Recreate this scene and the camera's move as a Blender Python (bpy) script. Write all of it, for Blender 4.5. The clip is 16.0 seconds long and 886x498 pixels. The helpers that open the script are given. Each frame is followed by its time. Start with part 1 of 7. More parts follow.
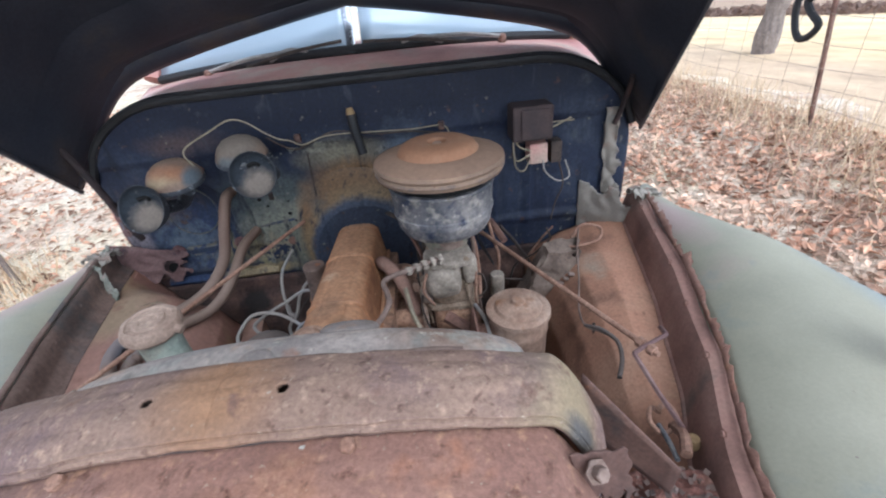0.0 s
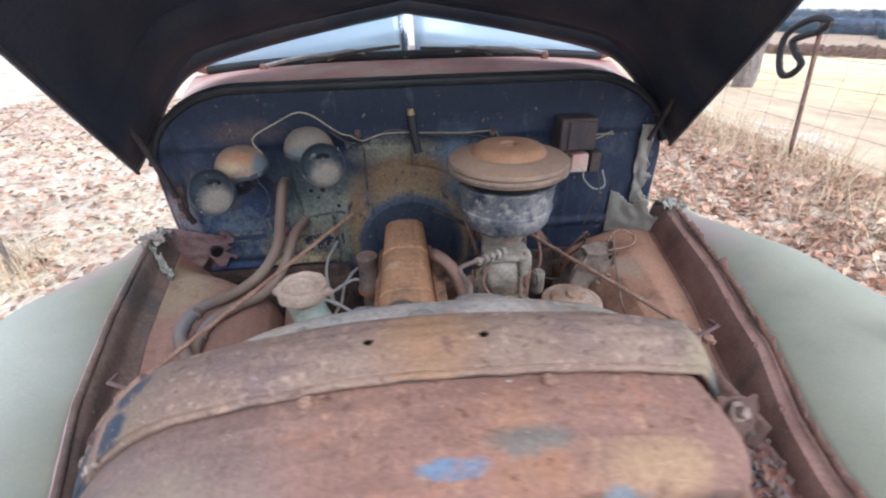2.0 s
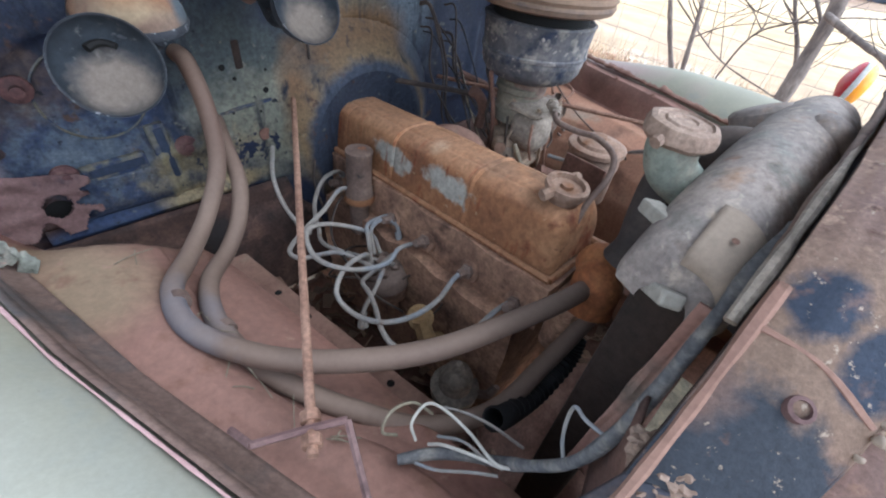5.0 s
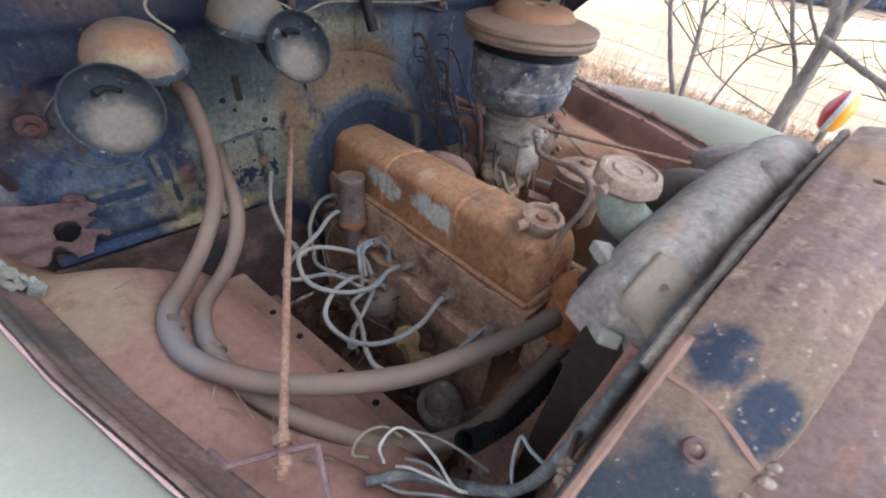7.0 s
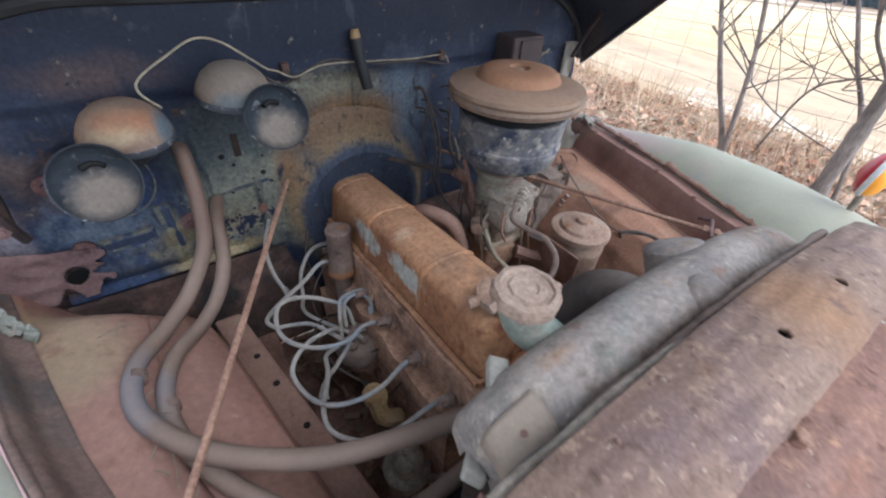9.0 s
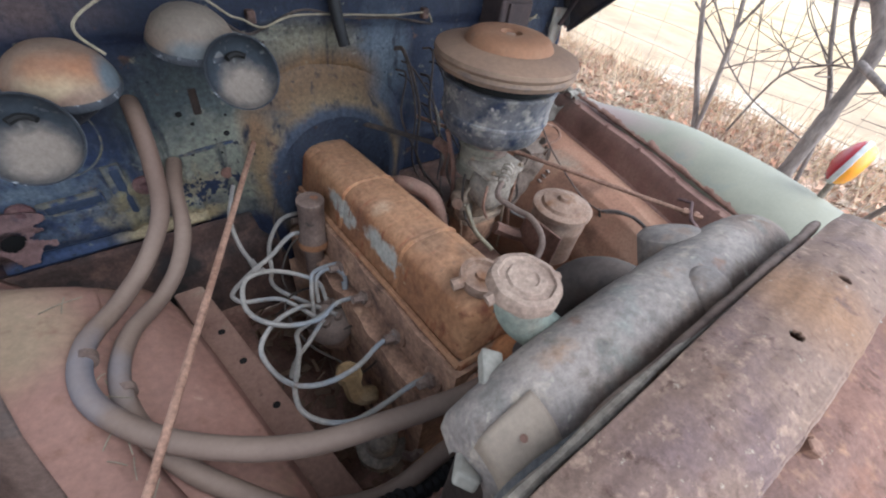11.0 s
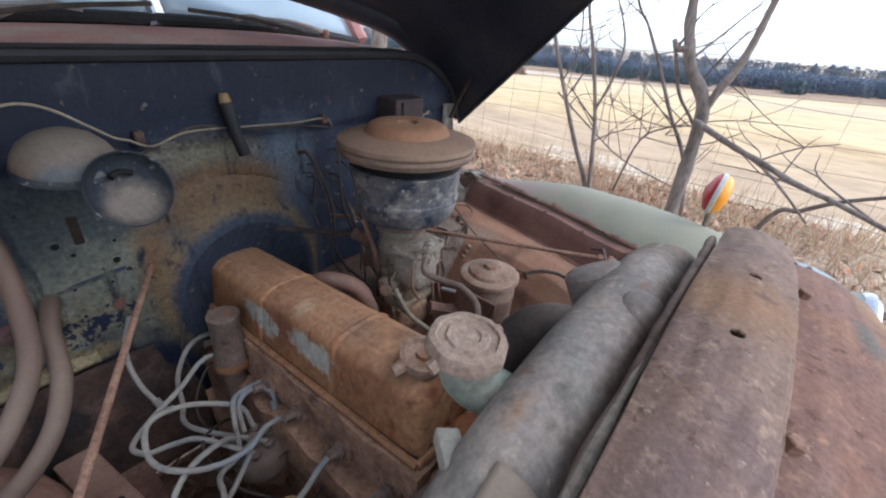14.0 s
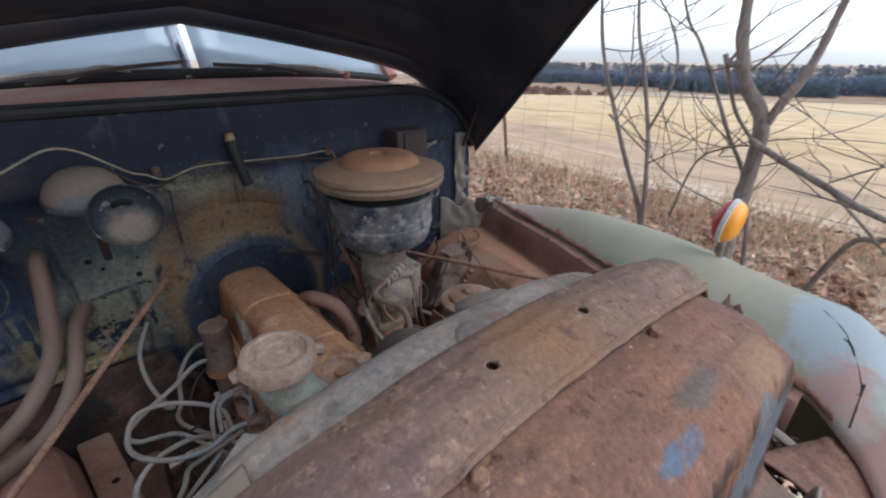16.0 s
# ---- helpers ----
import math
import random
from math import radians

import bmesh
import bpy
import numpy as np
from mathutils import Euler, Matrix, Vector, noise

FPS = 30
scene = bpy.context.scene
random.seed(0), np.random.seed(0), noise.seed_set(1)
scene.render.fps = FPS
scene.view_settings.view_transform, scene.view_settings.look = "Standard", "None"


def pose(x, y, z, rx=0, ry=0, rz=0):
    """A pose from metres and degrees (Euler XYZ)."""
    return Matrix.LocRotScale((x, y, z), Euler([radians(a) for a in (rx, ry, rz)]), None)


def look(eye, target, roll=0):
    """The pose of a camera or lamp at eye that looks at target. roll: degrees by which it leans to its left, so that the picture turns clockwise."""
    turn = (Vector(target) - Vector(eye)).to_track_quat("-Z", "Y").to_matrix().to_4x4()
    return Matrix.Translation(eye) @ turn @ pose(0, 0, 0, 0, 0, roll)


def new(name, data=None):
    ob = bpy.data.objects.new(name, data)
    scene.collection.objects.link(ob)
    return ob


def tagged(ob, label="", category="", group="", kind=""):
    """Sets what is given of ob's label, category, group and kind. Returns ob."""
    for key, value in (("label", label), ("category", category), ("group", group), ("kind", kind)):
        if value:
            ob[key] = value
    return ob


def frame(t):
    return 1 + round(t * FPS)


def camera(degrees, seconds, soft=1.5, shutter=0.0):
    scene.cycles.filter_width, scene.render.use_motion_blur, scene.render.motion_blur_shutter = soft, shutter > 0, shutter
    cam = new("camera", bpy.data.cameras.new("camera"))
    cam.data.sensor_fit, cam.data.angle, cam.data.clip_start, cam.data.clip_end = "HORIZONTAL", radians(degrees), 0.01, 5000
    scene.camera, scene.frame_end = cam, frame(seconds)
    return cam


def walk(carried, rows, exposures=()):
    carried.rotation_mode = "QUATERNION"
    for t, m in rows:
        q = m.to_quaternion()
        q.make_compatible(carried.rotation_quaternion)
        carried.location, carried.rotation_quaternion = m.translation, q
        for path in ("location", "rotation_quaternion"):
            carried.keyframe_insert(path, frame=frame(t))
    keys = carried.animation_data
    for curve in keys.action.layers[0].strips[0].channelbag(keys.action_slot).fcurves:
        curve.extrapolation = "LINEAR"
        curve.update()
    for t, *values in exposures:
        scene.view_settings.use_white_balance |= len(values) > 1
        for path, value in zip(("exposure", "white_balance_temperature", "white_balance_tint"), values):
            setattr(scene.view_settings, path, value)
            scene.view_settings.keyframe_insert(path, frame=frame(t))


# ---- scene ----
cam = camera(93.8, 16.0, soft=2.1, shutter=0.3)
METRES, EYE, TILT, LEAN, TURN = 1.75, 1.5, -31.4, 3.7, 0.0
PATH = [
    (0, (0.026, -0.038, 1.533), (0.061, 1.673, 0.499), -6.3),
    (0.5, (-0.021, -0.04, 1.542), (0.0, 1.667, 0.5), -3.1),
    (1, (-0.03, -0.091, 1.563), (-0.013, 1.626, 0.537), -4.0),
    (1.5, (-0.051, -0.127, 1.568), (-0.04, 1.598, 0.556), -4.0),
    (2, (-0.169, -0.097, 1.547), (-0.024, 1.628, 0.545), -1.6),
    (2.5, (-0.478, 0.042, 1.498), (0.119, 1.534, 0.306), -0.5),
    (3, (-0.522, 0.058, 1.471), (0.208, 1.459, 0.245), 4.1),
    (3.5, (-0.631, 0.153, 1.41), (0.273, 1.424, 0.158), 3.08),
    (4, (-0.682, 0.219, 1.377), (0.434, 1.279, 0.099), 7.55),
    (4.5, (-0.708, 0.25, 1.378), (0.441, 1.25, 0.082), 8.58),
    (4.7, (-0.718, 0.258, 1.378), (0.42, 1.257, 0.072), 8.27),
    (6.8, (-0.698, 0.244, 1.403), (0.411, 1.311, 0.126), 7.13),
    (7, (-0.693, 0.226, 1.423), (0.421, 1.29, 0.147), 7.08),
    (7.5, (-0.684, 0.19, 1.445), (0.444, 1.254, 0.182), 7.2),
    (8, (-0.631, 0.126, 1.461), (0.438, 1.264, 0.21), 5.24),
    (8.5, (-0.571, 0.109, 1.479), (0.347, 1.376, 0.233), 2.86),
    (9, (-0.542, 0.183, 1.502), (0.398, 1.437, 0.259), 4.0),
    (9.2, (-0.545, 0.214, 1.486), (0.422, 1.43, 0.227), 5.1),
    (11.3, (-0.533, 0.226, 1.49), (0.48, 1.304, 0.145), 9.5),
    (11.5, (-0.526, 0.227, 1.494), (0.473, 1.31, 0.141), 8.17),
    (12, (-0.539, 0.205, 1.47), (0.501, 1.26, 0.127), 7.86),
    (12.5, (-0.573, 0.222, 1.436), (0.593, 1.188, 0.13), 6.59),
    (13, (-0.536, 0.268, 1.427), (0.875, 1.25, 0.404), 5.1),
    (13.5, (-0.504, 0.249, 1.455), (0.909, 1.284, 0.49), 4.32),
    (14, (-0.528, 0.222, 1.456), (0.869, 1.295, 0.508), 4.3),
    (14.5, (-0.55, 0.18, 1.443), (0.845, 1.286, 0.53), 4.2),
    (15, (-0.536, 0.166, 1.453), (0.85, 1.298, 0.559), 3.6),
    (15.5, (-0.459, 0.09, 1.474), (0.887, 1.293, 0.612), 2.98),
    (16, (-0.387, 0.049, 1.477), (0.776, 1.431, 0.618), 0.06),
]
walk(cam, [(t, look(eye, target, roll)) for t, eye, target, roll in PATH],
     exposures=[(0, 0.92, 5450, 9), (0.5, 1.06, 5450, 9), (2, 1.03, 5450, 9), (3.5, 1.13, 5420, 8), (4.5, 1.27, 5400, 8), (7, 1.28, 5500, 9), (8, 1.04, 5500, 9), (9, 1.10, 5500, 9), (11.5, 1.22, 5480, 8), (12.5, 1.18, 5380, 8), (13, 0.86, 5330, 9), (13.5, 0.68, 5420, 9), (14.5, 0.66, 5600, 10), (15, 0.56, 5650, 10), (16, 0.20, 5680, 10)])
# ---------------------------------------------------------------- light
world = bpy.data.worlds.new("overcast_sky")
scene.world = world
world.use_nodes = True
wn, wl = world.node_tree.nodes, world.node_tree.links
sky = wn.new("ShaderNodeTexSky")
sky.sky_type, sky.sun_disc = "NISHITA", False
sky.sun_elevation, sky.sun_rotation = radians(42), radians(150)
sky.air_density, sky.dust_density, sky.ozone_density = 1.0, 1.0, 1.0
hsv = wn.new("ShaderNodeHueSaturation")
hsv.inputs["Saturation"].default_value = 0.2
wl.new(sky.outputs[0], hsv.inputs["Color"])
wl.new(hsv.outputs[0], wn["Background"].inputs["Color"])
wn["Background"].inputs["Strength"].default_value = 0.25
sun = new("sun", bpy.data.lights.new("sun", "SUN"))
sun.data.energy, sun.data.angle, sun.data.color = 0.8, radians(30), (1.0, 0.98, 0.95)
sun.matrix_world = look((0, 0, 20), (-4.5, 10, 0))


# ---------------------------------------------------------------- materials
def lin(r, g, b):
    """Linear colour from 0..255 display values."""
    return tuple((c / 255 / 12.92) if c / 255 <= 0.04045 else ((c / 255 + 0.055) / 1.055) ** 2.4 for c in (r, g, b)) + (1,)


def mat(name, cols, scale=8.0, rough=(0.7, 0.95), metal=0.0, bump=0.25, fine=140.0, patches=(), dust=None, stretch=(1, 1, 1), fine_amt=0.35, dist=0.004, island=0.0, zones=(), late=()):
    """A worn surface: broad colour noise, fine grain, patches of other colours, dust on upward faces, relief."""
    m = bpy.data.materials.new(name)
    m.use_nodes = True
    nt = m.node_tree
    n, l = nt.nodes, nt.links
    b = n["Principled BSDF"]
    tc, mp = n.new("ShaderNodeTexCoord"), n.new("ShaderNodeMapping")
    mp.inputs["Scale"].default_value = stretch
    l.new(tc.outputs["Object"], mp.inputs["Vector"])

    def noise_tex(s, d=6.0, r=0.6, off=0.0):
        t = n.new("ShaderNodeTexNoise")
        t.inputs["Scale"].default_value, t.inputs["Detail"].default_value, t.inputs["Roughness"].default_value = s, d, r
        if off:
            o = n.new("ShaderNodeVectorMath")
            o.inputs[1].default_value = (off, off * 0.7, off * 1.3)
            l.new(mp.outputs[0], o.inputs[0])
            l.new(o.outputs[0], t.inputs["Vector"])
        else:
            l.new(mp.outputs[0], t.inputs["Vector"])
        return t.outputs["Fac"]

    def ramp(fac, stops):
        r = n.new("ShaderNodeValToRGB")
        while len(r.color_ramp.elements) < len(stops):
            r.color_ramp.elements.new(0.5)
        for e, (p, c) in zip(r.color_ramp.elements, stops):
            e.position, e.color = p, c
        l.new(fac, r.inputs[0])
        return r.outputs["Color"]

    def mix(fac, a, c, kind="MIX"):
        x = n.new("ShaderNodeMixRGB")
        x.blend_type = kind
        for sock, v in zip(x.inputs, (fac, a, c)):
            if isinstance(v, (int, float)):
                sock.default_value = v
            elif isinstance(v, tuple):
                sock.default_value = v
            else:
                l.new(v, sock)
        return x.outputs[0]

    broad = noise_tex(scale)
    col = ramp(broad, [(0.28 + 0.44 * p, c) for p, c in cols])
    g = noise_tex(fine, 4.0, 0.7, 3.1)
    for i, (pc, ps, lo, hi) in enumerate(patches):
        pm = ramp(noise_tex(ps, 8.0, 0.62, 11.3 + 7 * i), [(lo, (0, 0, 0, 1)), (hi, (1, 1, 1, 1))])
        col = mix(pm, col, pc)
    for i, (zc, at, radii, lo, hi, ns, na) in enumerate(zones):
        pos, sub, div = n.new("ShaderNodeNewGeometry"), n.new("ShaderNodeVectorMath"), n.new("ShaderNodeVectorMath")
        sub.operation, div.operation = "SUBTRACT", "DIVIDE"
        sub.inputs[1].default_value, div.inputs[1].default_value = at, radii
        ln, ad0, ml = n.new("ShaderNodeVectorMath"), n.new("ShaderNodeMath"), n.new("ShaderNodeMath")
        ln.operation, ad0.operation, ml.operation = "LENGTH", "ADD", "MULTIPLY_ADD"
        l.new(pos.outputs["Position"], sub.inputs[0])
        l.new(sub.outputs[0], div.inputs[0])
        l.new(div.outputs[0], ln.inputs[0])
        l.new(noise_tex(ns, 6.0, 0.6, 41.0 + 5 * i), ml.inputs[0])
        ml.inputs[1].default_value, ml.inputs[2].default_value = na, -na / 2
        l.new(ln.outputs["Value"], ad0.inputs[0])
        l.new(ml.outputs[0], ad0.inputs[1])
        col = mix(ramp(ad0.outputs[0], [(lo, (1, 1, 1, 1)), (hi, (0, 0, 0, 1))]), col, zc)
    for i, (pc, ps, lo, hi, *st) in enumerate(late):
        f = noise_tex(ps, 6.0, 0.6, 61.7 + 9 * i)
        if st:
            sm = n.new("ShaderNodeMapping")
            sm.inputs["Scale"].default_value, sm.inputs["Location"].default_value = st[0], (3.3 * i, 1.7 * i, 0.9 * i)
            l.new(tc.outputs["Object"], sm.inputs["Vector"])
            l.new(sm.outputs[0], f.node.inputs["Vector"])
        col = mix(ramp(f, [(lo, (0, 0, 0, 1)), (hi, (1, 1, 1, 1))]), col, pc)
    if dust:
        dc, lo, hi, amt = dust
        geo, sep = n.new("ShaderNodeNewGeometry"), n.new("ShaderNodeSeparateXYZ")
        l.new(geo.outputs["Normal"], sep.inputs[0])
        up = ramp(sep.outputs["Z"], [(lo, (0, 0, 0, 1)), (hi, (amt, amt, amt, 1))])
        dm = mix(1.0, up, ramp(noise_tex(scale * 2.3, 6, 0.6, 23.0), [(0.25, (0.55, 0.55, 0.55, 1)), (0.6, (1, 1, 1, 1))]), "MULTIPLY")
        col = mix(dm, col, dc)
    grain = ramp(g, [(0.3, (1 - fine_amt,) * 3 + (1,)), (0.7, (1 + fine_amt * 0.55,) * 3 + (1,))])
    col = mix(1.0, col, grain, "MULTIPLY")
    if island:
        oi = n.new("ShaderNodeObjectInfo")
        ge = n.new("ShaderNodeNewGeometry")
        add = n.new("ShaderNodeMath")
        add.operation = "ADD"
        l.new(oi.outputs["Random"], add.inputs[0])
        l.new(ge.outputs["Random Per Island"], add.inputs[1])
        fr = n.new("ShaderNodeMath")
        fr.operation = "FRACT"
        l.new(add.outputs[0], fr.inputs[0])
        col = mix(1.0, col, ramp(fr.outputs[0], [(0.0, (1 - island, 1 - island, 1 - island, 1)), (1.0, (1 + island, 1 + island * 0.9, 1 + island * 0.8, 1))]), "MULTIPLY")
    l.new(col, b.inputs["Base Color"])
    rr = n.new("ShaderNodeMapRange")
    rr.inputs["To Min"].default_value, rr.inputs["To Max"].default_value = rough
    l.new(broad, rr.inputs["Value"])
    l.new(rr.outputs[0], b.inputs["Roughness"])
    b.inputs["Metallic"].default_value = metal
    b.inputs["Specular IOR Level"].default_value = 0.3
    if bump:
        bm_, ad = n.new("ShaderNodeBump"), n.new("ShaderNodeMath")
        ad.operation = "ADD"
        l.new(broad, ad.inputs[0])
        l.new(g, ad.inputs[1])
        bm_.inputs["Strength"].default_value, bm_.inputs["Distance"].default_value = bump, dist
        l.new(ad.outputs[0], bm_.inputs["Height"])
        l.new(bm_.outputs[0], b.inputs["Normal"])
    return m


M_rust = mat("rusted_sheet_steel", [(0, lin(99, 78, 68)), (0.5, lin(118, 95, 82)), (1, lin(134, 110, 94))], 6, fine=230, fine_amt=0.28, bump=0.35,
             patches=[(lin(107, 87, 83), 7, 0.52, 0.66), (lin(130, 106, 86), 5, 0.56, 0.72), (lin(152, 126, 107), 80, 0.55, 0.68), (lin(80, 58, 49), 74, 0.58, 0.70), (lin(82, 58, 48), 22, 0.66, 0.76)],
             late=[(lin(99, 74, 63), 26, 0.62, 0.72), (lin(138, 104, 82), 13, 0.63, 0.76), (lin(150, 134, 117), 150, 0.64, 0.70)],
             zones=[(lin(113, 93, 78), (-0.45, 0.19, 1.21), (0.09, 0.08, 0.06), 0.6, 1.2, 20, 0.6),
                    (lin(46, 52, 64), (-0.447, 0.215, 1.225), (0.027, 0.021, 0.03), 0.70, 1.02, 60, 0.9), (lin(46, 52, 64), (-0.457, 0.179, 1.212), (0.030, 0.019, 0.03), 0.70, 1.02, 60, 0.9),
                    (lin(52, 55, 61), (-0.62, 0.19, 1.12), (0.136, 0.20, 0.30), 0.94, 1.04, 40, 0.25), (lin(104, 84, 74), (-0.505, 0.235, 1.17), (0.022, 0.024, 0.05), 0.4, 1.0, 30, 1.2),
                    # Right end: olive-tan, with a darker grey patch at its front edge.
                    (lin(132, 116, 92), (0.13, 0.20, 1.22), (0.09, 0.1, 0.05), 0.4, 1.1, 16, 0.7), (lin(84, 80, 76), (0.14, 0.172, 1.215), (0.045, 0.016, 0.04), 0.4, 1.1, 26, 0.8), (lin(134, 101, 75), (-0.16, 0.2, 1.28), (0.06, 0.07, 0.1), 0.3, 1.0, 20, 0.6)])
M_endplate = mat("dark_blue_grey_plate", [(0, lin(40, 46, 60)), (0.5, lin(62, 66, 76)), (1, lin(96, 80, 72))], 9, fine_amt=0.3, bump=0.25, patches=[(lin(112, 84, 72), 12, 0.56, 0.66)])
M_rust_nose = mat("rusted_nose_steel", [(0, lin(102, 73, 61)), (0.5, lin(120, 88, 75)), (1, lin(134, 100, 84))], 6, fine=220, fine_amt=0.28, bump=0.35,
                  patches=[(lin(112, 86, 76), 6, 0.52, 0.70), (lin(138, 96, 66), 5, 0.58, 0.76), (lin(150, 114, 90), 80, 0.56, 0.70), (lin(86, 57, 44), 74, 0.58, 0.70), (lin(82, 57, 46), 24, 0.66, 0.76)],
                  late=[(lin(142, 97, 73), 11, 0.60, 0.74), (lin(99, 74, 62), 15, 0.60, 0.72), (lin(154, 136, 116), 150, 0.66, 0.71)],
                  # Zones include a darker brown band down the face below the fold.
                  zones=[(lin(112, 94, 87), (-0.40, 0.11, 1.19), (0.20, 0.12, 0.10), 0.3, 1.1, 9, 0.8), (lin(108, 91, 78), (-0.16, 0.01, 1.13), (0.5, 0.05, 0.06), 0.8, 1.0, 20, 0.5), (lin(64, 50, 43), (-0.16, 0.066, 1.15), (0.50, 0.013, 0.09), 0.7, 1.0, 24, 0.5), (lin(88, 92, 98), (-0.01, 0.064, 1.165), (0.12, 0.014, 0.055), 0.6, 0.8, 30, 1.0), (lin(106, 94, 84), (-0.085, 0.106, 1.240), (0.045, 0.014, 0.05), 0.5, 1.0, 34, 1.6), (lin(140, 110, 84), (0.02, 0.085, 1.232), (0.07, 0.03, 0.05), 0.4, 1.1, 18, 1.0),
                         (lin(98, 106, 120), (-0.150, 0.091, 1.240), (0.045, 0.010, 0.03), 0.6, 0.85, 50, 1.0), (lin(104, 105, 106), (-0.02, 0.066, 1.21), (0.03, 0.02, 0.03), 0.5, 0.9, 44, 1.5), (lin(131, 113, 95), (-0.35, 0.09, 1.19), (0.12, 0.06, 0.06), 0.5, 1.1, 12, 1.0)])
M_rust_apron = mat("orange_rust_apron", [(0, lin(114, 78, 65)), (0.5, lin(132, 95, 82)), (1, lin(144, 110, 95))], 5, fine=80, fine_amt=0.18, bump=0.25,
                   patches=[(lin(133, 116, 82), 4, 0.55, 0.72), (lin(148, 114, 99), 16, 0.56, 0.72), (lin(114, 76, 59), 30, 0.64, 0.74)],
                   zones=[(lin(136, 103, 90), (-0.68, 0.6, 0.93), (0.24, 0.55, 0.2), 0.3, 1.2, 7, 1.4), (lin(140, 119, 96), (-0.77, 0.83, 0.93), (0.10, 0.15, 0.1), 0.35, 1.1, 9, 0.8)],
                   late=[(lin(118, 86, 70), 14, 0.60, 0.74), (lin(150, 120, 104), 50, 0.64, 0.74)])
M_apron_orange = mat("orange_brown_apron", [(0, lin(132, 94, 74)), (0.5, lin(156, 115, 92)), (1, lin(168, 134, 110))], 4, fine=150, fine_amt=0.25, bump=0.2,
                     patches=[(lin(112, 84, 68), 7, 0.54, 0.70), (lin(158, 124, 98), 14, 0.58, 0.74)], zones=[(lin(150, 134, 116), (0.42, 0.80, 0.88), (0.035, 0.10, 0.08), 0.3, 1.1, 30, 1.2)], late=[(lin(106, 74, 58), 26, 0.64, 0.74)])
M_well = mat("brown_rust_wheel_well", [(0, lin(112, 84, 72)), (0.5, lin(134, 104, 90)), (1, lin(150, 120, 104))], 5, fine=140, fine_amt=0.2, bump=0.2, patches=[(lin(85, 65, 54), 22, 0.62, 0.74), (lin(148, 130, 112), 14, 0.6, 0.74)])
M_rust_dark = mat("dark_rust", [(0, lin(70, 52, 44)), (0.5, lin(110, 81, 69)), (1, lin(134, 105, 90))], 12, fine=150, bump=0.3)
M_washer = mat("maroon_rusted_washer", [(0, lin(52, 36, 36)), (0.5, lin(82, 56, 54)), (1, lin(110, 84, 78))], 40, fine_amt=0.35, bump=0.3)
M_sill = mat("grimy_dark_sill", [(0, lin(40, 32, 29)), (0.5, lin(72, 54, 47)), (1, lin(102, 78, 67))], 14, fine=150, bump=0.4, fine_amt=0.4, patches=[(lin(38, 32, 30), 9, 0.5, 0.62)])
M_gutter = mat("grimy_rust_channel", [(0, lin(112, 84, 73)), (0.5, lin(142, 107, 94)), (1, lin(160, 128, 112))], 7, fine=150, fine_amt=0.2, bump=0.15,
               patches=[(lin(110, 95, 84), 8, 0.55, 0.7)])
M_gutter_dark = mat("dark_grimy_channel", [(0, lin(84, 68, 60)), (0.5, lin(108, 88, 78)), (1, lin(130, 108, 96))], 10, fine=120, fine_amt=0.3, bump=0.3, patches=[(lin(74, 72, 70), 8, 0.52, 0.68)])
M_fender = mat("faded_green_paint_and_sky_tint", [(0, lin(120, 116, 100)), (0.5, lin(137, 133, 114)), (1, lin(150, 145, 126))], 3, rough=(0.5, 0.75), fine=200, fine_amt=0.08, bump=0.04,
               patches=[(lin(130, 136, 134), 2.2, 0.5, 0.75), (lin(146, 128, 118), 2.6, 0.62, 0.85), (lin(120, 92, 80), 40, 0.76, 0.79), (lin(112, 118, 114), 9, 0.6, 0.8)],
               # Left fender paler; bluish right outer zone paints in a sky reflection.
               zones=[(lin(164, 162, 148), (-1.0, 0.35, 1.0), (0.35, 0.45, 0.3), 0.3, 1.1, 5, 0.5), (lin(156, 130, 120), (-0.93, 0.86, 1.0), (0.07, 0.2, 0.2), 0.3, 1.1, 8, 0.8), (lin(118, 128, 130), (0.92, 0.45, 0.98), (0.22, 0.45, 0.3), 0.3, 1.1, 5, 0.7), (lin(150, 130, 122), (0.60, 0.85, 1.0), (0.06, 0.2, 0.2), 0.3, 1.1, 8, 0.6),
                      (lin(142, 149, 150), (0.53, 0.045, 1.0), (0.18, 0.095, 0.3), 0.80, 0.97, 22, 0.8), (lin(152, 124, 116), (0.365, 0.02, 0.98), (0.085, 0.05, 0.2), 0.5, 0.95, 34, 1.6), (lin(122, 95, 87), (0.29, -0.075, 0.92), (0.12, 0.085, 0.3), 0.7, 1.1, 22, 0.8), (lin(186, 104, 102), (0.44, -0.10, 0.90), (0.05, 0.06, 0.2), 0.5, 0.8, 34, 1.6)],
               late=[(lin(122, 110, 98), 120, 0.7, 0.74)])
M_primer = mat("pale_grey_primer", [(0, lin(112, 104, 94)), (1, lin(142, 134, 122))], 9, rough=(0.5, 0.8), fine_amt=0.15, bump=0.1,
               patches=[(lin(128, 96, 84), 12, 0.56, 0.7)])
M_pink = mat("pink_primer", [(0, lin(168, 134, 130)), (1, lin(186, 152, 148))], 20, fine_amt=0.15, bump=0.05)
M_paleblue = mat("pale_blue_primer", [(0, lin(104, 124, 136)), (1, lin(134, 150, 158))], 20, fine_amt=0.15, bump=0.05)
M_purple = mat("purple_brown_rust", [(0, lin(78, 58, 56)), (0.5, lin(104, 80, 76)), (1, lin(126, 104, 98))], 10, fine_amt=0.3, bump=0.2, patches=[(lin(60, 50, 54), 12, 0.58, 0.68)])
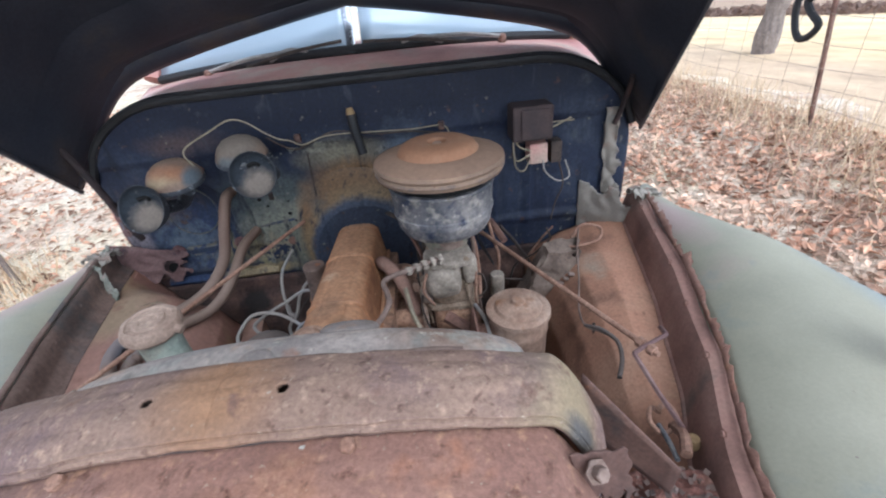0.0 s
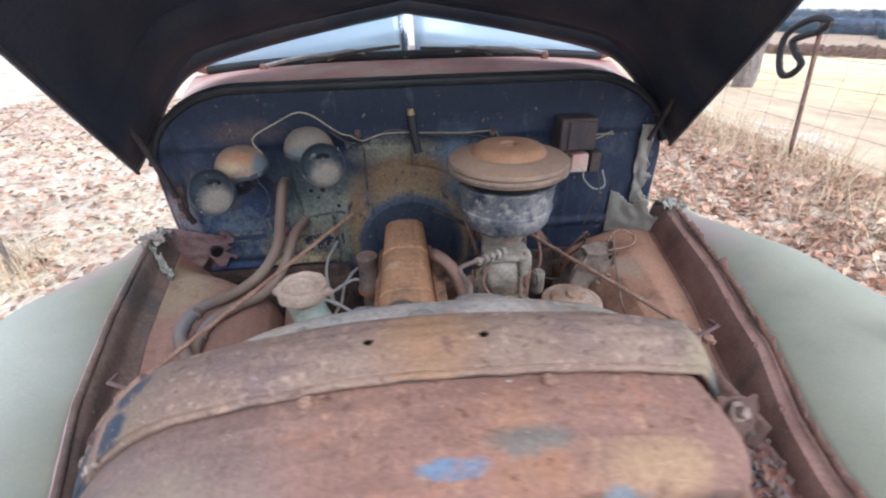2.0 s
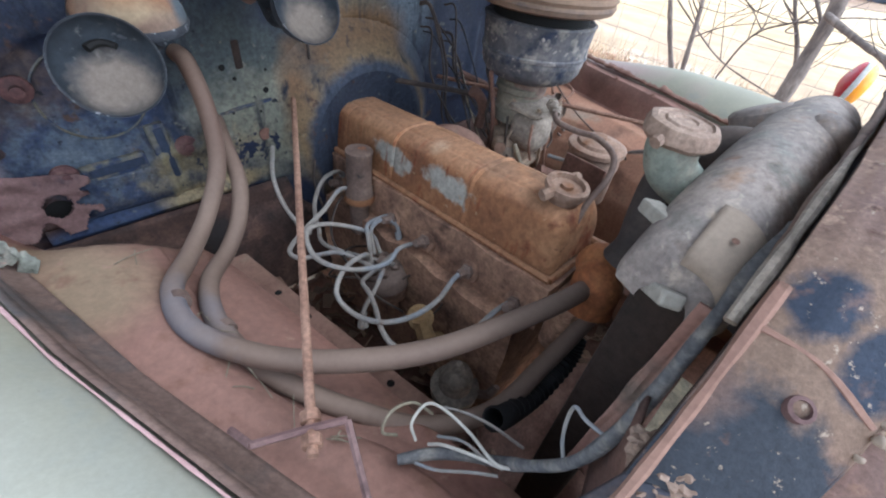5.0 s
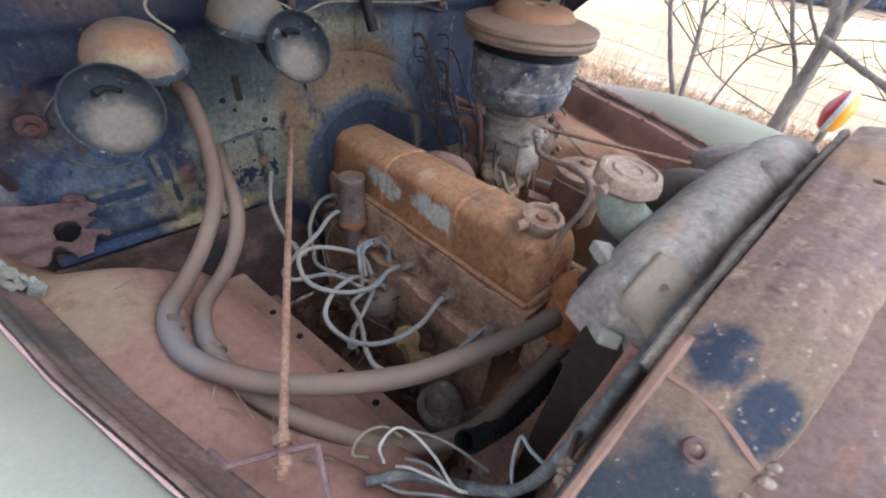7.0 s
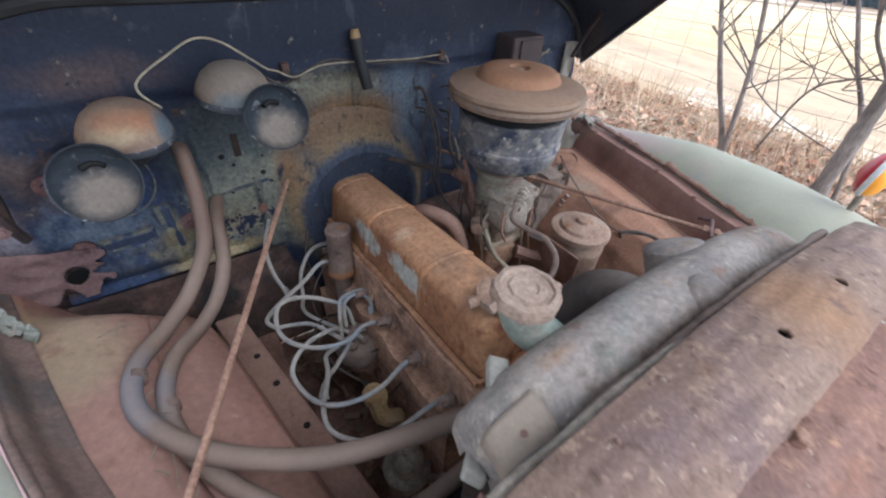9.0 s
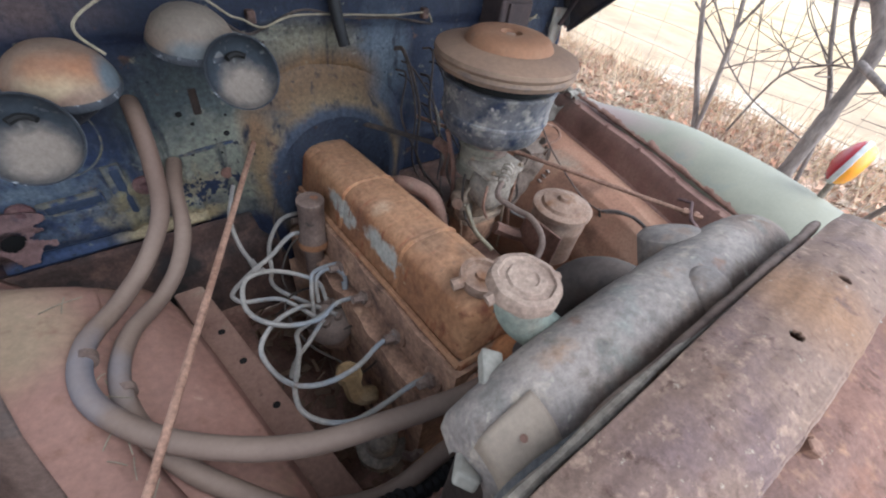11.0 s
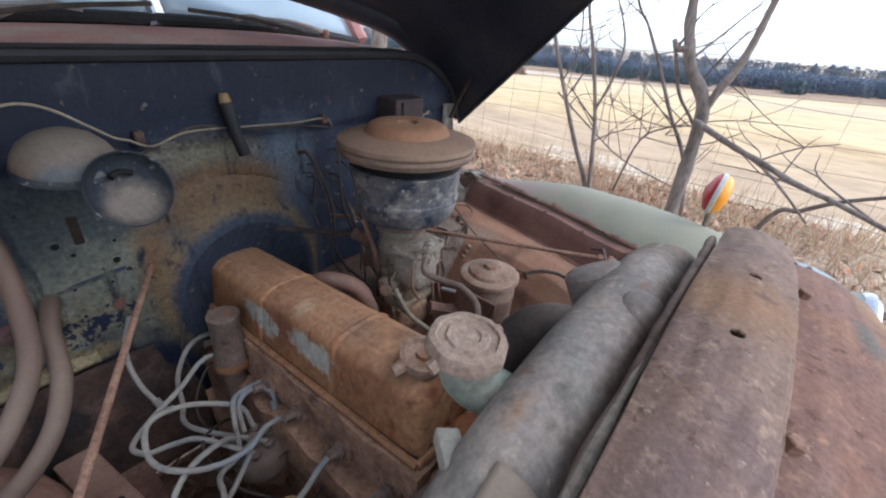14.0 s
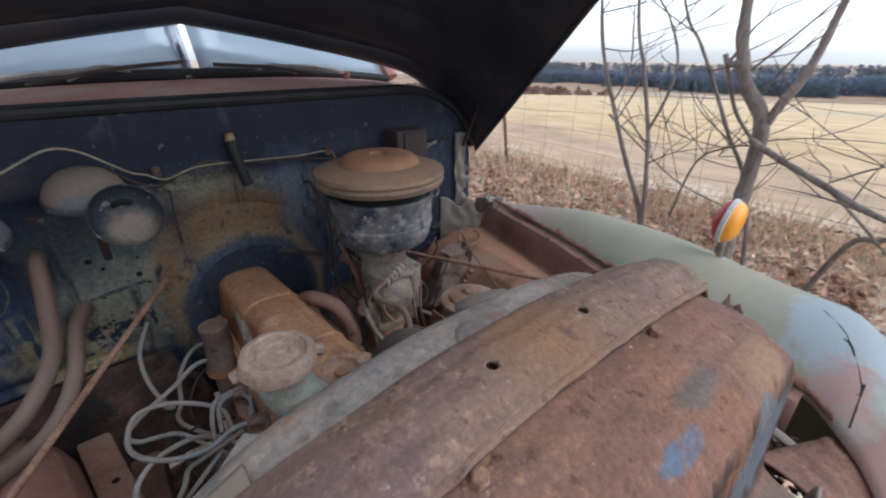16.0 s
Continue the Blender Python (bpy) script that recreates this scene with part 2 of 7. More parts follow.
M_firewall = mat("grimy_blue_firewall_paint_and_shade", [(0, lin(18, 23, 37)), (0.5, lin(29, 36, 54)), (1, lin(50, 56, 68))], 9, rough=(0.5, 0.8), fine=120, fine_amt=0.45, bump=0.3,
                 patches=[(lin(44, 52, 68), 9, 0.57, 0.76), (lin(70, 54, 50), 18, 0.68, 0.76)],
                 # Navy paint at the top, darkened further for shade under the hood.
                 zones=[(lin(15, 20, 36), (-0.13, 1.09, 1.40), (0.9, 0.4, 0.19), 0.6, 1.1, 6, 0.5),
                        (lin(64, 70, 70), (-0.42, 1.09, 1.08), (0.17, 0.4, 0.13), 0.5, 1.1, 12, 1.2),
                        (lin(108, 107, 94), (-0.40, 1.09, 0.97), (0.16, 0.4, 0.14), 0.5, 1.1, 16, 1.2),
                        (lin(34, 44, 68), (-0.68, 1.09, 1.00), (0.13, 0.4, 0.13), 0.6, 1.1, 14, 1.1),
                        (lin(112, 104, 108), (-0.84, 1.09, 1.00), (0.05, 0.4, 0.14), 0.6, 1.0, 14, 0.7),
                        (lin(92, 72, 68), (-0.82, 1.09, 0.90), (0.08, 0.4, 0.08), 0.6, 1.0, 14, 0.6),
                        (lin(112, 104, 74), (-0.585, 1.09, 0.94), (0.022, 0.4, 0.09), 0.4, 1.1, 22, 1.0),
                        (lin(112, 104, 74), (-0.50, 1.09, 0.93), (0.026, 0.4, 0.08), 0.4, 1.1, 22, 1.0),
                        (lin(142, 126, 96), (-0.52, 1.09, 0.862), (0.13, 0.4, 0.026), 0.6, 1.1, 20, 0.8),
                        (lin(40, 52, 78), (-0.72, 1.09, 0.856), (0.12, 0.4, 0.02), 0.6, 1.1, 14, 0.6),
                        (lin(104, 94, 72), (-0.58, 1.09, 0.93), (0.20, 0.4, 0.10), 0.05, 0.55, 30, 1.5),
                        (lin(120, 110, 90), (-0.46, 1.09, 0.93), (0.16, 0.4, 0.10), 0.05, 0.5, 44, 1.7),
                        (lin(26, 34, 54), (-0.45, 1.09, 0.92), (0.20, 0.4, 0.08), 0.16, 0.24, 60, 2.8),
                        (lin(74, 62, 58), (-0.74, 1.09, 1.10), (0.16, 0.4, 0.14), 0.08, 0.6, 26, 1.8), (lin(82, 90, 98), (-0.70, 1.09, 0.98), (0.20, 0.4, 0.16), 0.0, 0.60, 40, 1.6), (lin(62, 50, 50), (-0.60, 1.09, 1.27), (0.14, 0.4, 0.05), 0.2, 0.9, 20, 0.9),
                        (lin(112, 112, 104), (-0.26, 1.09, 1.21), (0.34, 0.4, 0.05), 0.16, 0.26, 38, 2.4),
                        (lin(82, 90, 98), (-0.02, 1.09, 1.15), (0.09, 0.4, 0.13), 0.3, 1.0, 14, 1.0),
                        (lin(104, 98, 82), (-0.20, 1.09, 1.19), (0.15, 0.4, 0.06), 0.4, 1.1, 9, 0.9),
                        (lin(98, 76, 52), (-0.172, 1.07, 1.11), (0.17, 0.3, 0.085), 0.55, 1.15, 9, 0.7),
                        (lin(102, 78, 54), (-0.325, 1.07, 1.0), (0.045, 0.3, 0.13), 0.4, 1.1, 12, 0.7),
                        (lin(108, 90, 64), (-0.172, 1.07, 0.92), (0.20, 0.2, 0.20), 0.82, 1.06, 14, 0.3),
                        (lin(46, 52, 64), (-0.172, 1.03, 0.92), (0.168, 0.1, 0.175), 0.9, 1.04, 18, 0.22)],
                 late=[(lin(62, 67, 74), 34, 0.60, 0.80, (1, 1, 0.16)), (lin(22, 26, 38), 30, 0.56, 0.70, (1, 1, 0.2)), (lin(62, 66, 70), 13, 0.62, 0.78), (lin(26, 28, 36), 60, 0.64, 0.70), (lin(70, 50, 40), 26, 0.64, 0.71), (lin(118, 112, 96), 44, 0.64, 0.76)])
M_worn = mat("worn_bead_paint", [(0, lin(66, 70, 74)), (0.5, lin(96, 92, 80)), (1, lin(122, 110, 90))], 18, fine_amt=0.3, bump=0.1, patches=[(lin(44, 54, 76), 24, 0.44, 0.58)])
M_slot = mat("deep_blue_paint", [(0, lin(30, 37, 52)), (1, lin(50, 58, 74))], 12, fine_amt=0.3, bump=0.1, patches=[(lin(84, 84, 76), 18, 0.6, 0.7)])
M_boxtin = mat("dull_brown_grey_tin", [(0, lin(48, 42, 42)), (1, lin(74, 60, 57))], 14, fine_amt=0.2, bump=0.1)
M_black = mat("black_hood_underside", [(0, lin(36, 39, 47)), (0.6, lin(50, 51, 58)), (1, lin(68, 61, 58))], 7, rough=(0.38, 0.62), fine_amt=0.3, bump=0.1,
              patches=[(lin(60, 44, 36), 9, 0.66, 0.78)])
M_rubber = mat("black_rubber", [(0, lin(18, 18, 19)), (1, lin(44, 42, 42))], 14, rough=(0.5, 0.85), fine_amt=0.3, bump=0.1)
M_hose = mat("dusty_rubber_hose", [(0, lin(93, 76, 66)), (1, lin(118, 99, 86))], 7, rough=(0.6, 0.85), fine_amt=0.08, bump=0.03, dust=(lin(129, 110, 96), 0.2, 0.9, 0.5), zones=[(lin(106, 104, 109), (-0.690, 0.69, 0.944), (0.06, 0.11, 0.05), 0.4, 1.0, 24, 1.0), (lin(89, 69, 58), (-0.53, 1.10, 1.08), (0.20, 0.26, 0.20), 0.5, 1.15, 8, 0.4)], late=[(lin(91, 74, 63), 30, 0.66, 0.74)])
M_valve = mat("rusty_orange_cover_with_highlight", [(0, lin(102, 66, 47)), (0.45, lin(138, 95, 64)), (1, lin(158, 116, 82))], 8, fine=90, fine_amt=0.35, bump=0.25,
              patches=[(lin(105, 60, 39), 20, 0.6, 0.72), (lin(90, 69, 53), 6, 0.66, 0.72)], dust=(lin(170, 132, 102), 0.5, 0.95, 0.55),
              # After two grey paint patches, a pale spot paints in a shoulder highlight.
              zones=[(lin(157, 150, 138), (-0.255, 0.84, 0.965), (0.05, 0.075, 0.030), 0.6, 0.85, 34, 1.5), (lin(161, 154, 142), (-0.255, 0.69, 0.98), (0.05, 0.080, 0.032), 0.6, 0.85, 34, 1.5), (lin(176, 155, 130), (-0.215, 0.746, 1.01), (0.03, 0.03, 0.03), 0.4, 0.9, 30, 0.8),
                     (lin(99, 64, 41), (-0.19, 0.93, 1.03), (0.022, 0.09, 0.03), 0.5, 1.0, 24, 1.2), (lin(95, 66, 47), (-0.20, 0.62, 1.04), (0.04, 0.05, 0.03), 0.5, 1.0, 22, 1.3), (lin(88, 64, 46), (-0.165, 0.55, 1.045), (0.03, 0.05, 0.03), 0.5, 0.9, 20, 0.6), (lin(79, 62, 49), (-0.19, 1.05, 0.99), (0.06, 0.04, 0.04), 0.4, 0.9, 20, 0.6)],
              late=[(lin(119, 60, 33), 60, 0.58, 0.68, (0.3, 1, 0.15)), (lin(92, 62, 46), 30, 0.66, 0.72), (lin(180, 150, 116), 50, 0.66, 0.72)])
M_block = mat("oily_rusted_iron", [(0, lin(102, 78, 64)), (0.5, lin(152, 118, 96)), (1, lin(184, 146, 116))], 11, fine=90, fine_amt=0.5, bump=0.5, patches=[(lin(68, 53, 47), 9, 0.55, 0.7)])
M_outlet = mat("orange_rusted_casting", [(0, lin(96, 56, 36)), (0.5, lin(138, 84, 50)), (1, lin(160, 108, 68))], 18, fine=110, fine_amt=0.4, bump=0.4)
M_tank = mat("grey_green_radiator_paint", [(0, lin(109, 100, 95)), (0.5, lin(141, 130, 121)), (1, lin(160, 145, 133))], 10, fine=140, fine_amt=0.32, bump=0.35,
             patches=[(lin(108, 103, 100), 9, 0.58, 0.74), (lin(151, 124, 102), 12, 0.6, 0.72), (lin(99, 85, 72), 16, 0.58, 0.70), (lin(169, 154, 137), 22, 0.6, 0.7)],
             zones=[(lin(111, 94, 82), (-0.16, 0.246, 1.225), (0.32, 0.022, 0.05), 0.5, 1.1, 30, 0.9), (lin(119, 99, 85), (0.03, 0.29, 1.24), (0.08, 0.05, 0.05), 0.3, 1.1, 24, 1.2)],
             late=[(lin(104, 90, 78), 48, 0.68, 0.78), (lin(127, 97, 80), 24, 0.64, 0.76), (lin(112, 108, 100), 16, 0.58, 0.72), (lin(160, 150, 136), 60, 0.63, 0.70), (lin(138, 138, 128), 12, 0.60, 0.74)])
M_plate = mat("beige_plate", [(0, lin(128, 114, 100)), (1, lin(150, 134, 117))], 14, fine_amt=0.15, bump=0.08)
M_neck = mat("verdigris_brass", [(0, lin(96, 106, 98)), (0.5, lin(126, 130, 118)), (1, lin(146, 136, 120))], 18, fine_amt=0.3, bump=0.25, metal=0.1, patches=[(lin(92, 78, 66), 26, 0.58, 0.68), (lin(164, 166, 158), 40, 0.62, 0.70)])
M_cap = mat("rust_pink_cap", [(0, lin(122, 100, 86)), (1, lin(157, 136, 119))], 30, fine=220, fine_amt=0.35, bump=0.4)
M_aclid = mat("dusty_air_cleaner_lid", [(0, lin(91, 75, 64)), (0.5, lin(120, 99, 82)), (1, lin(136, 110, 88))], 10, fine_amt=0.15, bump=0.08,
              dust=(lin(132, 104, 84), 0.6, 0.98, 0.6), zones=[(lin(65, 64, 67), (0.054, 0.776, 1.243), (0.14, 0.14, 0.012), 0.7, 1.1, 30, 0.8)],
              late=[(lin(89, 58, 41), 60, 0.68, 0.72)])
M_acdome = mat("rust_tan_lid_dome", [(0, lin(118, 83, 60)), (0.5, lin(131, 94, 69)), (1, lin(137, 106, 82))], 12, fine_amt=0.15, bump=0.08, patches=[(lin(108, 89, 76), 9, 0.56, 0.72)])
M_accan = mat("chalky_grey_can", [(0, lin(55, 58, 65)), (0.5, lin(92, 90, 91)), (1, lin(132, 125, 121))], 12, fine=70, fine_amt=0.35, bump=0.15,
              patches=[(lin(39, 46, 64), 20, 0.54, 0.64), (lin(141, 134, 125), 30, 0.54, 0.66), (lin(155, 146, 138), 70, 0.6, 0.68), (lin(97, 90, 73), 12, 0.64, 0.72)])
M_carb = mat("corroded_pot_metal", [(0, lin(104, 94, 83)), (0.5, lin(142, 130, 116)), (1, lin(168, 156, 141))], 22, fine=130, fine_amt=0.4, bump=0.4, metal=0.15)
M_canrust = mat("rusty_filter_can", [(0, lin(114, 88, 72)), (0.5, lin(146, 120, 102)), (1, lin(166, 144, 126))], 16, fine_amt=0.3, bump=0.25, patches=[(lin(124, 88, 62), 18, 0.56, 0.7)])
M_hornout = mat("rust_dusted_horn", [(0, lin(96, 74, 60)), (0.5, lin(112, 94, 80)), (1, lin(118, 90, 70))], 11, fine_amt=0.2, bump=0.1,
                zones=[(lin(98, 88, 78), (-0.416, 0.98, 1.28), (0.09, 0.09, 0.06), 0.5, 1.1, 16, 0.6), (lin(130, 112, 88), (-0.60, 0.920, 1.228), (0.055, 0.024, 0.022), 0.4, 1.1, 26, 0.9), (lin(128, 86, 58), (-0.578, 0.938, 1.240), (0.055, 0.032, 0.026), 0.2, 1.15, 22, 0.9), (lin(78, 84, 88), (-0.535, 0.950, 1.222), (0.022, 0.05, 0.030), 0.5, 1.1, 30, 0.8), (lin(82, 84, 84), (-0.42, 0.930, 1.248), (0.07, 0.022, 0.022), 0.4, 1.1, 30, 1.0)])
M_hornin = mat("dark_bell_lined_with_dust", [(0, lin(20, 23, 28)), (1, lin(44, 49, 55))], 34, fine_amt=0.2, bump=0.15, patches=[(lin(92, 92, 90), 60, 0.60, 0.72)],
               zones=[(lin(104, 94, 84), (-0.640, 0.905, 1.150), (0.054, 0.08, 0.044), 0.45, 1.10, 46, 0.7), (lin(104, 94, 84), (-0.369, 0.920, 1.196), (0.050, 0.08, 0.042), 0.45, 1.10, 46, 0.7)],
               late=[(lin(84, 77, 70), 40, 0.62, 0.76), (lin(126, 118, 108), 90, 0.70, 0.75)])
M_hornrim = mat("dark_horn_rim", [(0, lin(28, 31, 38)), (1, lin(66, 68, 72))], 20, rough=(0.4, 0.8), fine_amt=0.3, bump=0.1, patches=[(lin(128, 130, 132), 70, 0.60, 0.66)])
M_wire = mat("grey_plug_wire", [(0, lin(122, 116, 109)), (1, lin(148, 140, 131))], 20, rough=(0.5, 0.8), fine_amt=0.2, bump=0.0, patches=[(lin(124, 126, 129), 7, 0.50, 0.62), (lin(112, 94, 80), 24, 0.60, 0.72)])
M_wire_old = mat("cloth_wire", [(0, lin(104, 95, 80)), (1, lin(142, 131, 110))], 30, fine_amt=0.3, bump=0.1)
M_wire_white = mat("white_wire", [(0, lin(166, 160, 148)), (1, lin(192, 186, 174))], 30, fine_amt=0.15, bump=0.0)
M_wire_dark = mat("dark_wire", [(0, lin(40, 36, 34)), (1, lin(78, 66, 58))], 30, fine_amt=0.3, bump=0.1)
M_strap = mat("black_brown_strap", [(0, lin(24, 20, 21)), (0.5, lin(44, 34, 33)), (1, lin(72, 54, 50))], 16, rough=(0.6, 0.9), fine_amt=0.3, bump=0.2)
M_tape = mat("blue_grey_taped_loom", [(0, lin(66, 67, 71)), (0.5, lin(98, 96, 95)), (1, lin(140, 133, 123))], 34, fine_amt=0.35, bump=0.5, stretch=(1, 1, 2.0))
M_rod = mat("rusty_rod", [(0, lin(110, 78, 62)), (1, lin(158, 124, 104))], 30, fine=200, fine_amt=0.45, bump=0.5)
M_bolt = mat("galled_bolt", [(0, lin(104, 84, 74)), (1, lin(150, 132, 120))], 40, fine_amt=0.3, bump=0.3, metal=0.3)
M_white = mat("chalk_white_paint", [(0, lin(176, 174, 168)), (1, lin(214, 212, 206))], 30, fine_amt=0.2, bump=0.1)
M_clip = mat("chalky_grey_clip", [(0, lin(132, 126, 116)), (1, lin(160, 154, 142))], 30, fine_amt=0.2, bump=0.1)
M_fencewire = mat("weathered_fence_wire", [(0, lin(120, 108, 96)), (1, lin(156, 144, 130))], 4, fine_amt=0.2, bump=0.0)
M_wiper = mat("tarnished_wiper_steel", [(0, lin(110, 106, 102)), (1, lin(160, 154, 148))], 20, rough=(0.4, 0.7), metal=0.4, fine_amt=0.2, bump=0.1)
M_chrome = mat("dull_chrome", [(0, lin(170, 172, 176)), (1, lin(214, 216, 220))], 20, rough=(0.15, 0.35), metal=1.0, fine_amt=0.08, bump=0.0)
M_cowl = mat("faded_red_cowl_paint", [(0, lin(140, 92, 86)), (0.5, lin(176, 130, 119)), (1, lin(182, 168, 150))], 4, rough=(0.5, 0.8), fine_amt=0.2, bump=0.1,
             patches=[(lin(146, 134, 118), 5, 0.52, 0.68), (lin(110, 60, 52), 22, 0.66, 0.75)])
# Black-brown standing in for the dark in the seam, slot and radiator well.
M_gapdark = mat("black_brown_of_gaps", [(0, lin(30, 24, 20)), (1, lin(58, 44, 36))], 12, fine=90, fine_amt=0.4, bump=0.4)
M_litter = mat("dark_leaf_litter", [(0, lin(70, 54, 44)), (1, lin(120, 98, 80))], 8, fine_amt=0.3, bump=0.1, island=0.4)
# Darker brown than the cover, with a dark grey stretch near the middle.
M_flange = mat("dark_brown_flange", [(0, lin(64, 48, 43)), (0.5, lin(86, 64, 56)), (1, lin(108, 82, 70))], 9, fine=200, fine_amt=0.3, bump=0.3, patches=[(lin(53, 52, 51), 7, 0.54, 0.66), (lin(126, 86, 62), 26, 0.62, 0.72)],
               zones=[(lin(48, 47, 46), (-0.13, 0.15, 1.25), (0.10, 0.03, 0.03), 0.5, 1.1, 24, 0.9)])
M_breather = mat("grimy_breather_tin", [(0, lin(84, 68, 60)), (0.5, lin(108, 90, 80)), (1, lin(126, 108, 96))], 18, fine_amt=0.3, bump=0.25, patches=[(lin(132, 84, 54), 22, 0.62, 0.7), (lin(62, 54, 50), 30, 0.62, 0.7)])
M_oldhose = mat("dusty_black_hose", [(0, lin(48, 44, 42)), (0.5, lin(72, 64, 60)), (1, lin(98, 86, 78))], 14, rough=(0.6, 0.9), fine_amt=0.25, bump=0.15, dust=(lin(112, 98, 88), 0.3, 0.95, 0.5))
# Flat black that stands in for the dark inside holes, cracks and gaps.
M_void = mat("hole_dark_black", [(0, lin(10, 9, 8)), (1, lin(22, 19, 17))], 10, bump=0.0)


# ---------------------------------------------------------------- mesh helpers
XC = -0.13  # the truck's middle line
V = Vector


def thing(name, at, label, category, group="", kind=""):
    """An Empty at a thing's base, to which its parts are given."""
    e = new(name)
    e.location = at
    e.empty_display_size = 0.05
    return tagged(e, label, category, group, kind)


def base_of(ob):
    p = V((0, 0, 0))
    while ob is not None:
        p += ob.location
        ob = ob.parent
    return p


def part(name, bm, material, parent=None, label="", smooth=True, thick=0.0, bevel=0.0):
    """Links a bmesh given in world metres as ONE mesh object under a thing or a part."""
    o = base_of(parent)
    bmesh.ops.translate(bm, vec=-o, verts=bm.verts)
    me = bpy.data.meshes.new(name)
    bm.to_mesh(me)
    bm.free()
    if smooth:
        me.polygons.foreach_set("use_smooth", [True] * len(me.polygons))
        me.set_sharp_from_angle(angle=radians(38))
    me.materials.append(material)
    ob = new(name, me)
    ob.parent = parent
    if label:
        ob["label"] = label
    if thick:
        s = ob.modifiers.new("thickness", "SOLIDIFY")
        s.thickness, s.offset = abs(thick), (-1.0 if thick > 0 else 1.0)
    if bevel:
        s = ob.modifiers.new("bevel", "BEVEL")
        s.width, s.segments, s.limit_method = bevel, 2, "ANGLE"
    return ob


def single(name, bm, material, label, category, group="", kind="", **kw):
    """A thing that is one mesh."""
    return tagged(part(name, bm, material, None, "", **kw), label, category, group, kind)


def smooth_line(pts, n=8):
    """Catmull-Rom through the points."""
    p = [V(q) for q in pts]
    if len(p) < 3:
        return p
    p = [2 * p[0] - p[1]] + p + [2 * p[-1] - p[-2]]
    out = []
    for i in range(1, len(p) - 2):
        for k in range(n):
            t = k / n
            a, b, c, d = p[i - 1], p[i], p[i + 1], p[i + 2]
            out.append(0.5 * (2 * b + (c - a) * t + (2 * a - 5 * b + 4 * c - d) * t * t + (3 * b - a - 3 * c + d) * t ** 3))
    return out + [p[-2]]


def tube(bm, pts, r, seg=10, n=8, r2=None, wob=0.0):
    """A round bar, hose or limb along a smoothed line, with closed ends."""
    line = smooth_line(pts, n)
    up, rings = None, []
    for i, c in enumerate(line):
        d = (line[min(i + 1, len(line) - 1)] - line[max(i - 1, 0)]).normalized()
        up = d.orthogonal().normalized() if up is None else (up - d * up.dot(d)).normalized()
        side = d.cross(up)
        f = i / max(1, len(line) - 1)
        rr = r + ((r2 if r2 is not None else r) - r) * f
        if wob:
            rr *= 1 + wob * noise.noise(c * 30)
        rings.append([bm.verts.new(c + rr * (up * math.cos(a) + side * math.sin(a))) for a in (2 * math.pi * k / seg for k in range(seg))])
    for a, b in zip(rings, rings[1:]):
        for k in range(seg):
            bm.faces.new((a[k], a[(k + 1) % seg], b[(k + 1) % seg], b[k]))
    bm.faces.new(rings[0][::-1])
    bm.faces.new(rings[-1])
    return bm


def lathe(bm, profile, at, axis=(0, 0, 1), seg=32, wave=0, amp=0.0, close=True):
    """Turns (radius, height) pairs round an axis; wave and amp lobe the rim."""
    z = V(axis).normalized()
    x = z.orthogonal().normalized()
    y = z.cross(x)
    rings = []
    for r, h in profile:
        ring = []
        for k in range(seg):
            a = 2 * math.pi * k / seg
            q = r * (1 + amp * math.cos(wave * a)) if wave else r
            ring.append(bm.verts.new(V(at) + z * h + (x * math.cos(a) + y * math.sin(a)) * q))
        rings.append(ring)
    for a, b in zip(rings, rings[1:]):
        for k in range(seg):
            bm.faces.new((a[k], a[(k + 1) % seg], b[(k + 1) % seg], b[k]))
    if close:
        bm.faces.new(rings[0][::-1])
        bm.faces.new(rings[-1])
    return bm


def box(bm, at, size, rot=(0, 0, 0), taper=1.0):
    m = Matrix.LocRotScale(V(at), Euler([radians(a) for a in rot]), V(size))
    made = bmesh.ops.create_cube(bm, size=1.0, matrix=m)["verts"]
    return made


def sheet(bm, f, nu, nv, keep=None, jag=0.0):
    """A grid from f(u, v) with u and v from 0 to 1; keep(u, v) drops faces."""
    g = [[bm.verts.new(f(i / nu, j / nv)) for j in range(nv + 1)] for i in range(nu + 1)]
    for i in range(nu):
        for j in range(nv):
            if keep is None or keep((i + 0.5) / nu, (j + 0.5) / nv):
                bm.faces.new((g[i][j], g[i + 1][j], g[i + 1][j + 1], g[i][j + 1]))
    loose = [v for v in bm.verts if not v.link_faces]
    bmesh.ops.delete(bm, geom=loose, context="VERTS")
    return bm


def B():
    return bmesh.new()


def ss(a, b, x):
    t = min(1.0, max(0.0, (x - a) / (b - a)))
    return t * t * (3 - 2 * t)


def lerp(tab, x):
    """Straight interpolation in a short table of (x, value)."""
    for (x0, v0), (x1, v1) in zip(tab, tab[1:]):
        if x <= x1:
            return v0 + (v1 - v0) * max(0.0, (x - x0)) / (x1 - x0)
    return tab[-1][1]


def hexbolt(at, axis, r, h, parent, material=None, name="bolt"):
    b = B()
    lathe(b, [(r * 1.7, 0), (r * 1.7, h * 0.15), (r, h * 0.16), (r, h * 0.9), (r * 0.8, h)], at, axis, 6)
    return part(name, b, material or M_bolt, parent, smooth=False)


# ---------------------------------------------------------------- ground
def ground_z(x, y):
    r = math.hypot(x, y)
    far = (-0.066 * x - 0.040 * y) * ss(4, 30, r) * (1.0 if r < 260 else 260 / r)
    z = 0.2 + far + 0.04 * noise.noise(V((x * 0.6, y * 0.6, 0))) * ss(60, 10, r) + 0.015 * noise.noise(V((x * 3, y * 3, 1))) * ss(20, 6, r)
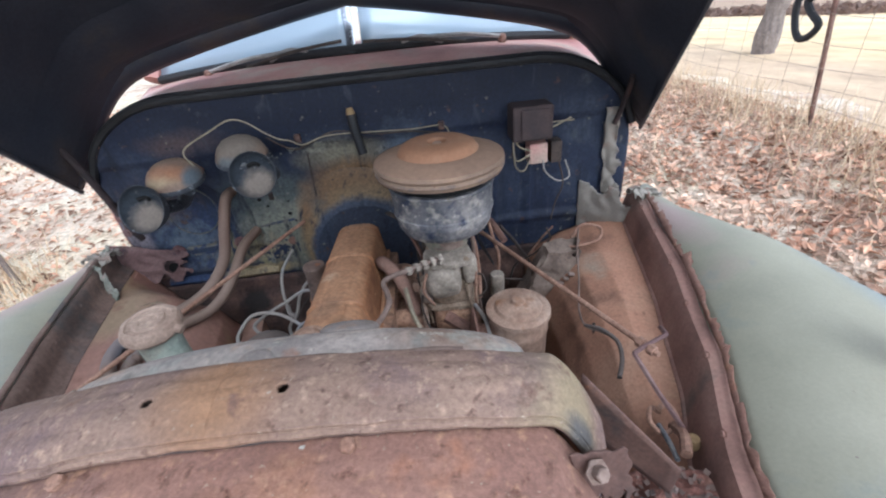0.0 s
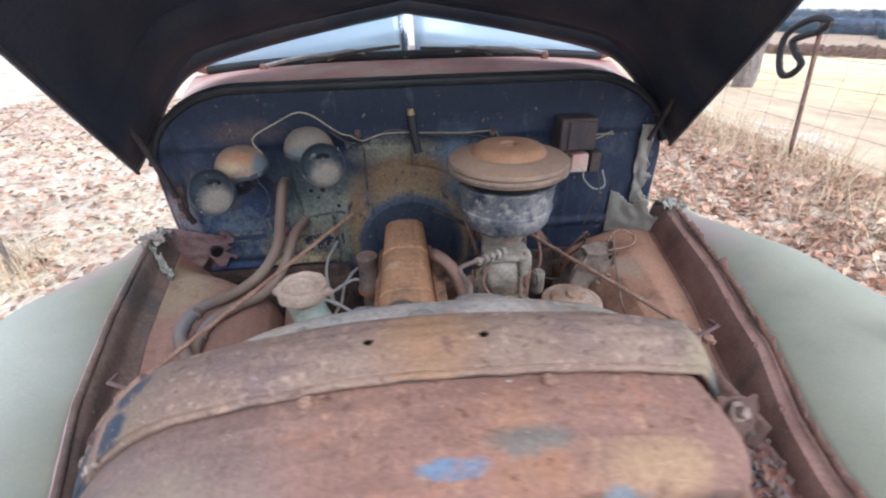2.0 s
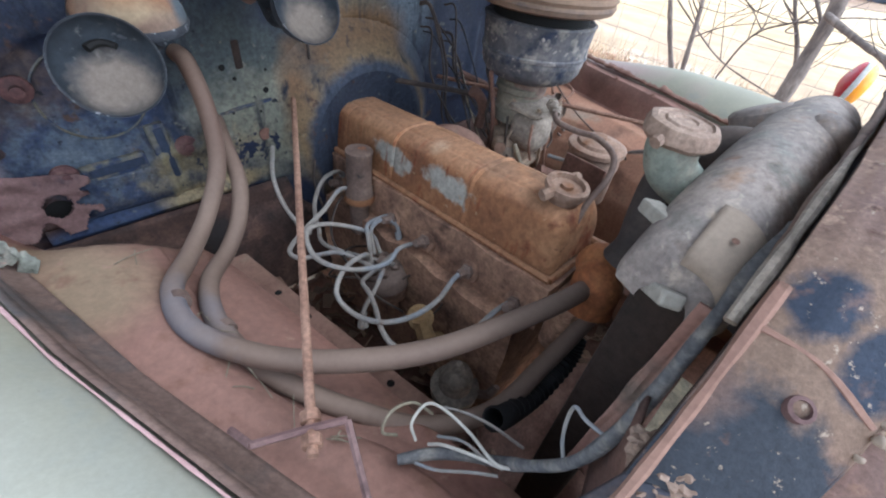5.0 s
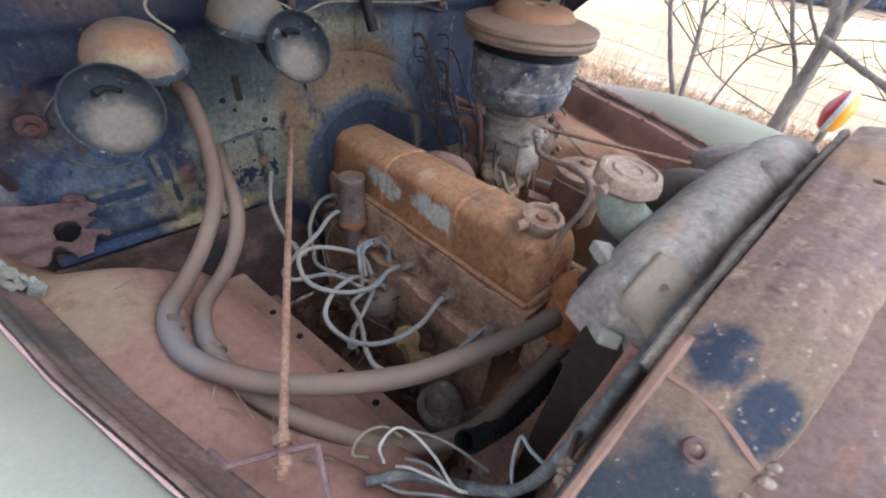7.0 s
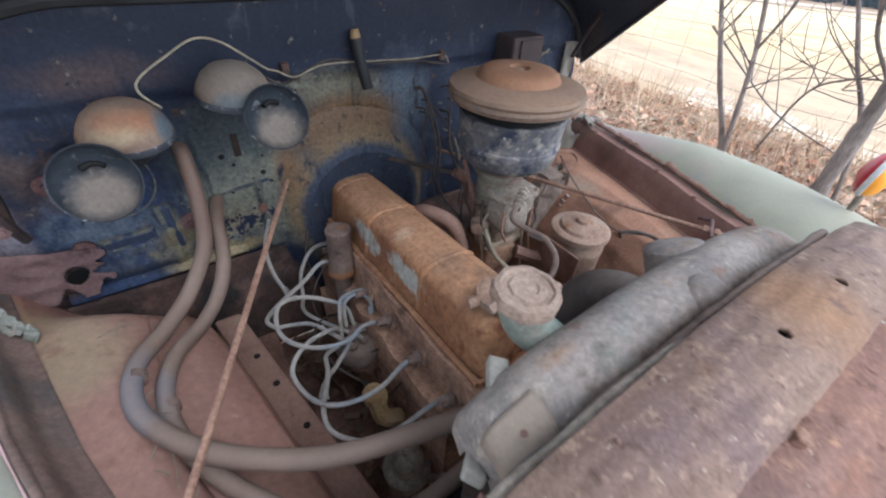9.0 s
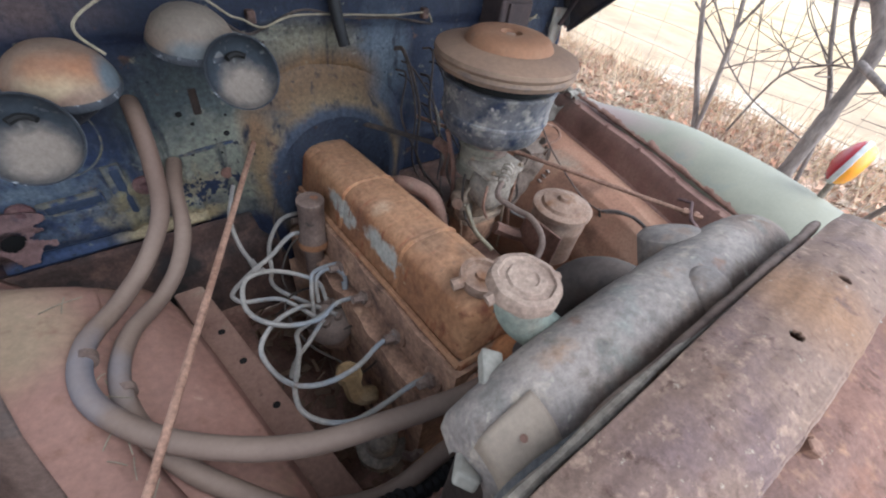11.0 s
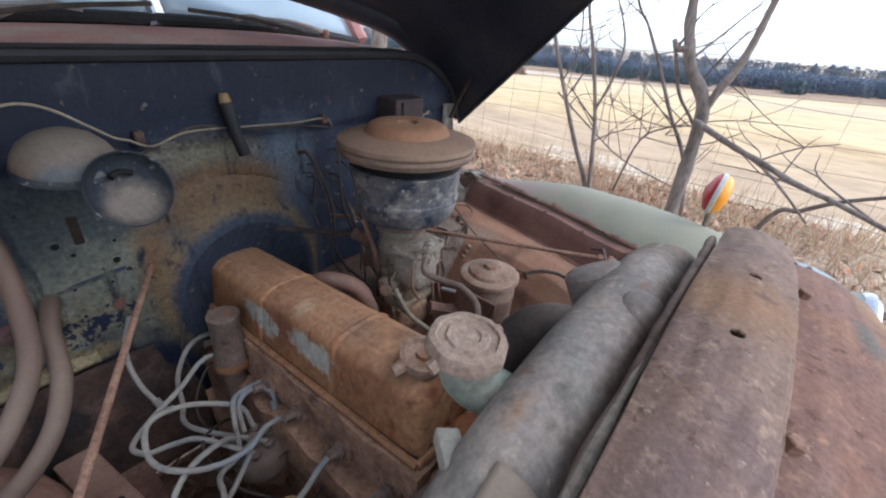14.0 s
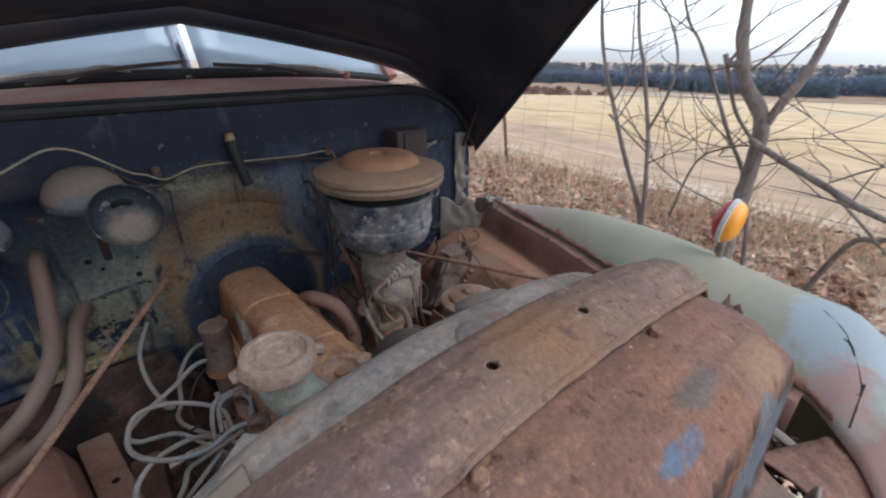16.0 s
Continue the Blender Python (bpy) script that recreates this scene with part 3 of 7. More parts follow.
    return z + 0.10 * math.exp(-((x - 3.2) / 0.8) ** 2) * ss(30, 10, abs(y))


def axis_steps(limit):
    a = [0.35 * i for i in range(18)]
    while a[-1] < limit:
        a.append(a[-1] * 1.22)
    return sorted({-v for v in a} | set(a))


M_ground = mat("dry_leafy_soil", [(0, lin(176, 150, 128)), (0.5, lin(212, 192, 168)), (1, lin(228, 214, 192))], 1.6, rough=(0.9, 1.0), fine=26, fine_amt=0.5, bump=0.6, dist=0.03,
               patches=[(lin(176, 140, 116), 5, 0.52, 0.66), (lin(220, 206, 172), 0.8, 0.52, 0.7)])
b = B()
XS = axis_steps(900)
grid = [[b.verts.new((x, y, ground_z(x, y))) for y in XS] for x in XS]
for i in range(len(XS) - 1):
    for j in range(len(XS) - 1):
        b.faces.new((grid[i][j], grid[i + 1][j], grid[i + 1][j + 1], grid[i][j + 1]))
single("ground", b, M_ground, "dry leaf-strewn ground sloping to a field", "ground", kind="structure")

# ---------------------------------------------------------------- the truck
truck = thing("pickup_truck", (XC, 1.2, 0.2), "derelict old pickup truck with open hood and rusted front", "truck")


# firewall: a bulkhead with rounded shoulders and a hump over the engine's tail
FW_Y, FW_HALF, FW_LOW, FW_TOP = 1.09, 0.738, 0.70, 1.375
HUMP = (-0.172, 0.92)


def fw_half(z):
    t = (z - (FW_TOP - 0.24)) / 0.24
    return FW_HALF if t <= 0 else FW_HALF - 0.278 * (1 - math.sqrt(max(0.0, 1 - t * t)))


def emboss(x, z):
    d = 0.0
    r = math.hypot(x + 0.66, z - 1.05)
    d += 0.010 * (ss(0.118, 0.108, r)) * 1.0
    for xr in (-0.60, -0.535, -0.47):
        d -= 0.007 * ss(0.014, 0.006, abs(x - xr)) * ss(0.83, 0.85, z) * ss(1.03, 1.0, z)
    d -= 0.012 * ss(0.022, 0.010, abs(z - 0.885)) * ss(-0.45, -0.47, x)
    d -= 0.008 * ss(0.016, 0.008, abs(z - 0.955)) * ss(-0.45, -0.47, x) * ss(-0.60, -0.56, x)
    d -= 0.010 * ss(1.215, 1.235, z)
    for xr in (0.22, 0.32):
        d -= 0.007 * ss(0.013, 0.005, abs(x - xr)) * ss(0.9, 0.92, z) * ss(1.12, 1.1, z)
    d -= 0.008 * ss(0.016, 0.008, abs(z - 0.93)) * ss(0.1, 0.13, x)
    return d + 0.004 * noise.noise(V((x * 5, z * 5, 3)))


b = B()


def fw_point(u, v):
    z = FW_LOW + (FW_TOP - FW_LOW) * v
    x = XC + (2 * u - 1) * fw_half(z)
    return V((x, FW_Y + emboss(x, z), z))


def fw_keep(u, v):
    p = fw_point(u, v)
    dx, dz = p.x - HUMP[0], p.z - HUMP[1]
    if p.z < HUMP[1]:
        return abs(dx) > 0.228
    return math.hypot(dx, dz) > 0.228


sheet(b, fw_point, 150, 84, fw_keep)
firewall = part("firewall", b, M_firewall, truck, "dark blue painted firewall, top darkened as shade, with grime and rust stains", thick=0.004)

part("pressed_ring", lathe(B(), [(0.0735, 0.0), (0.0715, 0.0022), (0.0695, 0.0)], (-0.655, 1.092, 1.075), (0, -1, 0), 56, close=False), M_worn, firewall, "worn pressed ring")
for x, z, w, h in ((-0.588, 0.945, 0.016, 0.12), (-0.668, 0.950, 0.085, 0.016)):
    b = B()
    box(b, (x, 1.0935, z), (w + 0.014, 0.012, h + 0.014), (0, -3, 0))
    rib = part("pressed_rib", b, M_worn, firewall, smooth=False, bevel=0.003)
    b = B()
    box(b, (x + 0.003, 1.0915, z), (w, 0.012, h), (0, -3, 0))
    part("slot", b, M_slot, rib, smooth=False, bevel=0.003)
b = sheet(B(), lambda u, v: V((-0.80 + 0.34 * u, 1.088 - 0.022 * math.sin(math.pi * v), 0.872 - 0.035 * v + 0.006 * u)), 40, 8)
part("ledge", b, M_firewall, firewall, "blue pressed ledge worn to cream", thick=0.002)
b = B()
box(b, (-0.423, 1.093, 1.108), (0.016, 0.008, 0.052))
part("slot", b, M_gapdark, firewall, smooth=False, bevel=0.0035)

M_hump = mat("tan_rust_tin", [(0, lin(104, 84, 58)), (0.5, lin(138, 112, 78)), (1, lin(150, 130, 102))], 9, fine_amt=0.3, bump=0.15,
             patches=[(lin(112, 112, 106), 6, 0.6, 0.72)])


def hump_ring(r, y):
    pts = []
    for k in range(29):
        a = math.pi * k / 28
        pts.append(V((HUMP[0] + r * math.cos(a), y, HUMP[1] + r * math.sin(a))))
    return [V((HUMP[0] + r, y, FW_LOW))] + pts + [V((HUMP[0] - r, y, FW_LOW))]


def skin(bm, rings):
    vs = [[bm.verts.new(p) for p in ring] for ring in rings]
    for a, c in zip(vs, vs[1:]):
        for k in range(len(a) - 1):
            bm.faces.new((a[k], a[k + 1], c[k + 1], c[k]))
    return bm


b = skin(B(), [hump_ring(r, y) for r, y in ((0.236, 1.0905), (0.226, 1.087), (0.205, 1.066), (0.175, 1.040), (0.152, 1.024), (0.142, 1.022))])
hump = part("engine_hump", b, M_firewall, firewall, "tan rust-stained pressing over the engine's tail")
b = skin(B(), [hump_ring(r, y) for r, y in ((0.142, 1.022), (0.134, 1.024), (0.118, 1.030), (0.09, 1.038), (0.05, 1.046), (0.004, 1.05))])
part("hump_lining", b, M_firewall, firewall)
b = B()
box(b, (HUMP[0], 1.20, 0.9), (0.30, 0.01, 0.5))
part("hump_back", b, M_rust_dark, firewall)

# toe board and sill under the firewall
for x0, x1 in ((XC - 0.70, HUMP[0] - 0.15), (HUMP[0] + 0.15, XC + 0.70)):
    b = sheet(B(), lambda u, v: V((x0 + (x1 - x0) * u, 1.072 - 0.05 * v - 0.02 * ss(0.2, 0.3, v) + 0.004 * noise.noise(V((u * 15, v * 4, x0))), 0.845 - 0.26 * v)), 30, 20)
    # Sill brown kept extra dark, standing in for shade below the firewall.
    part("toe_board", b, M_sill, truck, "dark rusted sill below the firewall", thick=0.006)


# cowl top, from the firewall's upper lip to the windscreen's foot
def shield_y(x):
    return 1.325 + 0.21 * (abs(x - XC) / 0.7) ** 1.6


def shield_z(x):
    return 1.415 - 0.045 * (abs(x - XC) / 0.7) ** 2


def cowl_point(u, v):
    s = 2 * u - 1
    z0 = FW_TOP + 0.004 - 0.24 * (1 - math.sqrt(max(0.0, 1 - max(0.0, (abs(s) * 0.74 - 0.46) / 0.285) ** 2)))
    x = XC + s * (0.735 + 0.03 * v)
    z1 = shield_z(x)
    y = 1.075 + (shield_y(x) - 1.075) * v
    return V((x, y, z0 + (z1 - z0) * (v ** 0.8) + 0.006 * math.sin(math.pi * v)))


part("cowl", sheet(B(), cowl_point, 60, 14), M_cowl, truck, "faded red and cream cowl panel", thick=0.006)
b = B()
tube(b, [cowl_point(i / 40, 0.02) + V((0, -0.004, 0.0)) for i in range(41)], 0.011, 8, 2)
part("hood_seal", b, M_rubber, truck, "black rubber hood seal along the cowl")
b = B()
tube(b, [cowl_point(i / 40, 0.10) + V((0, 0.0, 0.004)) for i in range(1, 40)], 0.006, 6, 2)
part("seal_lip", b, M_rubber, truck)

# windscreen: two panes meeting in a V at a bright strip, in a rubber surround
M_glass = bpy.data.materials.new("sky_tinted_glass")
M_glass.use_nodes = True
gb = M_glass.node_tree.nodes["Principled BSDF"]
# Pale blue base stands in for sky reflected in the glass.
gb.inputs["Base Color"].default_value = (0.33, 0.40, 0.46, 1)
gb.inputs["Roughness"].default_value = 0.06
gb.inputs["Transmission Weight"].default_value = 0.15
gb.inputs["IOR"].default_value = 1.5
gb.inputs["Metallic"].default_value = 0.0
windshield = part("windshield", tube(B(), [V((XC + s * 0.70, shield_y(XC + s * 0.70) - 0.004, shield_z(XC + s * 0.70) + 0.012)) for s in (-1, -0.85, -0.6, -0.3, 0, 0.3, 0.6, 0.85, 1)], 0.013, 8, 3), M_rubber, truck, "two-pane split windshield in black rubber")
for side in (-1, 1):
    def pane(u, v, side=side):
        x = XC + side * (0.012 + 0.685 * u)
        return V((x - side * 0.05 * v * u, shield_y(x) + 0.19 * v, shield_z(x) + 0.012 + 0.30 * v))
    pn = part("pane", sheet(B(), pane, 16, 4), M_glass, windshield, "glass tinted pale for the sky reflection", thick=0.005)
    pts = [pane(1.0, v) for v in (0, 0.5, 1)]
    part("pillar", tube(B(), [p + V((side * 0.03, 0.01, 0)) for p in pts], 0.032, 8, 4), M_cowl, truck)
b = B()
tube(b, [V((XC - 0.02, 1.318, 1.412)), V((XC - 0.02, 1.40, 1.56)), V((XC - 0.02, 1.51, 1.72))], 0.014, 8, 4)
part("divider_strip", b, M_chrome, windshield, "bright metal divider strip")


def wiper(pivot, tip, name_parent):
    p, q = V(pivot), V(tip)
    w = part("wiper_arm", tube(B(), [p + V((0, 0, 0.012)), p + (q - p) * 0.5 + V((0, -0.010, 0.022)), q + V((0, -0.008, 0.016))], 0.0062, 6, 4), M_wiper, name_parent, "weathered wiper arm")
    part("pivot", lathe(B(), [(0.012, -0.02), (0.013, 0.01), (0.009, 0.018)], p, (0, -0.3, 1), 10), M_rust_dark, w)
    d = (q - p).normalized()
    a, c = q - d * 0.13 + V((0, -0.026, 0.004)), q + d * 0.17 + V((0, -0.016, 0.012))
    part("blade", tube(B(), [a, (a + c) / 2 + V((0, 0, 0.006)), c], 0.0046, 6, 4), M_wire_dark, w)
    part("yoke", tube(B(), [q - d * 0.06 + V((0, -0.014, 0.004)), q + V((0, -0.004, 0.02)), q + d * 0.06 + V((0, -0.012, 0.008))], 0.0060, 6, 4), M_wiper, w)


wiper((-0.598, 1.375, 1.392), (-0.33, 1.318, 1.424), truck)
wiper((0.303, 1.355, 1.404), (0.06, 1.300, 1.424), truck)

# hood: an arched lid tipped up about its rear edge
TIP = radians(33)
HD, HU = V((0, -0.779, 0.627)), V((0, math.sin(TIP), math.cos(TIP)))
HOOD_O = V((XC - 0.01, 1.09, 1.17))


HOOD_ARCH = [(p.x, p.y) for p in smooth_line([(0, 0.437, 0), (0.20, 0.398, 0), (0.43, 0.345, 0), (0.60, 0.290, 0), (0.675, 0.215, 0), (0.715, 0.125, 0), (0.745, 0.06, 0), (0.777, 0.0, 0)], 6)]


def hood_section(s):
    """Across (-1..1) to (offset, height) of the lid's arch, in metres."""
    x, h = HOOD_ARCH[min(len(HOOD_ARCH) - 1, round(abs(s) * (len(HOOD_ARCH) - 1)))]
    return math.copysign(x, s), h


def hood_point(u, v):
    x, h = hood_section(2 * u - 1)
    n = 1 - 0.42 * v
    h2 = h * (1 - 0.10 * v)
    return HOOD_O + V((x * n, 0, 0)) + HU * h2 + HD * (1.25 * v)


hood = part("hood", sheet(B(), hood_point, 84, 30), M_black, truck, "raised alligator hood with black underside", thick=0.004)
rim = B()
edge = [hood_point(i / 84, 0.0) for i in range(85)]
skin(rim, [edge, [p + (V((XC, p.y, 1.1)) - p).normalized() * 0.007 + HD * 0.02 for p in edge], [p + (V((XC, p.y, 1.1)) - p).normalized() * 0.010 + HD * 0.07 for p in edge]])
part("hood_flange", rim, M_black, hood, thick=0.003)
for u, name in ((0.0, "hood_edge"), (1.0, "hood_edge")):
    part(name, tube(B(), [hood_point(u, v / 10) for v in range(11)], 0.006, 6, 2), M_black, hood)
brace = B()
skin(brace, [[hood_point(i / 84, v) - HU * d for i in range(2, 83)] for v, d in ((0.07, 0.003), (0.09, 0.010), (0.15, 0.012), (0.19, 0.003))])
part("hood_brace", brace, M_black, hood)
part("hood_strap", tube(B(), [V((0.545, 0.99, 1.33)), V((0.555, 1.03, 1.27)), V((0.545, 1.055, 1.20))], 0.007, 8, 5), M_strap, truck, "dark hood hinge strap")

# fenders, with the channel and the inner apron beside the engine
WIDE = [(-0.45, 0.36), (0.0, 0.42), (0.30, 0.40), (0.49, 0.36), (0.57, 0.32), (0.68, 0.27), (0.76, 0.21), (0.82, 0.165), (0.90, 0.10), (1.0, 0.06), (1.2, 0.05)]
RIDGE = [(-0.45, 0.30), (-0.1, 0.38), (0.0, 0.42), (0.05, 0.462), (0.10, 0.476), (0.17, 0.488), (0.25, 0.515), (0.40, 0.585), (0.64, 0.665), (0.89, 0.73), (1.05, 0.77), (1.30, 0.80)]


INNER = {-1: [(0.06, 0.40), (0.345, 0.437), (0.41, 0.455), (0.49, 0.499), (0.57, 0.526), (0.70, 0.538), (0.81, 0.547), (1.06, 0.555)], 1: [(0.06, 0.41), (1.06, 0.43)]}


def ridge(y):
    return lerp(RIDGE, y)


def wide(y):
    return lerp(WIDE, y)


def front_drop(y):
    """How far the fender has fallen towards its front end."""
    return 1.5 * max(0.0, 0.07 - y) ** 1.75 + 2.2 * max(0.0, -y) ** 1.5


for side, tag in ((-1, "left"), (1, "right")):
    def fender(u, v, side=side):
        y = -0.42 + 1.47 * u
        x0, w, t = ridge(y), wide(y), 1.4 * v
        nose = front_drop(y)
        if t <= 1:
            x, z = x0 + w * t, 1.004 - 0.024 * t + 0.062 * min(1.0, w / 0.30) * math.sin(math.pi * t ** 0.85)
        else:
            q = (t - 1) / 0.4 * math.pi / 2
            x, z = x0 + w + min(0.07, 0.3 * w) * math.sin(q), 0.98 - 0.34 * (1 - math.cos(q)) - 0.09 * q
        if y < -0.045:
            y -= (y + 0.045) * 0.92 * ss(0.50, 0.66, x)
        return V((XC + side * x, y, z - nose + 0.003 * noise.noise(V((x * 4, y * 4, side)))))
    fd = part("fender", sheet(B(), fender, 70, 30), M_fender, truck, "faded green front fender with torn rusty inner edge", thick=0.004)

    def skirt(u, v, side=side):
        p = fender(u, 1.0)
        return V((p.x + side * 0.05 * math.sin(math.pi * v), p.y, p.z + (0.42 - p.z) * v * (0.35 + 0.65 * abs(2 * u - 1) ** 2)))
    part("fender_skirt", sheet(B(), skirt, 50, 10), M_fender, fd, thick=0.004)

    # torn strip of rust along the fender's inner edge
    def torn(u, v, side=side):
        y = (-0.15 if side < 0 else 0.02) + (1.15 if side < 0 else 0.98) * u
        k = y * 17 + 3.0 * noise.noise(V((y * 5, side, 0)))
        flake = max(0.0, 0.35 + 1.6 * noise.noise(V((math.floor(k) * 1.37, side, 6))))
        w = (0.006 + 0.017 * flake * (k % 1.0) ** 0.8 + 0.006 * noise.noise(V((y * 70, side, 4)))) if side > 0 else 0.008
        return V((XC + side * (ridge(y) - 0.004 + w * v), y, 1.016 + 0.004 * v - front_drop(y) + (0.003 if side > 0 else 0.001) * noise.noise(V((y * 45, side * 3, v))) + 0.35 * w * v))
    if side < 0:
        line = [V((XC + side * (ridge(y) + 0.009), y, 1.0165 - 1.5 * max(0.0, 0.07 - y) ** 1.75)) for y in (0.02 + 0.03 * i for i in range(34))]
        part("primer_line", tube(B(), line, 0.0014, 6, 3, wob=0.8), M_pink, fd, "pink primer showing along the paint's edge")
        part("primer_line", tube(B(), [p + V((0.0065, 0, -0.001)) for p in line], 0.0016, 6, 3, wob=0.8), M_paleblue, fd, "pale blue primer along the paint's edge")
    part("torn_edge", sheet(B(), torn, 560, 2), M_rust_nose if side > 0 else M_gutter_dark, fd, "peeling rusty edge", thick=0.002)

    # wall and floor of the channel, then the apron that falls to the engine
    def apron(u, v, side=side):
        y = 0.06 + 1.0 * u
        x0, z0 = ridge(y), 1.010 - 1.5 * max(0.0, 0.07 - y) ** 1.75
        path = [(0, x0, z0), (0.10, x0 - 0.022, z0 - 0.006), (0.16, x0 - 0.032, z0 - 0.024), (0.25, x0 - 0.046, z0 - 0.082), (0.30, x0 - 0.052, z0 - 0.086)] if side > 0 else [(0, x0, z0), (0.08, x0 - 0.007, z0 - 0.010), (0.16, x0 - 0.012, z0 - 0.050), (0.25, x0 - 0.030, z0 - 0.068), (0.30, x0 - 0.040, z0 - 0.072)]
        w = max(0.02, x0 - 0.050 - lerp(INNER[side], y))
        dome = 0.045 * math.exp(-((y - 0.70) / 0.30) ** 2)
        path += [(0.38, x0 - 0.05 - 0.12 * w, z0 - 0.098 + 0.4 * dome), (0.50, x0 - 0.05 - 0.35 * w, z0 - 0.118 + dome), (0.62, x0 - 0.05 - 0.62 * w, z0 - 0.140 + dome), (0.72, x0 - 0.05 - 0.85 * w, z0 - 0.175 + 0.7 * dome),
                 (0.80, x0 - 0.05 - w, z0 - 0.225 + 0.3 * dome), (1.0, x0 - 0.07 - w, z0 - 0.50)]
        if side < 0:
            rise = 0.010 * math.exp(-((y - 0.82) / 0.22) ** 2)
            lf = ss(0.56, 0.72, y)
            lip = 0.016 * lf
            e, well = lerp(INNER[-1], y), lerp([(0.06, 0.33), (0.46, 0.369), (0.57, 0.387), (0.74, 0.416), (0.92, 0.45), (1.06, 0.47)], y)
            path = path[:5] + [(0.36, x0 - 0.05 - 0.20 * w, z0 - 0.082 + rise), (0.41, x0 - 0.05 - 0.36 * w, z0 - 0.082 + 1.2 * rise), (0.46, x0 - 0.05 - 0.54 * w, z0 - 0.085 + 1.2 * rise), (0.51, x0 - 0.05 - 0.72 * w, z0 - 0.091 + rise), (0.55, x0 - 0.05 - 0.88 * w, z0 - 0.100 + 0.7 * rise), (0.58, e + 0.004, z0 - 0.109 + 0.5 * rise), (0.60, e - 0.008 * lf, z0 - 0.128 + lip), (0.63, e - 0.018, z0 - 0.132 + 0.8 * lip), (0.66, e - 0.028, z0 - 0.138 + 0.6 * lip), (0.72, e - 0.06, z0 - 0.146 + 0.4 * lip),
                               (0.80, (e + well) / 2 - 0.02, z0 - 0.160 + 0.3 * lip), (0.88, well + 0.012, z0 - 0.185), (0.92, well, z0 - 0.23), (1.0, well - 0.004, z0 - 0.42)]
            z0_drop = 0.20 * ss(0.88, 1.06, y) ** 1.3
            path = path[:5] + [(a, c, d - z0_drop * min(1.0, (a - 0.28) / 0.22)) for a, c, d in path[5:]]
        x = lerp([(a, c) for a, c, d in path], v)
        z = lerp([(a, d) for a, c, d in path], v)
        return V((XC + side * x, y, z + 0.003 * noise.noise(V((x * 9, y * 9, side)))))
    part("inner_fender", sheet(B(), apron, 70, 100, lambda u, v: v > 0.30 and (side > 0 or v < 0.60)), M_rust_apron if side < 0 else M_apron_orange, fd, "rust-orange inner fender apron", thick=0.003)
    if side < 0:
        part("wheel_well", sheet(B(), lambda u, v: apron(u, 0.595 + 0.405 * v) + V((0, 0, -0.001)), 70, 60), M_rust_apron, fd, "brown rusted wheel well", thick=0.003)
        rail_line = [V((-0.553, 0.99, 0.745)), V((-0.505, 0.70, 0.74)), V((-0.452, 0.40, 0.735))]
        b = B()
        skin(b, [[p + V((dx, 0, dz)) for p in smooth_line(rail_line, 10)] for dx, dz in ((-0.03, -0.12), (-0.028, -0.004), (-0.022, 0.0), (0.022, 0.0), (0.028, -0.004), (0.03, -0.12))])
        rail = part("frame_rail", b, M_well, fd, "rusty frame rail with bolt holes")
        for q in (0.25, 0.42, 0.60, 0.78):
            p = smooth_line(rail_line, 10)[int(q * 20)]
            part("hole", lathe(B(), [(0.007, 0.0), (0.0, 0.0003)], p + V((0.004, 0, 0.001)), (0, 0, 1), 12, close=False), M_void, rail)
    part("fender_channel", sheet(B(), lambda u, v: apron(u, v * 0.30), 60, 12), M_gutter if side > 0 else M_gutter_dark, fd, "grimy rusted channel along the fender", thick=0.003)
    for k in range(6):
        y = 0.28 + 0.13 * k
        p = apron((y - 0.06), 0.10)
        hexbolt(p, (-side, 0, 0.4), 0.0042, 0.004, fd, M_gutter if side > 0 else M_gutter_dark)

def fender_top(x, y, lift=0.0015):
    """Point on the right fender's crown."""
    t = min(1.0, max(0.0, (x - XC - ridge(y)) / wide(y)))
    return V((x, y, 1.004 - 0.024 * t + 0.062 * min(1.0, wide(y) / 0.30) * math.sin(math.pi * t ** 0.85) - front_drop(y) + 0.003 * noise.noise(V(((x - XC) * 4, y * 4, 1))) + lift))


for pts, r in (([(0.541, 0.087), (0.494, 0.054), (0.465, 0.040), (0.41, 0.018), (0.37, 0.006), (0.36, 0.010)], 0.0011), ([(0.466, 0.047), (0.455, 0.036), (0.435, 0.028)], 0.0016), ([(0.385, 0.006), (0.345, 0.004), (0.31, 0.002)], 0.0018), ([(0.66, 0.10), (0.648, 0.085), (0.625, 0.070)], 0.0009)):
    part("crack", tube(B(), [fender_top(x, y, 0.0035) for x, y in pts], r, 5, 4, wob=0.8), M_void, truck, "dark crack in the paint")

# side plates and torn, curled sheet where each fender meets the cowl
def corner_left(u, v):
    x = -0.90 + 0.19 * u
    return V((x, 1.045 + 0.03 * u + 0.006 * noise.noise(V((u * 6, v * 6, 1))) - 0.02 * (1 - v), 0.875 + 0.15 * v * (1 - 0.45 * u)))


def corner_keep(u, v):
    p = corner_left(u, v)
    return math.hypot(p.x + 0.765, p.z - 0.925) > 0.019 and v > 0.10 + 0.5 * noise.noise(V((u * 6, 0, 3))) and u < 0.94 + 0.25 * noise.noise(V((v * 5, 2, 0)))


part("cowl_corner", sheet(B(), corner_left, 60, 44, corner_keep), M_purple, truck, "purple-brown rusted plate with a round hole", thick=0.003)
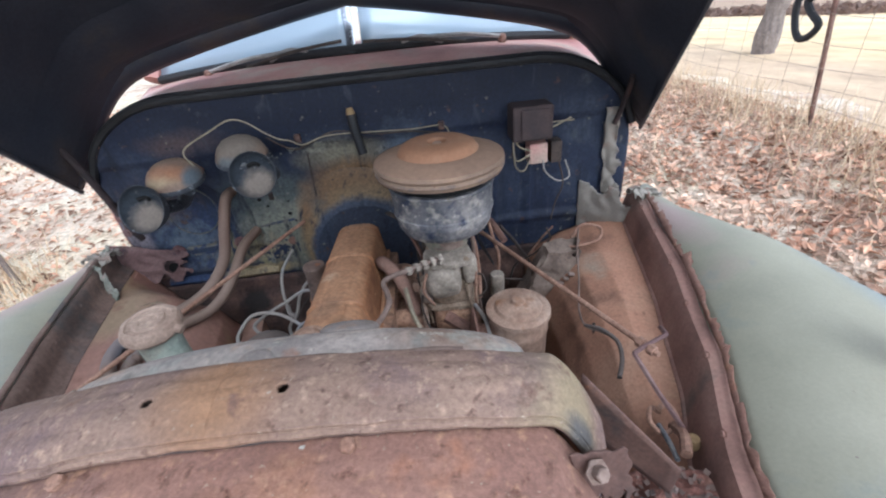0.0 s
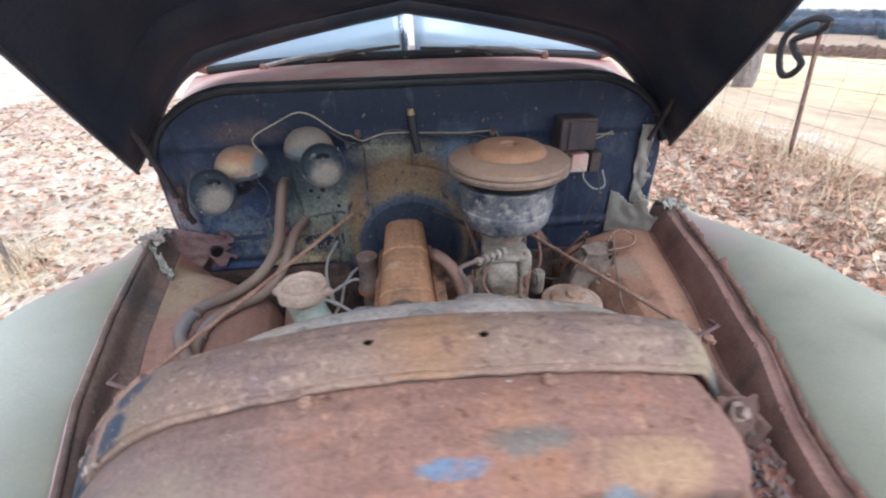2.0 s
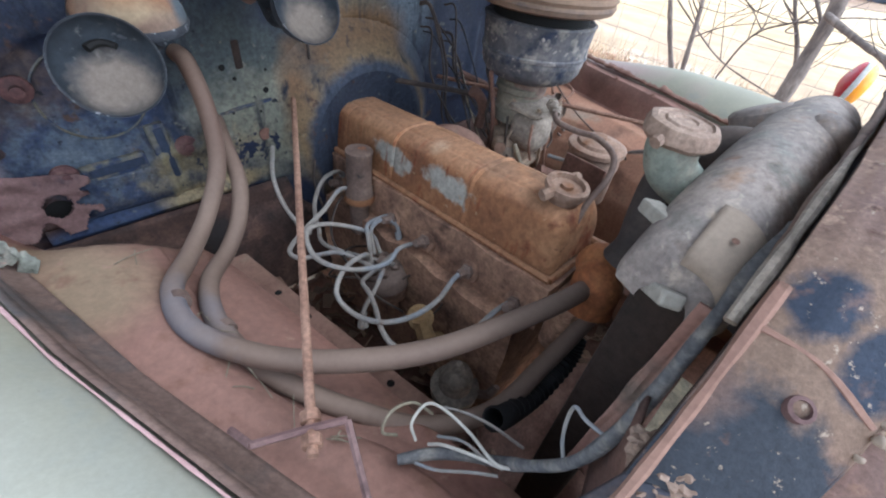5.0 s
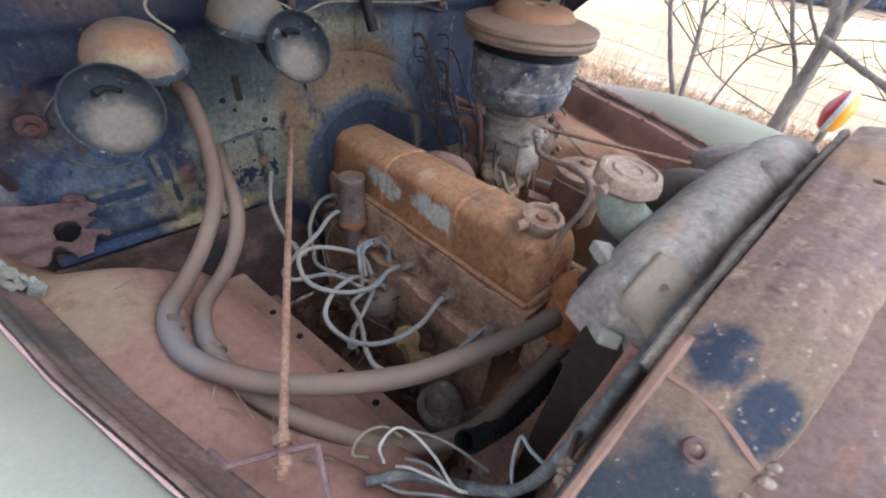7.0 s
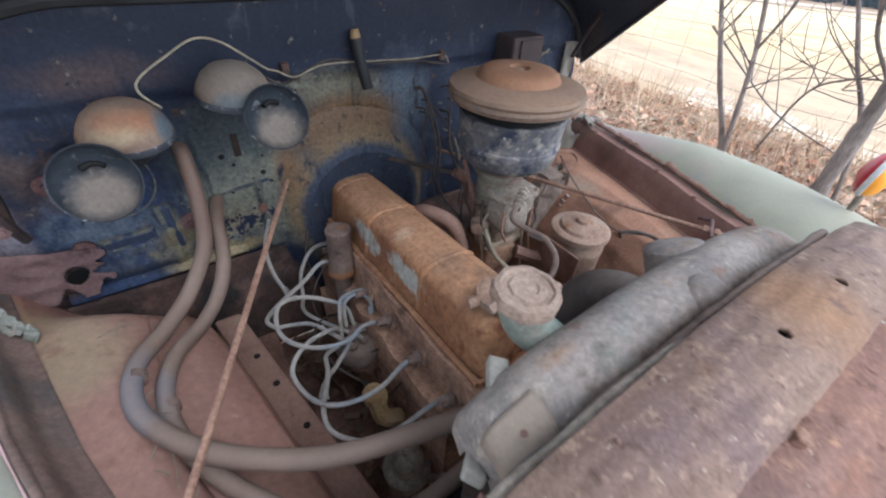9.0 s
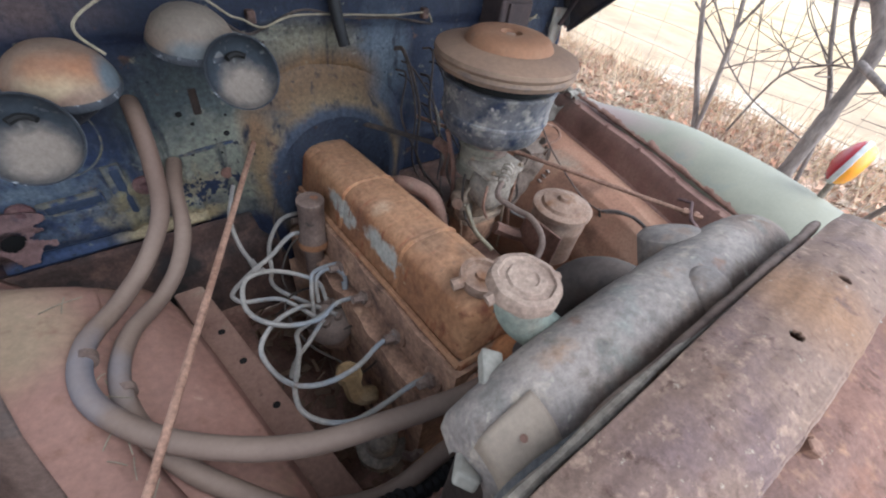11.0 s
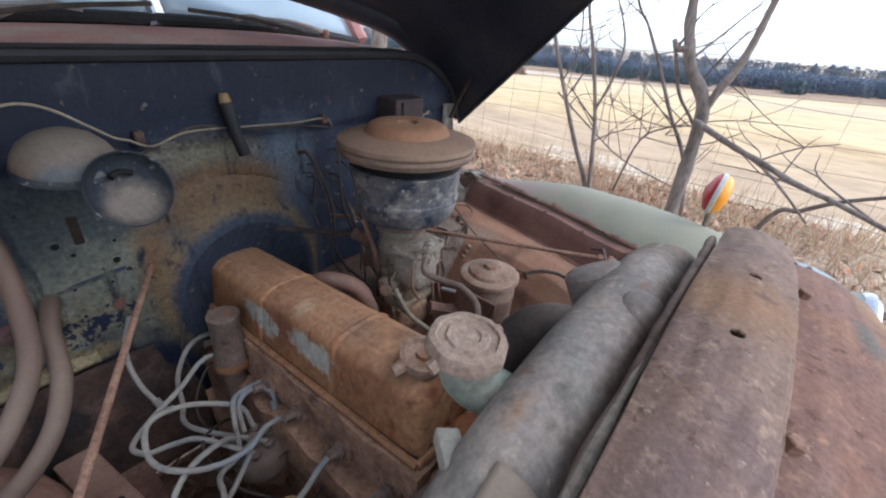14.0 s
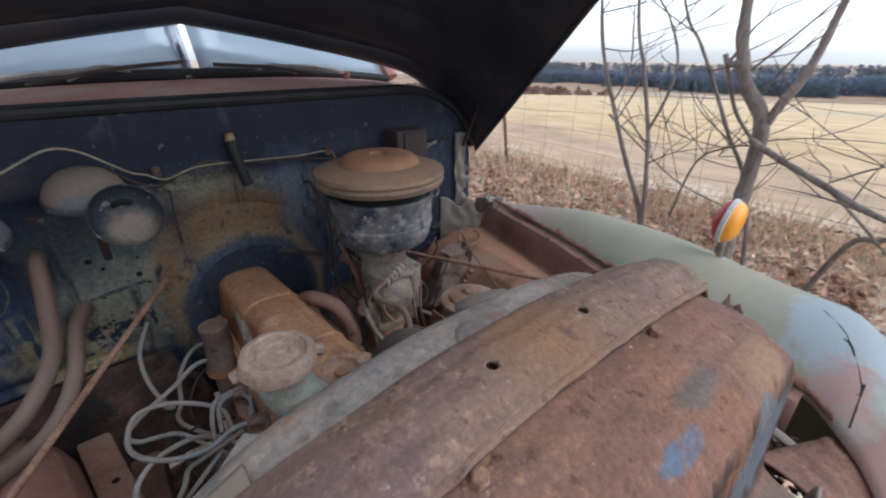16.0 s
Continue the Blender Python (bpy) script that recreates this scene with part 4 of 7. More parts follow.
part("cowl_corner", sheet(B(), lambda u, v: V((XC + 0.60 + 0.13 * u, 1.083 - 0.10 * u + 0.006 * noise.noise(V((u * 6, v * 6, 1))), 0.86 + 0.19 * v * (1 - 0.2 * u))), 40, 26, lambda u, v: v < 0.9 + 0.35 * noise.noise(V((u * 4, v * 2, 5)))), M_primer, truck, "pale grey side plate at the cowl corner", thick=0.003)
for side in (-1, 1):
    def curl(u, v, side=side):
        a = 2.8 * v
        return V((XC + side * (0.715 + 0.075 * u + 0.010 * noise.noise(V((u * 9, v * 5, side)))), 1.02 - 0.06 * v + 0.016 * noise.noise(V((u * 7, v * 7, 2))), 1.005 + 0.026 * math.sin(a) * (1 - 0.6 * u) + 0.014 * noise.noise(V((u * 6, v * 8, side * 3)))))
    part("torn_sheet", sheet(B(), curl, 44, 38, lambda u, v: noise.noise(V((u * 5, v * 5, side * 7))) < 0.34), M_primer, truck, "curled flaking sheet metal", thick=0.002)
b = sheet(B(), lambda u, v: V((XC + 0.655 + 0.045 * u + 0.012 * (1 - v) + 0.008 * noise.noise(V((u * 3, v * 7, 1))), 1.075 - 0.02 * u + 0.010 * noise.noise(V((u * 3, v * 9, 4))), 0.99 + 0.25 * v)), 12, 40, lambda u, v: u < 0.75 + 0.6 * noise.noise(V((v * 7, 1, 0))))
part("cowl_side", b, M_primer, truck, "crumpled pale edge of the cowl side", thick=0.003)
part("hood_strap", tube(B(), [V((-0.86, 0.98, 1.345)), V((-0.85, 1.02, 1.30)), V((-0.822, 1.03, 1.185)), V((-0.80, 1.035, 1.07)), V((-0.792, 1.045, 1.03))], 0.009, 8, 5), M_strap, truck, "dark hood hinge strap")


M_torn = mat("flaking_grey_green_sheet", [(0, lin(96, 98, 88)), (0.5, lin(126, 126, 114)), (1, lin(156, 150, 138))], 26, fine=160, fine_amt=0.35, bump=0.5, patches=[(lin(150, 126, 114), 30, 0.58, 0.66), (lin(72, 62, 56), 40, 0.64, 0.72)])


def crumpled(u, v):
    p = V((-0.896, 0.941, 1.0)).lerp(V((-0.808, 0.881, 0.945)), u) + V((0.020, -0.012, 0.034)) * (v - 0.4) * (1.1 - 0.5 * u) + V((-0.012, 0.02, 0.022)) * math.sin(math.pi * u)
    return p + V((0.6, 0.5, 1.0)) * (0.016 * noise.noise(V((u * 7, v * 4, 2))) + 0.007 * noise.noise(V((u * 19, v * 13, 5))))


part("cowl_side", sheet(B(), lambda u, v: V((-0.866 - 0.085 * u + 0.004 * noise.noise(V((u * 4, v * 6, 1))), 1.088 + 0.20 * u, 0.86 + 0.30 * v)), 20, 30), M_cowl, truck, "faded pink-brown side of the cowl", thick=0.003)
part("crumpled_sheet", sheet(B(), crumpled, 70, 34, lambda u, v: abs(v - 0.5) < 0.42 + 0.30 * noise.noise(V((u * 8, v * 3, 1))) and noise.noise(V((u * 9, v * 7, 8))) < 0.42), M_torn, truck, "crumpled grey-green sheet torn from the fender's corner", thick=0.002)
part("torn_tab", sheet(B(), lambda u, v: V((-0.874, 0.983, 1.01)).lerp(V((-0.852, 0.99, 1.047)), v) + V((0.020 * (u - 0.5) * (1.3 - 0.7 * v), 0.006 * noise.noise(V((u * 3, v * 5, 6))), 0.003 * noise.noise(V((u * 6, v * 4, 2))))), 14, 20, lambda u, v: abs(u - 0.5) < 0.46 + 0.25 * noise.noise(V((v * 6, 3, 0)))), M_torn, truck, "pale bent tab of torn sheet", thick=0.002)
b = B()
skin(b, [[q + V((dx, dy, 0)) for q in (V((-0.796, 1.035, 1.15)), V((-0.807, 1.035, 1.048)))] for dx, dy in ((-0.014, 0.006), (-0.012, 0.0), (0.012, 0.0), (0.014, 0.006))])
strap_end = part("strap_plate", b, M_sill, truck, "red-brown strap end with two bolts", thick=0.003)
for at in (V((-0.808, 1.028, 1.106)), V((-0.81, 1.028, 1.062))):
    hexbolt(at, (0, -1, 0.1), 0.0075, 0.008, strap_end, M_purple)


# radiator support: an arched rusty cover, a step with bolts, the nose below it
PC = -0.162


def panel_z(s):
    """Height of the arched cover; its two shoulders fall differently."""
    a = min(1.0, abs(s))
    if s < 0:
        return 1.272 - 0.072 * a * a - 0.080 * max(0.0, (a - 0.62) / 0.38) ** 2.2
    return 1.271 - 0.046 * a * a - 0.085 * max(0.0, (a - 0.83) / 0.17) ** 1.5


def panel(u, v):
    s = 2 * u - 1
    half = 0.335 - 0.017 * v if s > 0 else 0.383 - 0.02 * v
    y = 0.237 - 0.071 * v - 0.0016 * v * noise.noise(V((u * 34, 0, 2))) + (0.006 * s * s * (2 * v - 1) if s > 0 else 0.0)
    return V((PC + s * half, y, panel_z(s) + 0.008 * math.sin(math.pi * v) - 0.001 * v + 0.0015 * noise.noise(V((u * 14, v * 6, 0)))))


def hole_keep(u, v):
    p = panel(u, v)
    return min(math.hypot(p.x + 0.216, p.y - 0.199), math.hypot(p.x + 0.108, p.y - 0.198)) > 0.0047


support = part("radiator_support", sheet(B(), panel, 520, 80, hole_keep), M_rust, truck, "arched rusty radiator cover with two bolt holes", thick=0.004)
b = B()
skin(b, [[panel(i / 80, 0.0) + V((0, 0.001, -0.003)) for i in range(81)], [panel(i / 80, 0.0) + V((0, -0.002, -0.022)) for i in range(81)]])
part("support_lip", b, M_gapdark, support, thick=0.003)


b = B()
skin(b, [[panel(i / 160, 1.0) + V((0, 0.0005, -0.001)) for i in range(161)], [panel(i / 160, 1.0) + V((0, -0.001, -0.006 + 0.0012 * noise.noise(V((i * 0.2, 1, 0))))) for i in range(161)], [panel(i / 160, 1.0) + V((0, 0.003, -0.010)) for i in range(161)]])
part("front_lip", b, M_flange, support, "turned-down front edge", thick=0.003)

part("rolled_edge", tube(B(), [panel(i / 120, 1.0) + V((0, -0.0006, -0.0030)) for i in range(121)], 0.0042, 8, 2, wob=0.25), M_rust, support, "rusty rolled front edge")


def nose(u, v):
    s = 2 * u - 1
    half = 0.308 - 0.012 * min(v, 0.6) - 0.022 * ss(0.30, 0.55, v) - 0.070 * ss(0.66, 0.75, v) + 0.005 * noise.noise(V((v * 22, 4, 0))) * ss(0.2, 0.5, v) if s > 0 else 0.364 + 0.01 * v
    prof_y = lerp([(0, 0.176), (0.10, 0.147), (0.15, 0.139), (0.4, 0.111), (0.58, 0.087), (0.63, 0.080), (0.66, 0.077), (0.73, 0.068), (0.77, 0.057), (1.0, -0.09)], v) + 0.006 * noise.noise(V((u * 34, 0, 9))) * math.exp(-((v - 0.66) / 0.04) ** 2)
    prof_z = lerp([(0, -0.010), (0.10, -0.011), (0.15, -0.013), (0.4, -0.019), (0.58, -0.029), (0.63, -0.036), (0.66, -0.046), (0.73, -0.118), (0.77, -0.130), (1.0, -0.170)], v)
    return V((PC + s * half, prof_y - 0.004, panel_z(s * (1 - 0.10 * v)) - 0.005 + prof_z + 0.002 * noise.noise(V((u * 9, v * 7, 5)))))


def slot_keep(u, v):
    p = nose(u, v)
    return min(((p.x + 0.150) / 0.026) ** 2, ((p.x + 0.36) / 0.026) ** 2) + ((p.y - 0.018) / 0.010) ** 2 > 1


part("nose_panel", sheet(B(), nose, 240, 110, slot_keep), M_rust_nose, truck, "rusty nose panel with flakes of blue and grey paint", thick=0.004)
def nose_at(x, y):
    """Point of the nose panel over a place in the plan."""
    return min((nose(u / 200, v / 160) for u in range(40, 160) for v in range(118, 160) if abs(nose(u / 200, v / 160).x - x) < 0.006), key=lambda p: abs(p.y - y) + abs(p.x - x))


for cx in (-0.150, -0.36):
    ring = [(cx + 0.0275 * math.cos(2 * math.pi * k / 14), 0.018 + 0.0115 * math.sin(2 * math.pi * k / 14)) for k in range(15)]
    zc = nose_at(cx, 0.018).z
    zs = (nose_at(cx, 0.030).z - nose_at(cx, 0.006).z) / 0.024
    part("slot_rim", tube(B(), [V((x, y, zc + zs * (y - 0.018) + 0.0035)) for x, y in ring], 0.0032, 8, 4, wob=0.15), M_rust_nose, support, "rusty rolled rim of a slot")
plate = part("slot_plate", sheet(B(), lambda u, v: V((-0.236 + 0.080 * u - 0.002 * v, 0.058 - 0.006 * u - 0.056 * v, nose_at(-0.20, 0.035).z + 0.006 - 0.10 * v * 0.4 + 0.004 * ss(0.35, 0.42, u) * ss(0.62, 0.55, u))), 24, 10), M_flange, support, "rusty plate bolted beside the slot", thick=0.003)
for x, y in ((-0.222, 0.048), (-0.222, 0.012), (-0.172, 0.045)):
    hexbolt(V((x, y, nose_at(-0.20, 0.035).z + 0.008 - 0.7 * (0.058 - y))), (0, -0.3, 1), 0.006, 0.006, plate, M_rod)
for v0, u0, u1, r in ((0.80, 0.10, 0.90, 0.0016), (0.93, 0.10, 0.90, 0.0012)):
    part("press_line", tube(B(), [nose(u0 + (u1 - u0) * k / 14, v0 + 0.012 * noise.noise(V((k * 0.7, v0 * 9, 0)))) for k in range(15)], r, 5, 3, wob=0.6), M_rust_dark, support)
for side in (0.0, 1.0):
    inner = -0.03 if side else 0.03
    sg = 1 if side else -1
    b = skin(B(), [[nose(side, i / 24) + V((0, 0, 0.001)) for i in range(25)], [nose(side, i / 24) + V((inner * 0.2, 0.006, -0.02 + 0.006 * noise.noise(V((i * 0.9, side, 0))))) for i in range(25)],
                   [V((nose(side, i / 24).x + inner * 0.3, nose(side, i / 24).y + 0.01, (nose(side, i / 24).z + 0.93) / 2)) for i in range(25)], [V((PC + sg * 0.375, nose(side, i / 24).y + 0.02 - 0.10 * i / 24, 0.925)) for i in range(25)]])
    part("nose_end", b, M_rust_nose, truck, "rusty turned-in end of the nose", thick=0.003)
part("flange", sheet(B(), lambda u, v: nose(0.02 + 0.96 * u, 0.012 + (0.066 + 0.016 * noise.noise(V((u * 30, 0, 3)))) * v) + V((0, -0.0004, 0.0020 - 0.001 * v * v)), 200, 6), M_flange, support, "dark bolted flange under the cover's edge", thick=0.0015)
for x in (-0.27, -0.056, 0.131):
    s = (x - PC) / (0.307 if x > PC else 0.363)
    hexbolt(V((x, 0.157 - 0.004 * s * s, panel_z(s) - 0.013)), (0, -0.25, 1.0), 0.0062, 0.0092, support, M_rod)
    part("washer", lathe(B(), [(0.0095, 0.0), (0.0092, 0.0016), (0.0, 0.002)], V((x, 0.157 - 0.004 * s * s, panel_z(s) - 0.0175)), (0, -0.25, 1.0), 14), M_rust, support)
tab = part("flange_tab", sheet(B(), lambda u, v: V((0.110 + 0.050 * u + 0.012 * v + 0.006 * noise.noise(V((v * 6, 2, 0))) * u, 0.150 + 0.006 * u - 0.010 * v, 1.220 - 0.012 * u - 0.052 * v - 0.016 * u * v + 0.005 * noise.noise(V((u * 6, 4, 0))) * (1 - v))), 40, 40, lambda u, v: (1 - u) + 0.5 * (1 - v) > 0.06 + 0.22 * abs(noise.noise(V((u * 9, v * 9, 1)))) and v < 0.93 + 0.3 * noise.noise(V((u * 7, 5, 1)))), M_flange, support, "torn brown flange corner", thick=0.002)
hexbolt(V((0.130, 0.141, 1.206)), (0.25, -0.75, 0.6), 0.0062, 0.010, tab, M_bolt)
# end plates of the support
for side in (-1, 1):
    def endplate(u, v, side=side):
        p = panel(0.5 + side * 0.5, u)
        return V((p.x + side * 0.012 * v, p.y + 0.06 * v * (1 - u), p.z - 0.42 * v))
    part("support_end", sheet(B(), endplate, 10, 20), M_endplate, support, "dark rusty end plate with blue paint", thick=0.004)
    # slanted stay from the support's end to the fender
    b = B()
    f = (lambda u, v: V((PC - 0.335 - 0.165 * u, 0.25 - 0.08 * u + 0.004 * v, 1.135 - 0.175 * u - (0.10 - 0.05 * u) * v))) if side < 0 else (lambda u, v: V((PC + 0.325 + 0.085 * u, 0.255 - 0.065 * u + 0.004 * v, 1.185 - 0.085 * u - (0.085 - 0.035 * u) * v)))
    part("support_wing", sheet(b, f, 10, 6), M_flange, support, "rusty wing plate", thick=0.003)
part("paint_chip", lathe(B(), [(0.0036, 0.0), (0.003, 0.001), (0.0, 0.0013)], (-0.092, 0.158, 1.2555), (0, -0.2, 1.0), 7, wave=2, amp=0.3), M_clip, support, "white paint chip")
for side in (-1, 1):
    def valance(u, v, side=side):
        y = 0.17 - 0.50 * v
        xa, xb = PC + side * 0.345, XC + side * (ridge(y) + 0.01)
        z = lerp([(0, 0.0), (0.3, -0.035), (0.7, -0.03), (1, 0.025)], u)
        return V((xa + (xb - xa) * u, y, 0.965 - 0.10 * v - 1.2 * max(0.0, 0.02 - y) ** 1.75 + z + 0.010 * noise.noise(V((u * 7, v * 9, side)))))
    def apron_front(u, v, side=side):
        y = 0.075 - 0.07 * u - 0.40 * v
        xa, xb = PC + side * 0.345, XC + side * (ridge(y) + 0.012)
        ze = 1.003 - front_drop(y)
        return V((xa + (xb - xa) * u, y, ze - 0.012 * math.sin(math.pi * u) - 0.020 * (1 - u) + 0.006 * noise.noise(V((u * 7, v * 9, side)))))
    if side < 0:
        part("valance", sheet(B(), valance, 24, 40, lambda u, v: noise.noise(V((u * 4, v * 7, side * 4 + 2))) < 0.45), M_rust_nose, truck, "rusted-through valance beside the nose", thick=0.003)
    else:
        part("valance", sheet(B(), apron_front, 24, 40), M_rust_nose, truck, "orange-brown rusted valance beside the nose", thick=0.003)
rb = random.Random(31)
b = sheet(B(), lambda u, v: V((0.262 - 0.022 * u + 0.014 * (v - 0.5), 0.085 - 0.098 * u, 0.978 - 0.018 * u + 0.005 * math.sin(5 * u) + 0.004 * v)), 14, 2)
part("loose_strip", b, M_primer, truck, "bent pale strip of sheet metal", thick=0.003)
HL = V((0.612, -0.030, 0.912))
lamp = part("headlamp", lathe(B(), [(0.03, 0.20), (0.066, 0.14), (0.088, 0.05), (0.100, 0.0)], HL, (-0.05, 1, 0.02), 40, close=False), M_fender, truck, "faded headlamp bucket with a chrome rim")
part("rim", lathe(B(), [(0.100, 0.004), (0.106, -0.004), (0.107, -0.014), (0.100, -0.024), (0.090, -0.026)], HL, (-0.05, 1, 0.02), 40, close=False), M_chrome, lamp, "bright chrome rim")
part("glass", lathe(B(), [(0.090, -0.024), (0.06, -0.040), (0.0, -0.050)], HL, (-0.05, 1, 0.02), 40, close=False), M_glass, lamp, "lamp glass with the same pale tint")
for side in (-1, 1):
    b = B()
    for _ in range(150):
        y = rb.uniform(-0.12 if side < 0 else 0.01, 0.09)
        xa, xb = PC + side * 0.37, XC + side * (ridge(y) - 0.03)
        box(b, (xa + (xb - xa) * rb.random(), y, 0.945 + rb.uniform(-0.01, 0.015)), (rb.uniform(0.004, 0.014), rb.uniform(0.003, 0.010), rb.uniform(0.001, 0.003)), (rb.uniform(-30, 30), rb.uniform(-30, 30), rb.uniform(0, 180)))
    tagged(part("debris", b, M_rust_nose, truck, "heap of loose rust flakes and leaf bits", smooth=False), kind="stuff")
def bed(u, v):
    y = 0.05 + 0.205 * v
    x = 0.176 + (XC + ridge(y) - 0.030 - 0.176) * u
    z = lerp([(0.05, 0.950), (0.10, 0.978), (0.16, 1.000), (0.21, 1.006), (0.26, 0.985)], y)
    return V((x, y, z - 0.035 * (2 * u - 1) ** 2 + 0.010 * noise.noise(V((x * 40, y * 40, 0))) + 0.006 * noise.noise(V((x * 110, y * 110, 4)))))


M_crumbs = mat("crumbled_red_rust", [(0, lin(70, 44, 37)), (0.5, lin(104, 68, 57)), (1, lin(132, 96, 82))], 40, fine=260, fine_amt=0.5, bump=0.7, patches=[(lin(150, 128, 110), 120, 0.66, 0.72)])
tagged(part("debris", sheet(B(), bed, 70, 70), M_crumbs, truck, "bed of crumbled red-brown rust beside the cover", thick=0.004), kind="stuff")
b = B()
for _ in range(300):
    p = bed(min(1.0, max(0.0, rb.gauss(0.6, 0.25))), rb.random())
    box(b, tuple(p + V((0, 0, 0.003))), (rb.uniform(0.003, 0.010), rb.uniform(0.002, 0.008), 0.0012), (rb.uniform(-35, 35), rb.uniform(-35, 35), rb.uniform(0, 180)))
tagged(part("loose_rust", b, M_gutter_dark, truck, "loose rust flakes and leaf bits on the bed", smooth=False), kind="stuff")
part("crease", tube(B(), [panel(0.094, 0.0) + V((0, 0, 0.004)), panel(0.082, 0.5) + V((0, 0, 0.0045)), panel(0.070, 1.0) + V((0, 0, 0.004))], 0.0026, 6, 6, wob=0.5), M_well, support, "rusty ridge across the cover's end")
part("end_hem", tube(B(), [V((-0.452, 0.234, 1.229)), V((-0.486, 0.233, 1.199)), V((-0.518, 0.232, 1.166)), V((-0.550, 0.231, 1.120)), V((-0.562, 0.231, 1.09))], 0.0040, 6, 4, wob=0.4), M_well, support, "rusty hem along the cover's end")
b = sheet(B(), lambda u, v: V((-0.434 - 0.014 * v + 0.003 * noise.noise(V((u * 5, v * 5, 8))), 0.246 + (0.016 + 0.012 * v) * u, 1.175 - 0.26 * v)), 10, 26)
part("side_strap", b, M_gutter, support, "mauve-brown rusted strap behind the cover's end", thick=0.003)
SPP = V((-0.489, 0.197, 1.187))
part("stub_pipe", lathe(B(), [(0.0125, -0.014), (0.0095, -0.006), (0.0085, 0.000), (0.0072, 0.008), (0.0050, 0.0085), (0.0042, 0.003), (0.0, 0.002)], SPP, (-0.45, -0.25, 0.75), 14), M_purple, support, "rusty open pipe stub")
cl = B()
for cx, cy, cz, cr in ((-0.526, 0.215, 1.126, 0.016), (-0.521, 0.232, 1.120, 0.013), (-0.524, 0.200, 1.118, 0.014), (-0.530, 0.222, 1.112, 0.015)):
    for v in bmesh.ops.create_icosphere(cl, subdivisions=4, radius=cr, matrix=Matrix.Translation((cx, cy, cz)))["verts"]:
        v.co += (v.co - V((cx, cy, cz))) * (0.5 * noise.noise(v.co * 160) + 0.3 * noise.noise(v.co * 420))
part("mud_nest", cl, M_cap, support, "crusty mud-dauber nest")
for k, (x, y, z, q) in enumerate(((-0.478, 0.161, 1.191, 0.007), (-0.470, 0.162, 1.197, 0.006), (-0.486, 0.163, 1.181, 0.005))):
    cr = B()
    for v in bmesh.ops.create_icosphere(cr, subdivisions=3, radius=q * 0.5, matrix=Matrix.Translation((x, y, z)))["verts"]:
        v.co += (v.co - V((x, y, z))) * (0.8 * noise.noise(v.co * 300))
    part("crust", cr, M_plate, support, "pale crust on the cover's corner")
# seam filler and a taped tube in the gap behind the cover
part("gap_tube", tube(B(), [panel(0.10 + 0.055 * k, 0.0) + V((0, 0.006, -0.010 + 0.002 * math.sin(k * 2.1))) for k in range(12)], 0.0040, 8, 4, wob=0.5), M_carb, support, "taped tube along the seam")
# grille shell and front below the nose
b = sheet(B(), lambda u, v: V((PC + (2 * u - 1) * (0.35 + 0.08 * v), 0.004 + 0.012 * (2 * u - 1) ** 2 - 0.03 * v, panel_z((2 * u - 1)) - 0.20 - 0.42 * v)), 60, 20)
part("grille_shell", b, M_primer, truck, "grey-painted grille shell", thick=0.004)
# cab body behind the windscreen, plain
b = B()
box(b, (XC, 2.05, 0.95), (1.50, 1.0, 0.85))
part("cab_body", b, M_cowl, truck, "faded red cab body", smooth=False, bevel=0.06)
b = B()
box(b, (XC, 2.15, 1.83), (1.25, 0.9, 0.10))
part("cab_roof", b, M_cowl, truck, "faded red cab roof", smooth=False, bevel=0.04)
for sx in (-1, 1):
    b = B()
    tube(b, [V((XC + sx * 0.62, 2.55, 1.36)), V((XC + sx * 0.60, 2.52, 1.80))], 0.035, 8, 2)
    part("rear_pillar", b, M_cowl, truck)
for side in (-1, 1):
    for y in (0.45, 2.3):
        c = V((XC + side * 0.70, y, ground_z(XC + side * 0.7, y) + 0.34))
        ty = part("tyre", lathe(B(), [(0.22, -0.09), (0.31, -0.10), (0.345, -0.06), (0.345, 0.06), (0.31, 0.10), (0.22, 0.09)], c, (1, 0, 0), 40), M_rubber, truck)
        part("rim", lathe(B(), [(0.0, 0.02), (0.10, 0.03), (0.19, 0.0), (0.22, 0.06), (0.225, -0.06)], c, (side, 0, 0), 32, close=False), M_rust, ty)
b = B()
for side in (-1, 1):
    box(b, (XC + side * 0.36, 1.2, 0.56), (0.06, 2.8, 0.13))
part("chassis_rail", b, M_rust_dark, truck, "dark rusted chassis rails", smooth=False, bevel=0.006)
b = B()
sheet(b, lambda u, v: V((XC + (2 * u - 1) * 0.62, 0.2 + 0.9 * v, 0.46 + 0.03 * noise.noise(V((u * 9, v * 9, 2))))), 40, 40)
part("engine_pan", b, M_rust_dark, truck, "grimy floor under the engine with fallen debris", thick=0.004)


# ---------------------------------------------------------------- engine
EX = -0.19  # the engine's middle line


def cover_z(y):
    """Height of the rocker cover's foot along the sloping engine."""
    return 0.943 - 0.081 * (y - 0.44)


engine = thing("engine", (EX, 0.75, 0.46), "old rust-covered inline six-cylinder engine", "engine")


def slab(bm, x0, x1, y0, y1, top, bottom, nx=6, ny=40, nz=8, rough_amt=0.004):
    """A cast block whose top and bottom follow the engine's slope, with an uneven skin."""
    def wall(f, na, nb):
        sheet(bm, f, na, nb)
    def bumpy(p):
        return p + V((1, 1, 1)) * rough_amt * noise.noise(p * 18)
    zt, zb = (lambda y: cover_z(y) + top), (lambda y: cover_z(y) + bottom)
    for x in (x0, x1):
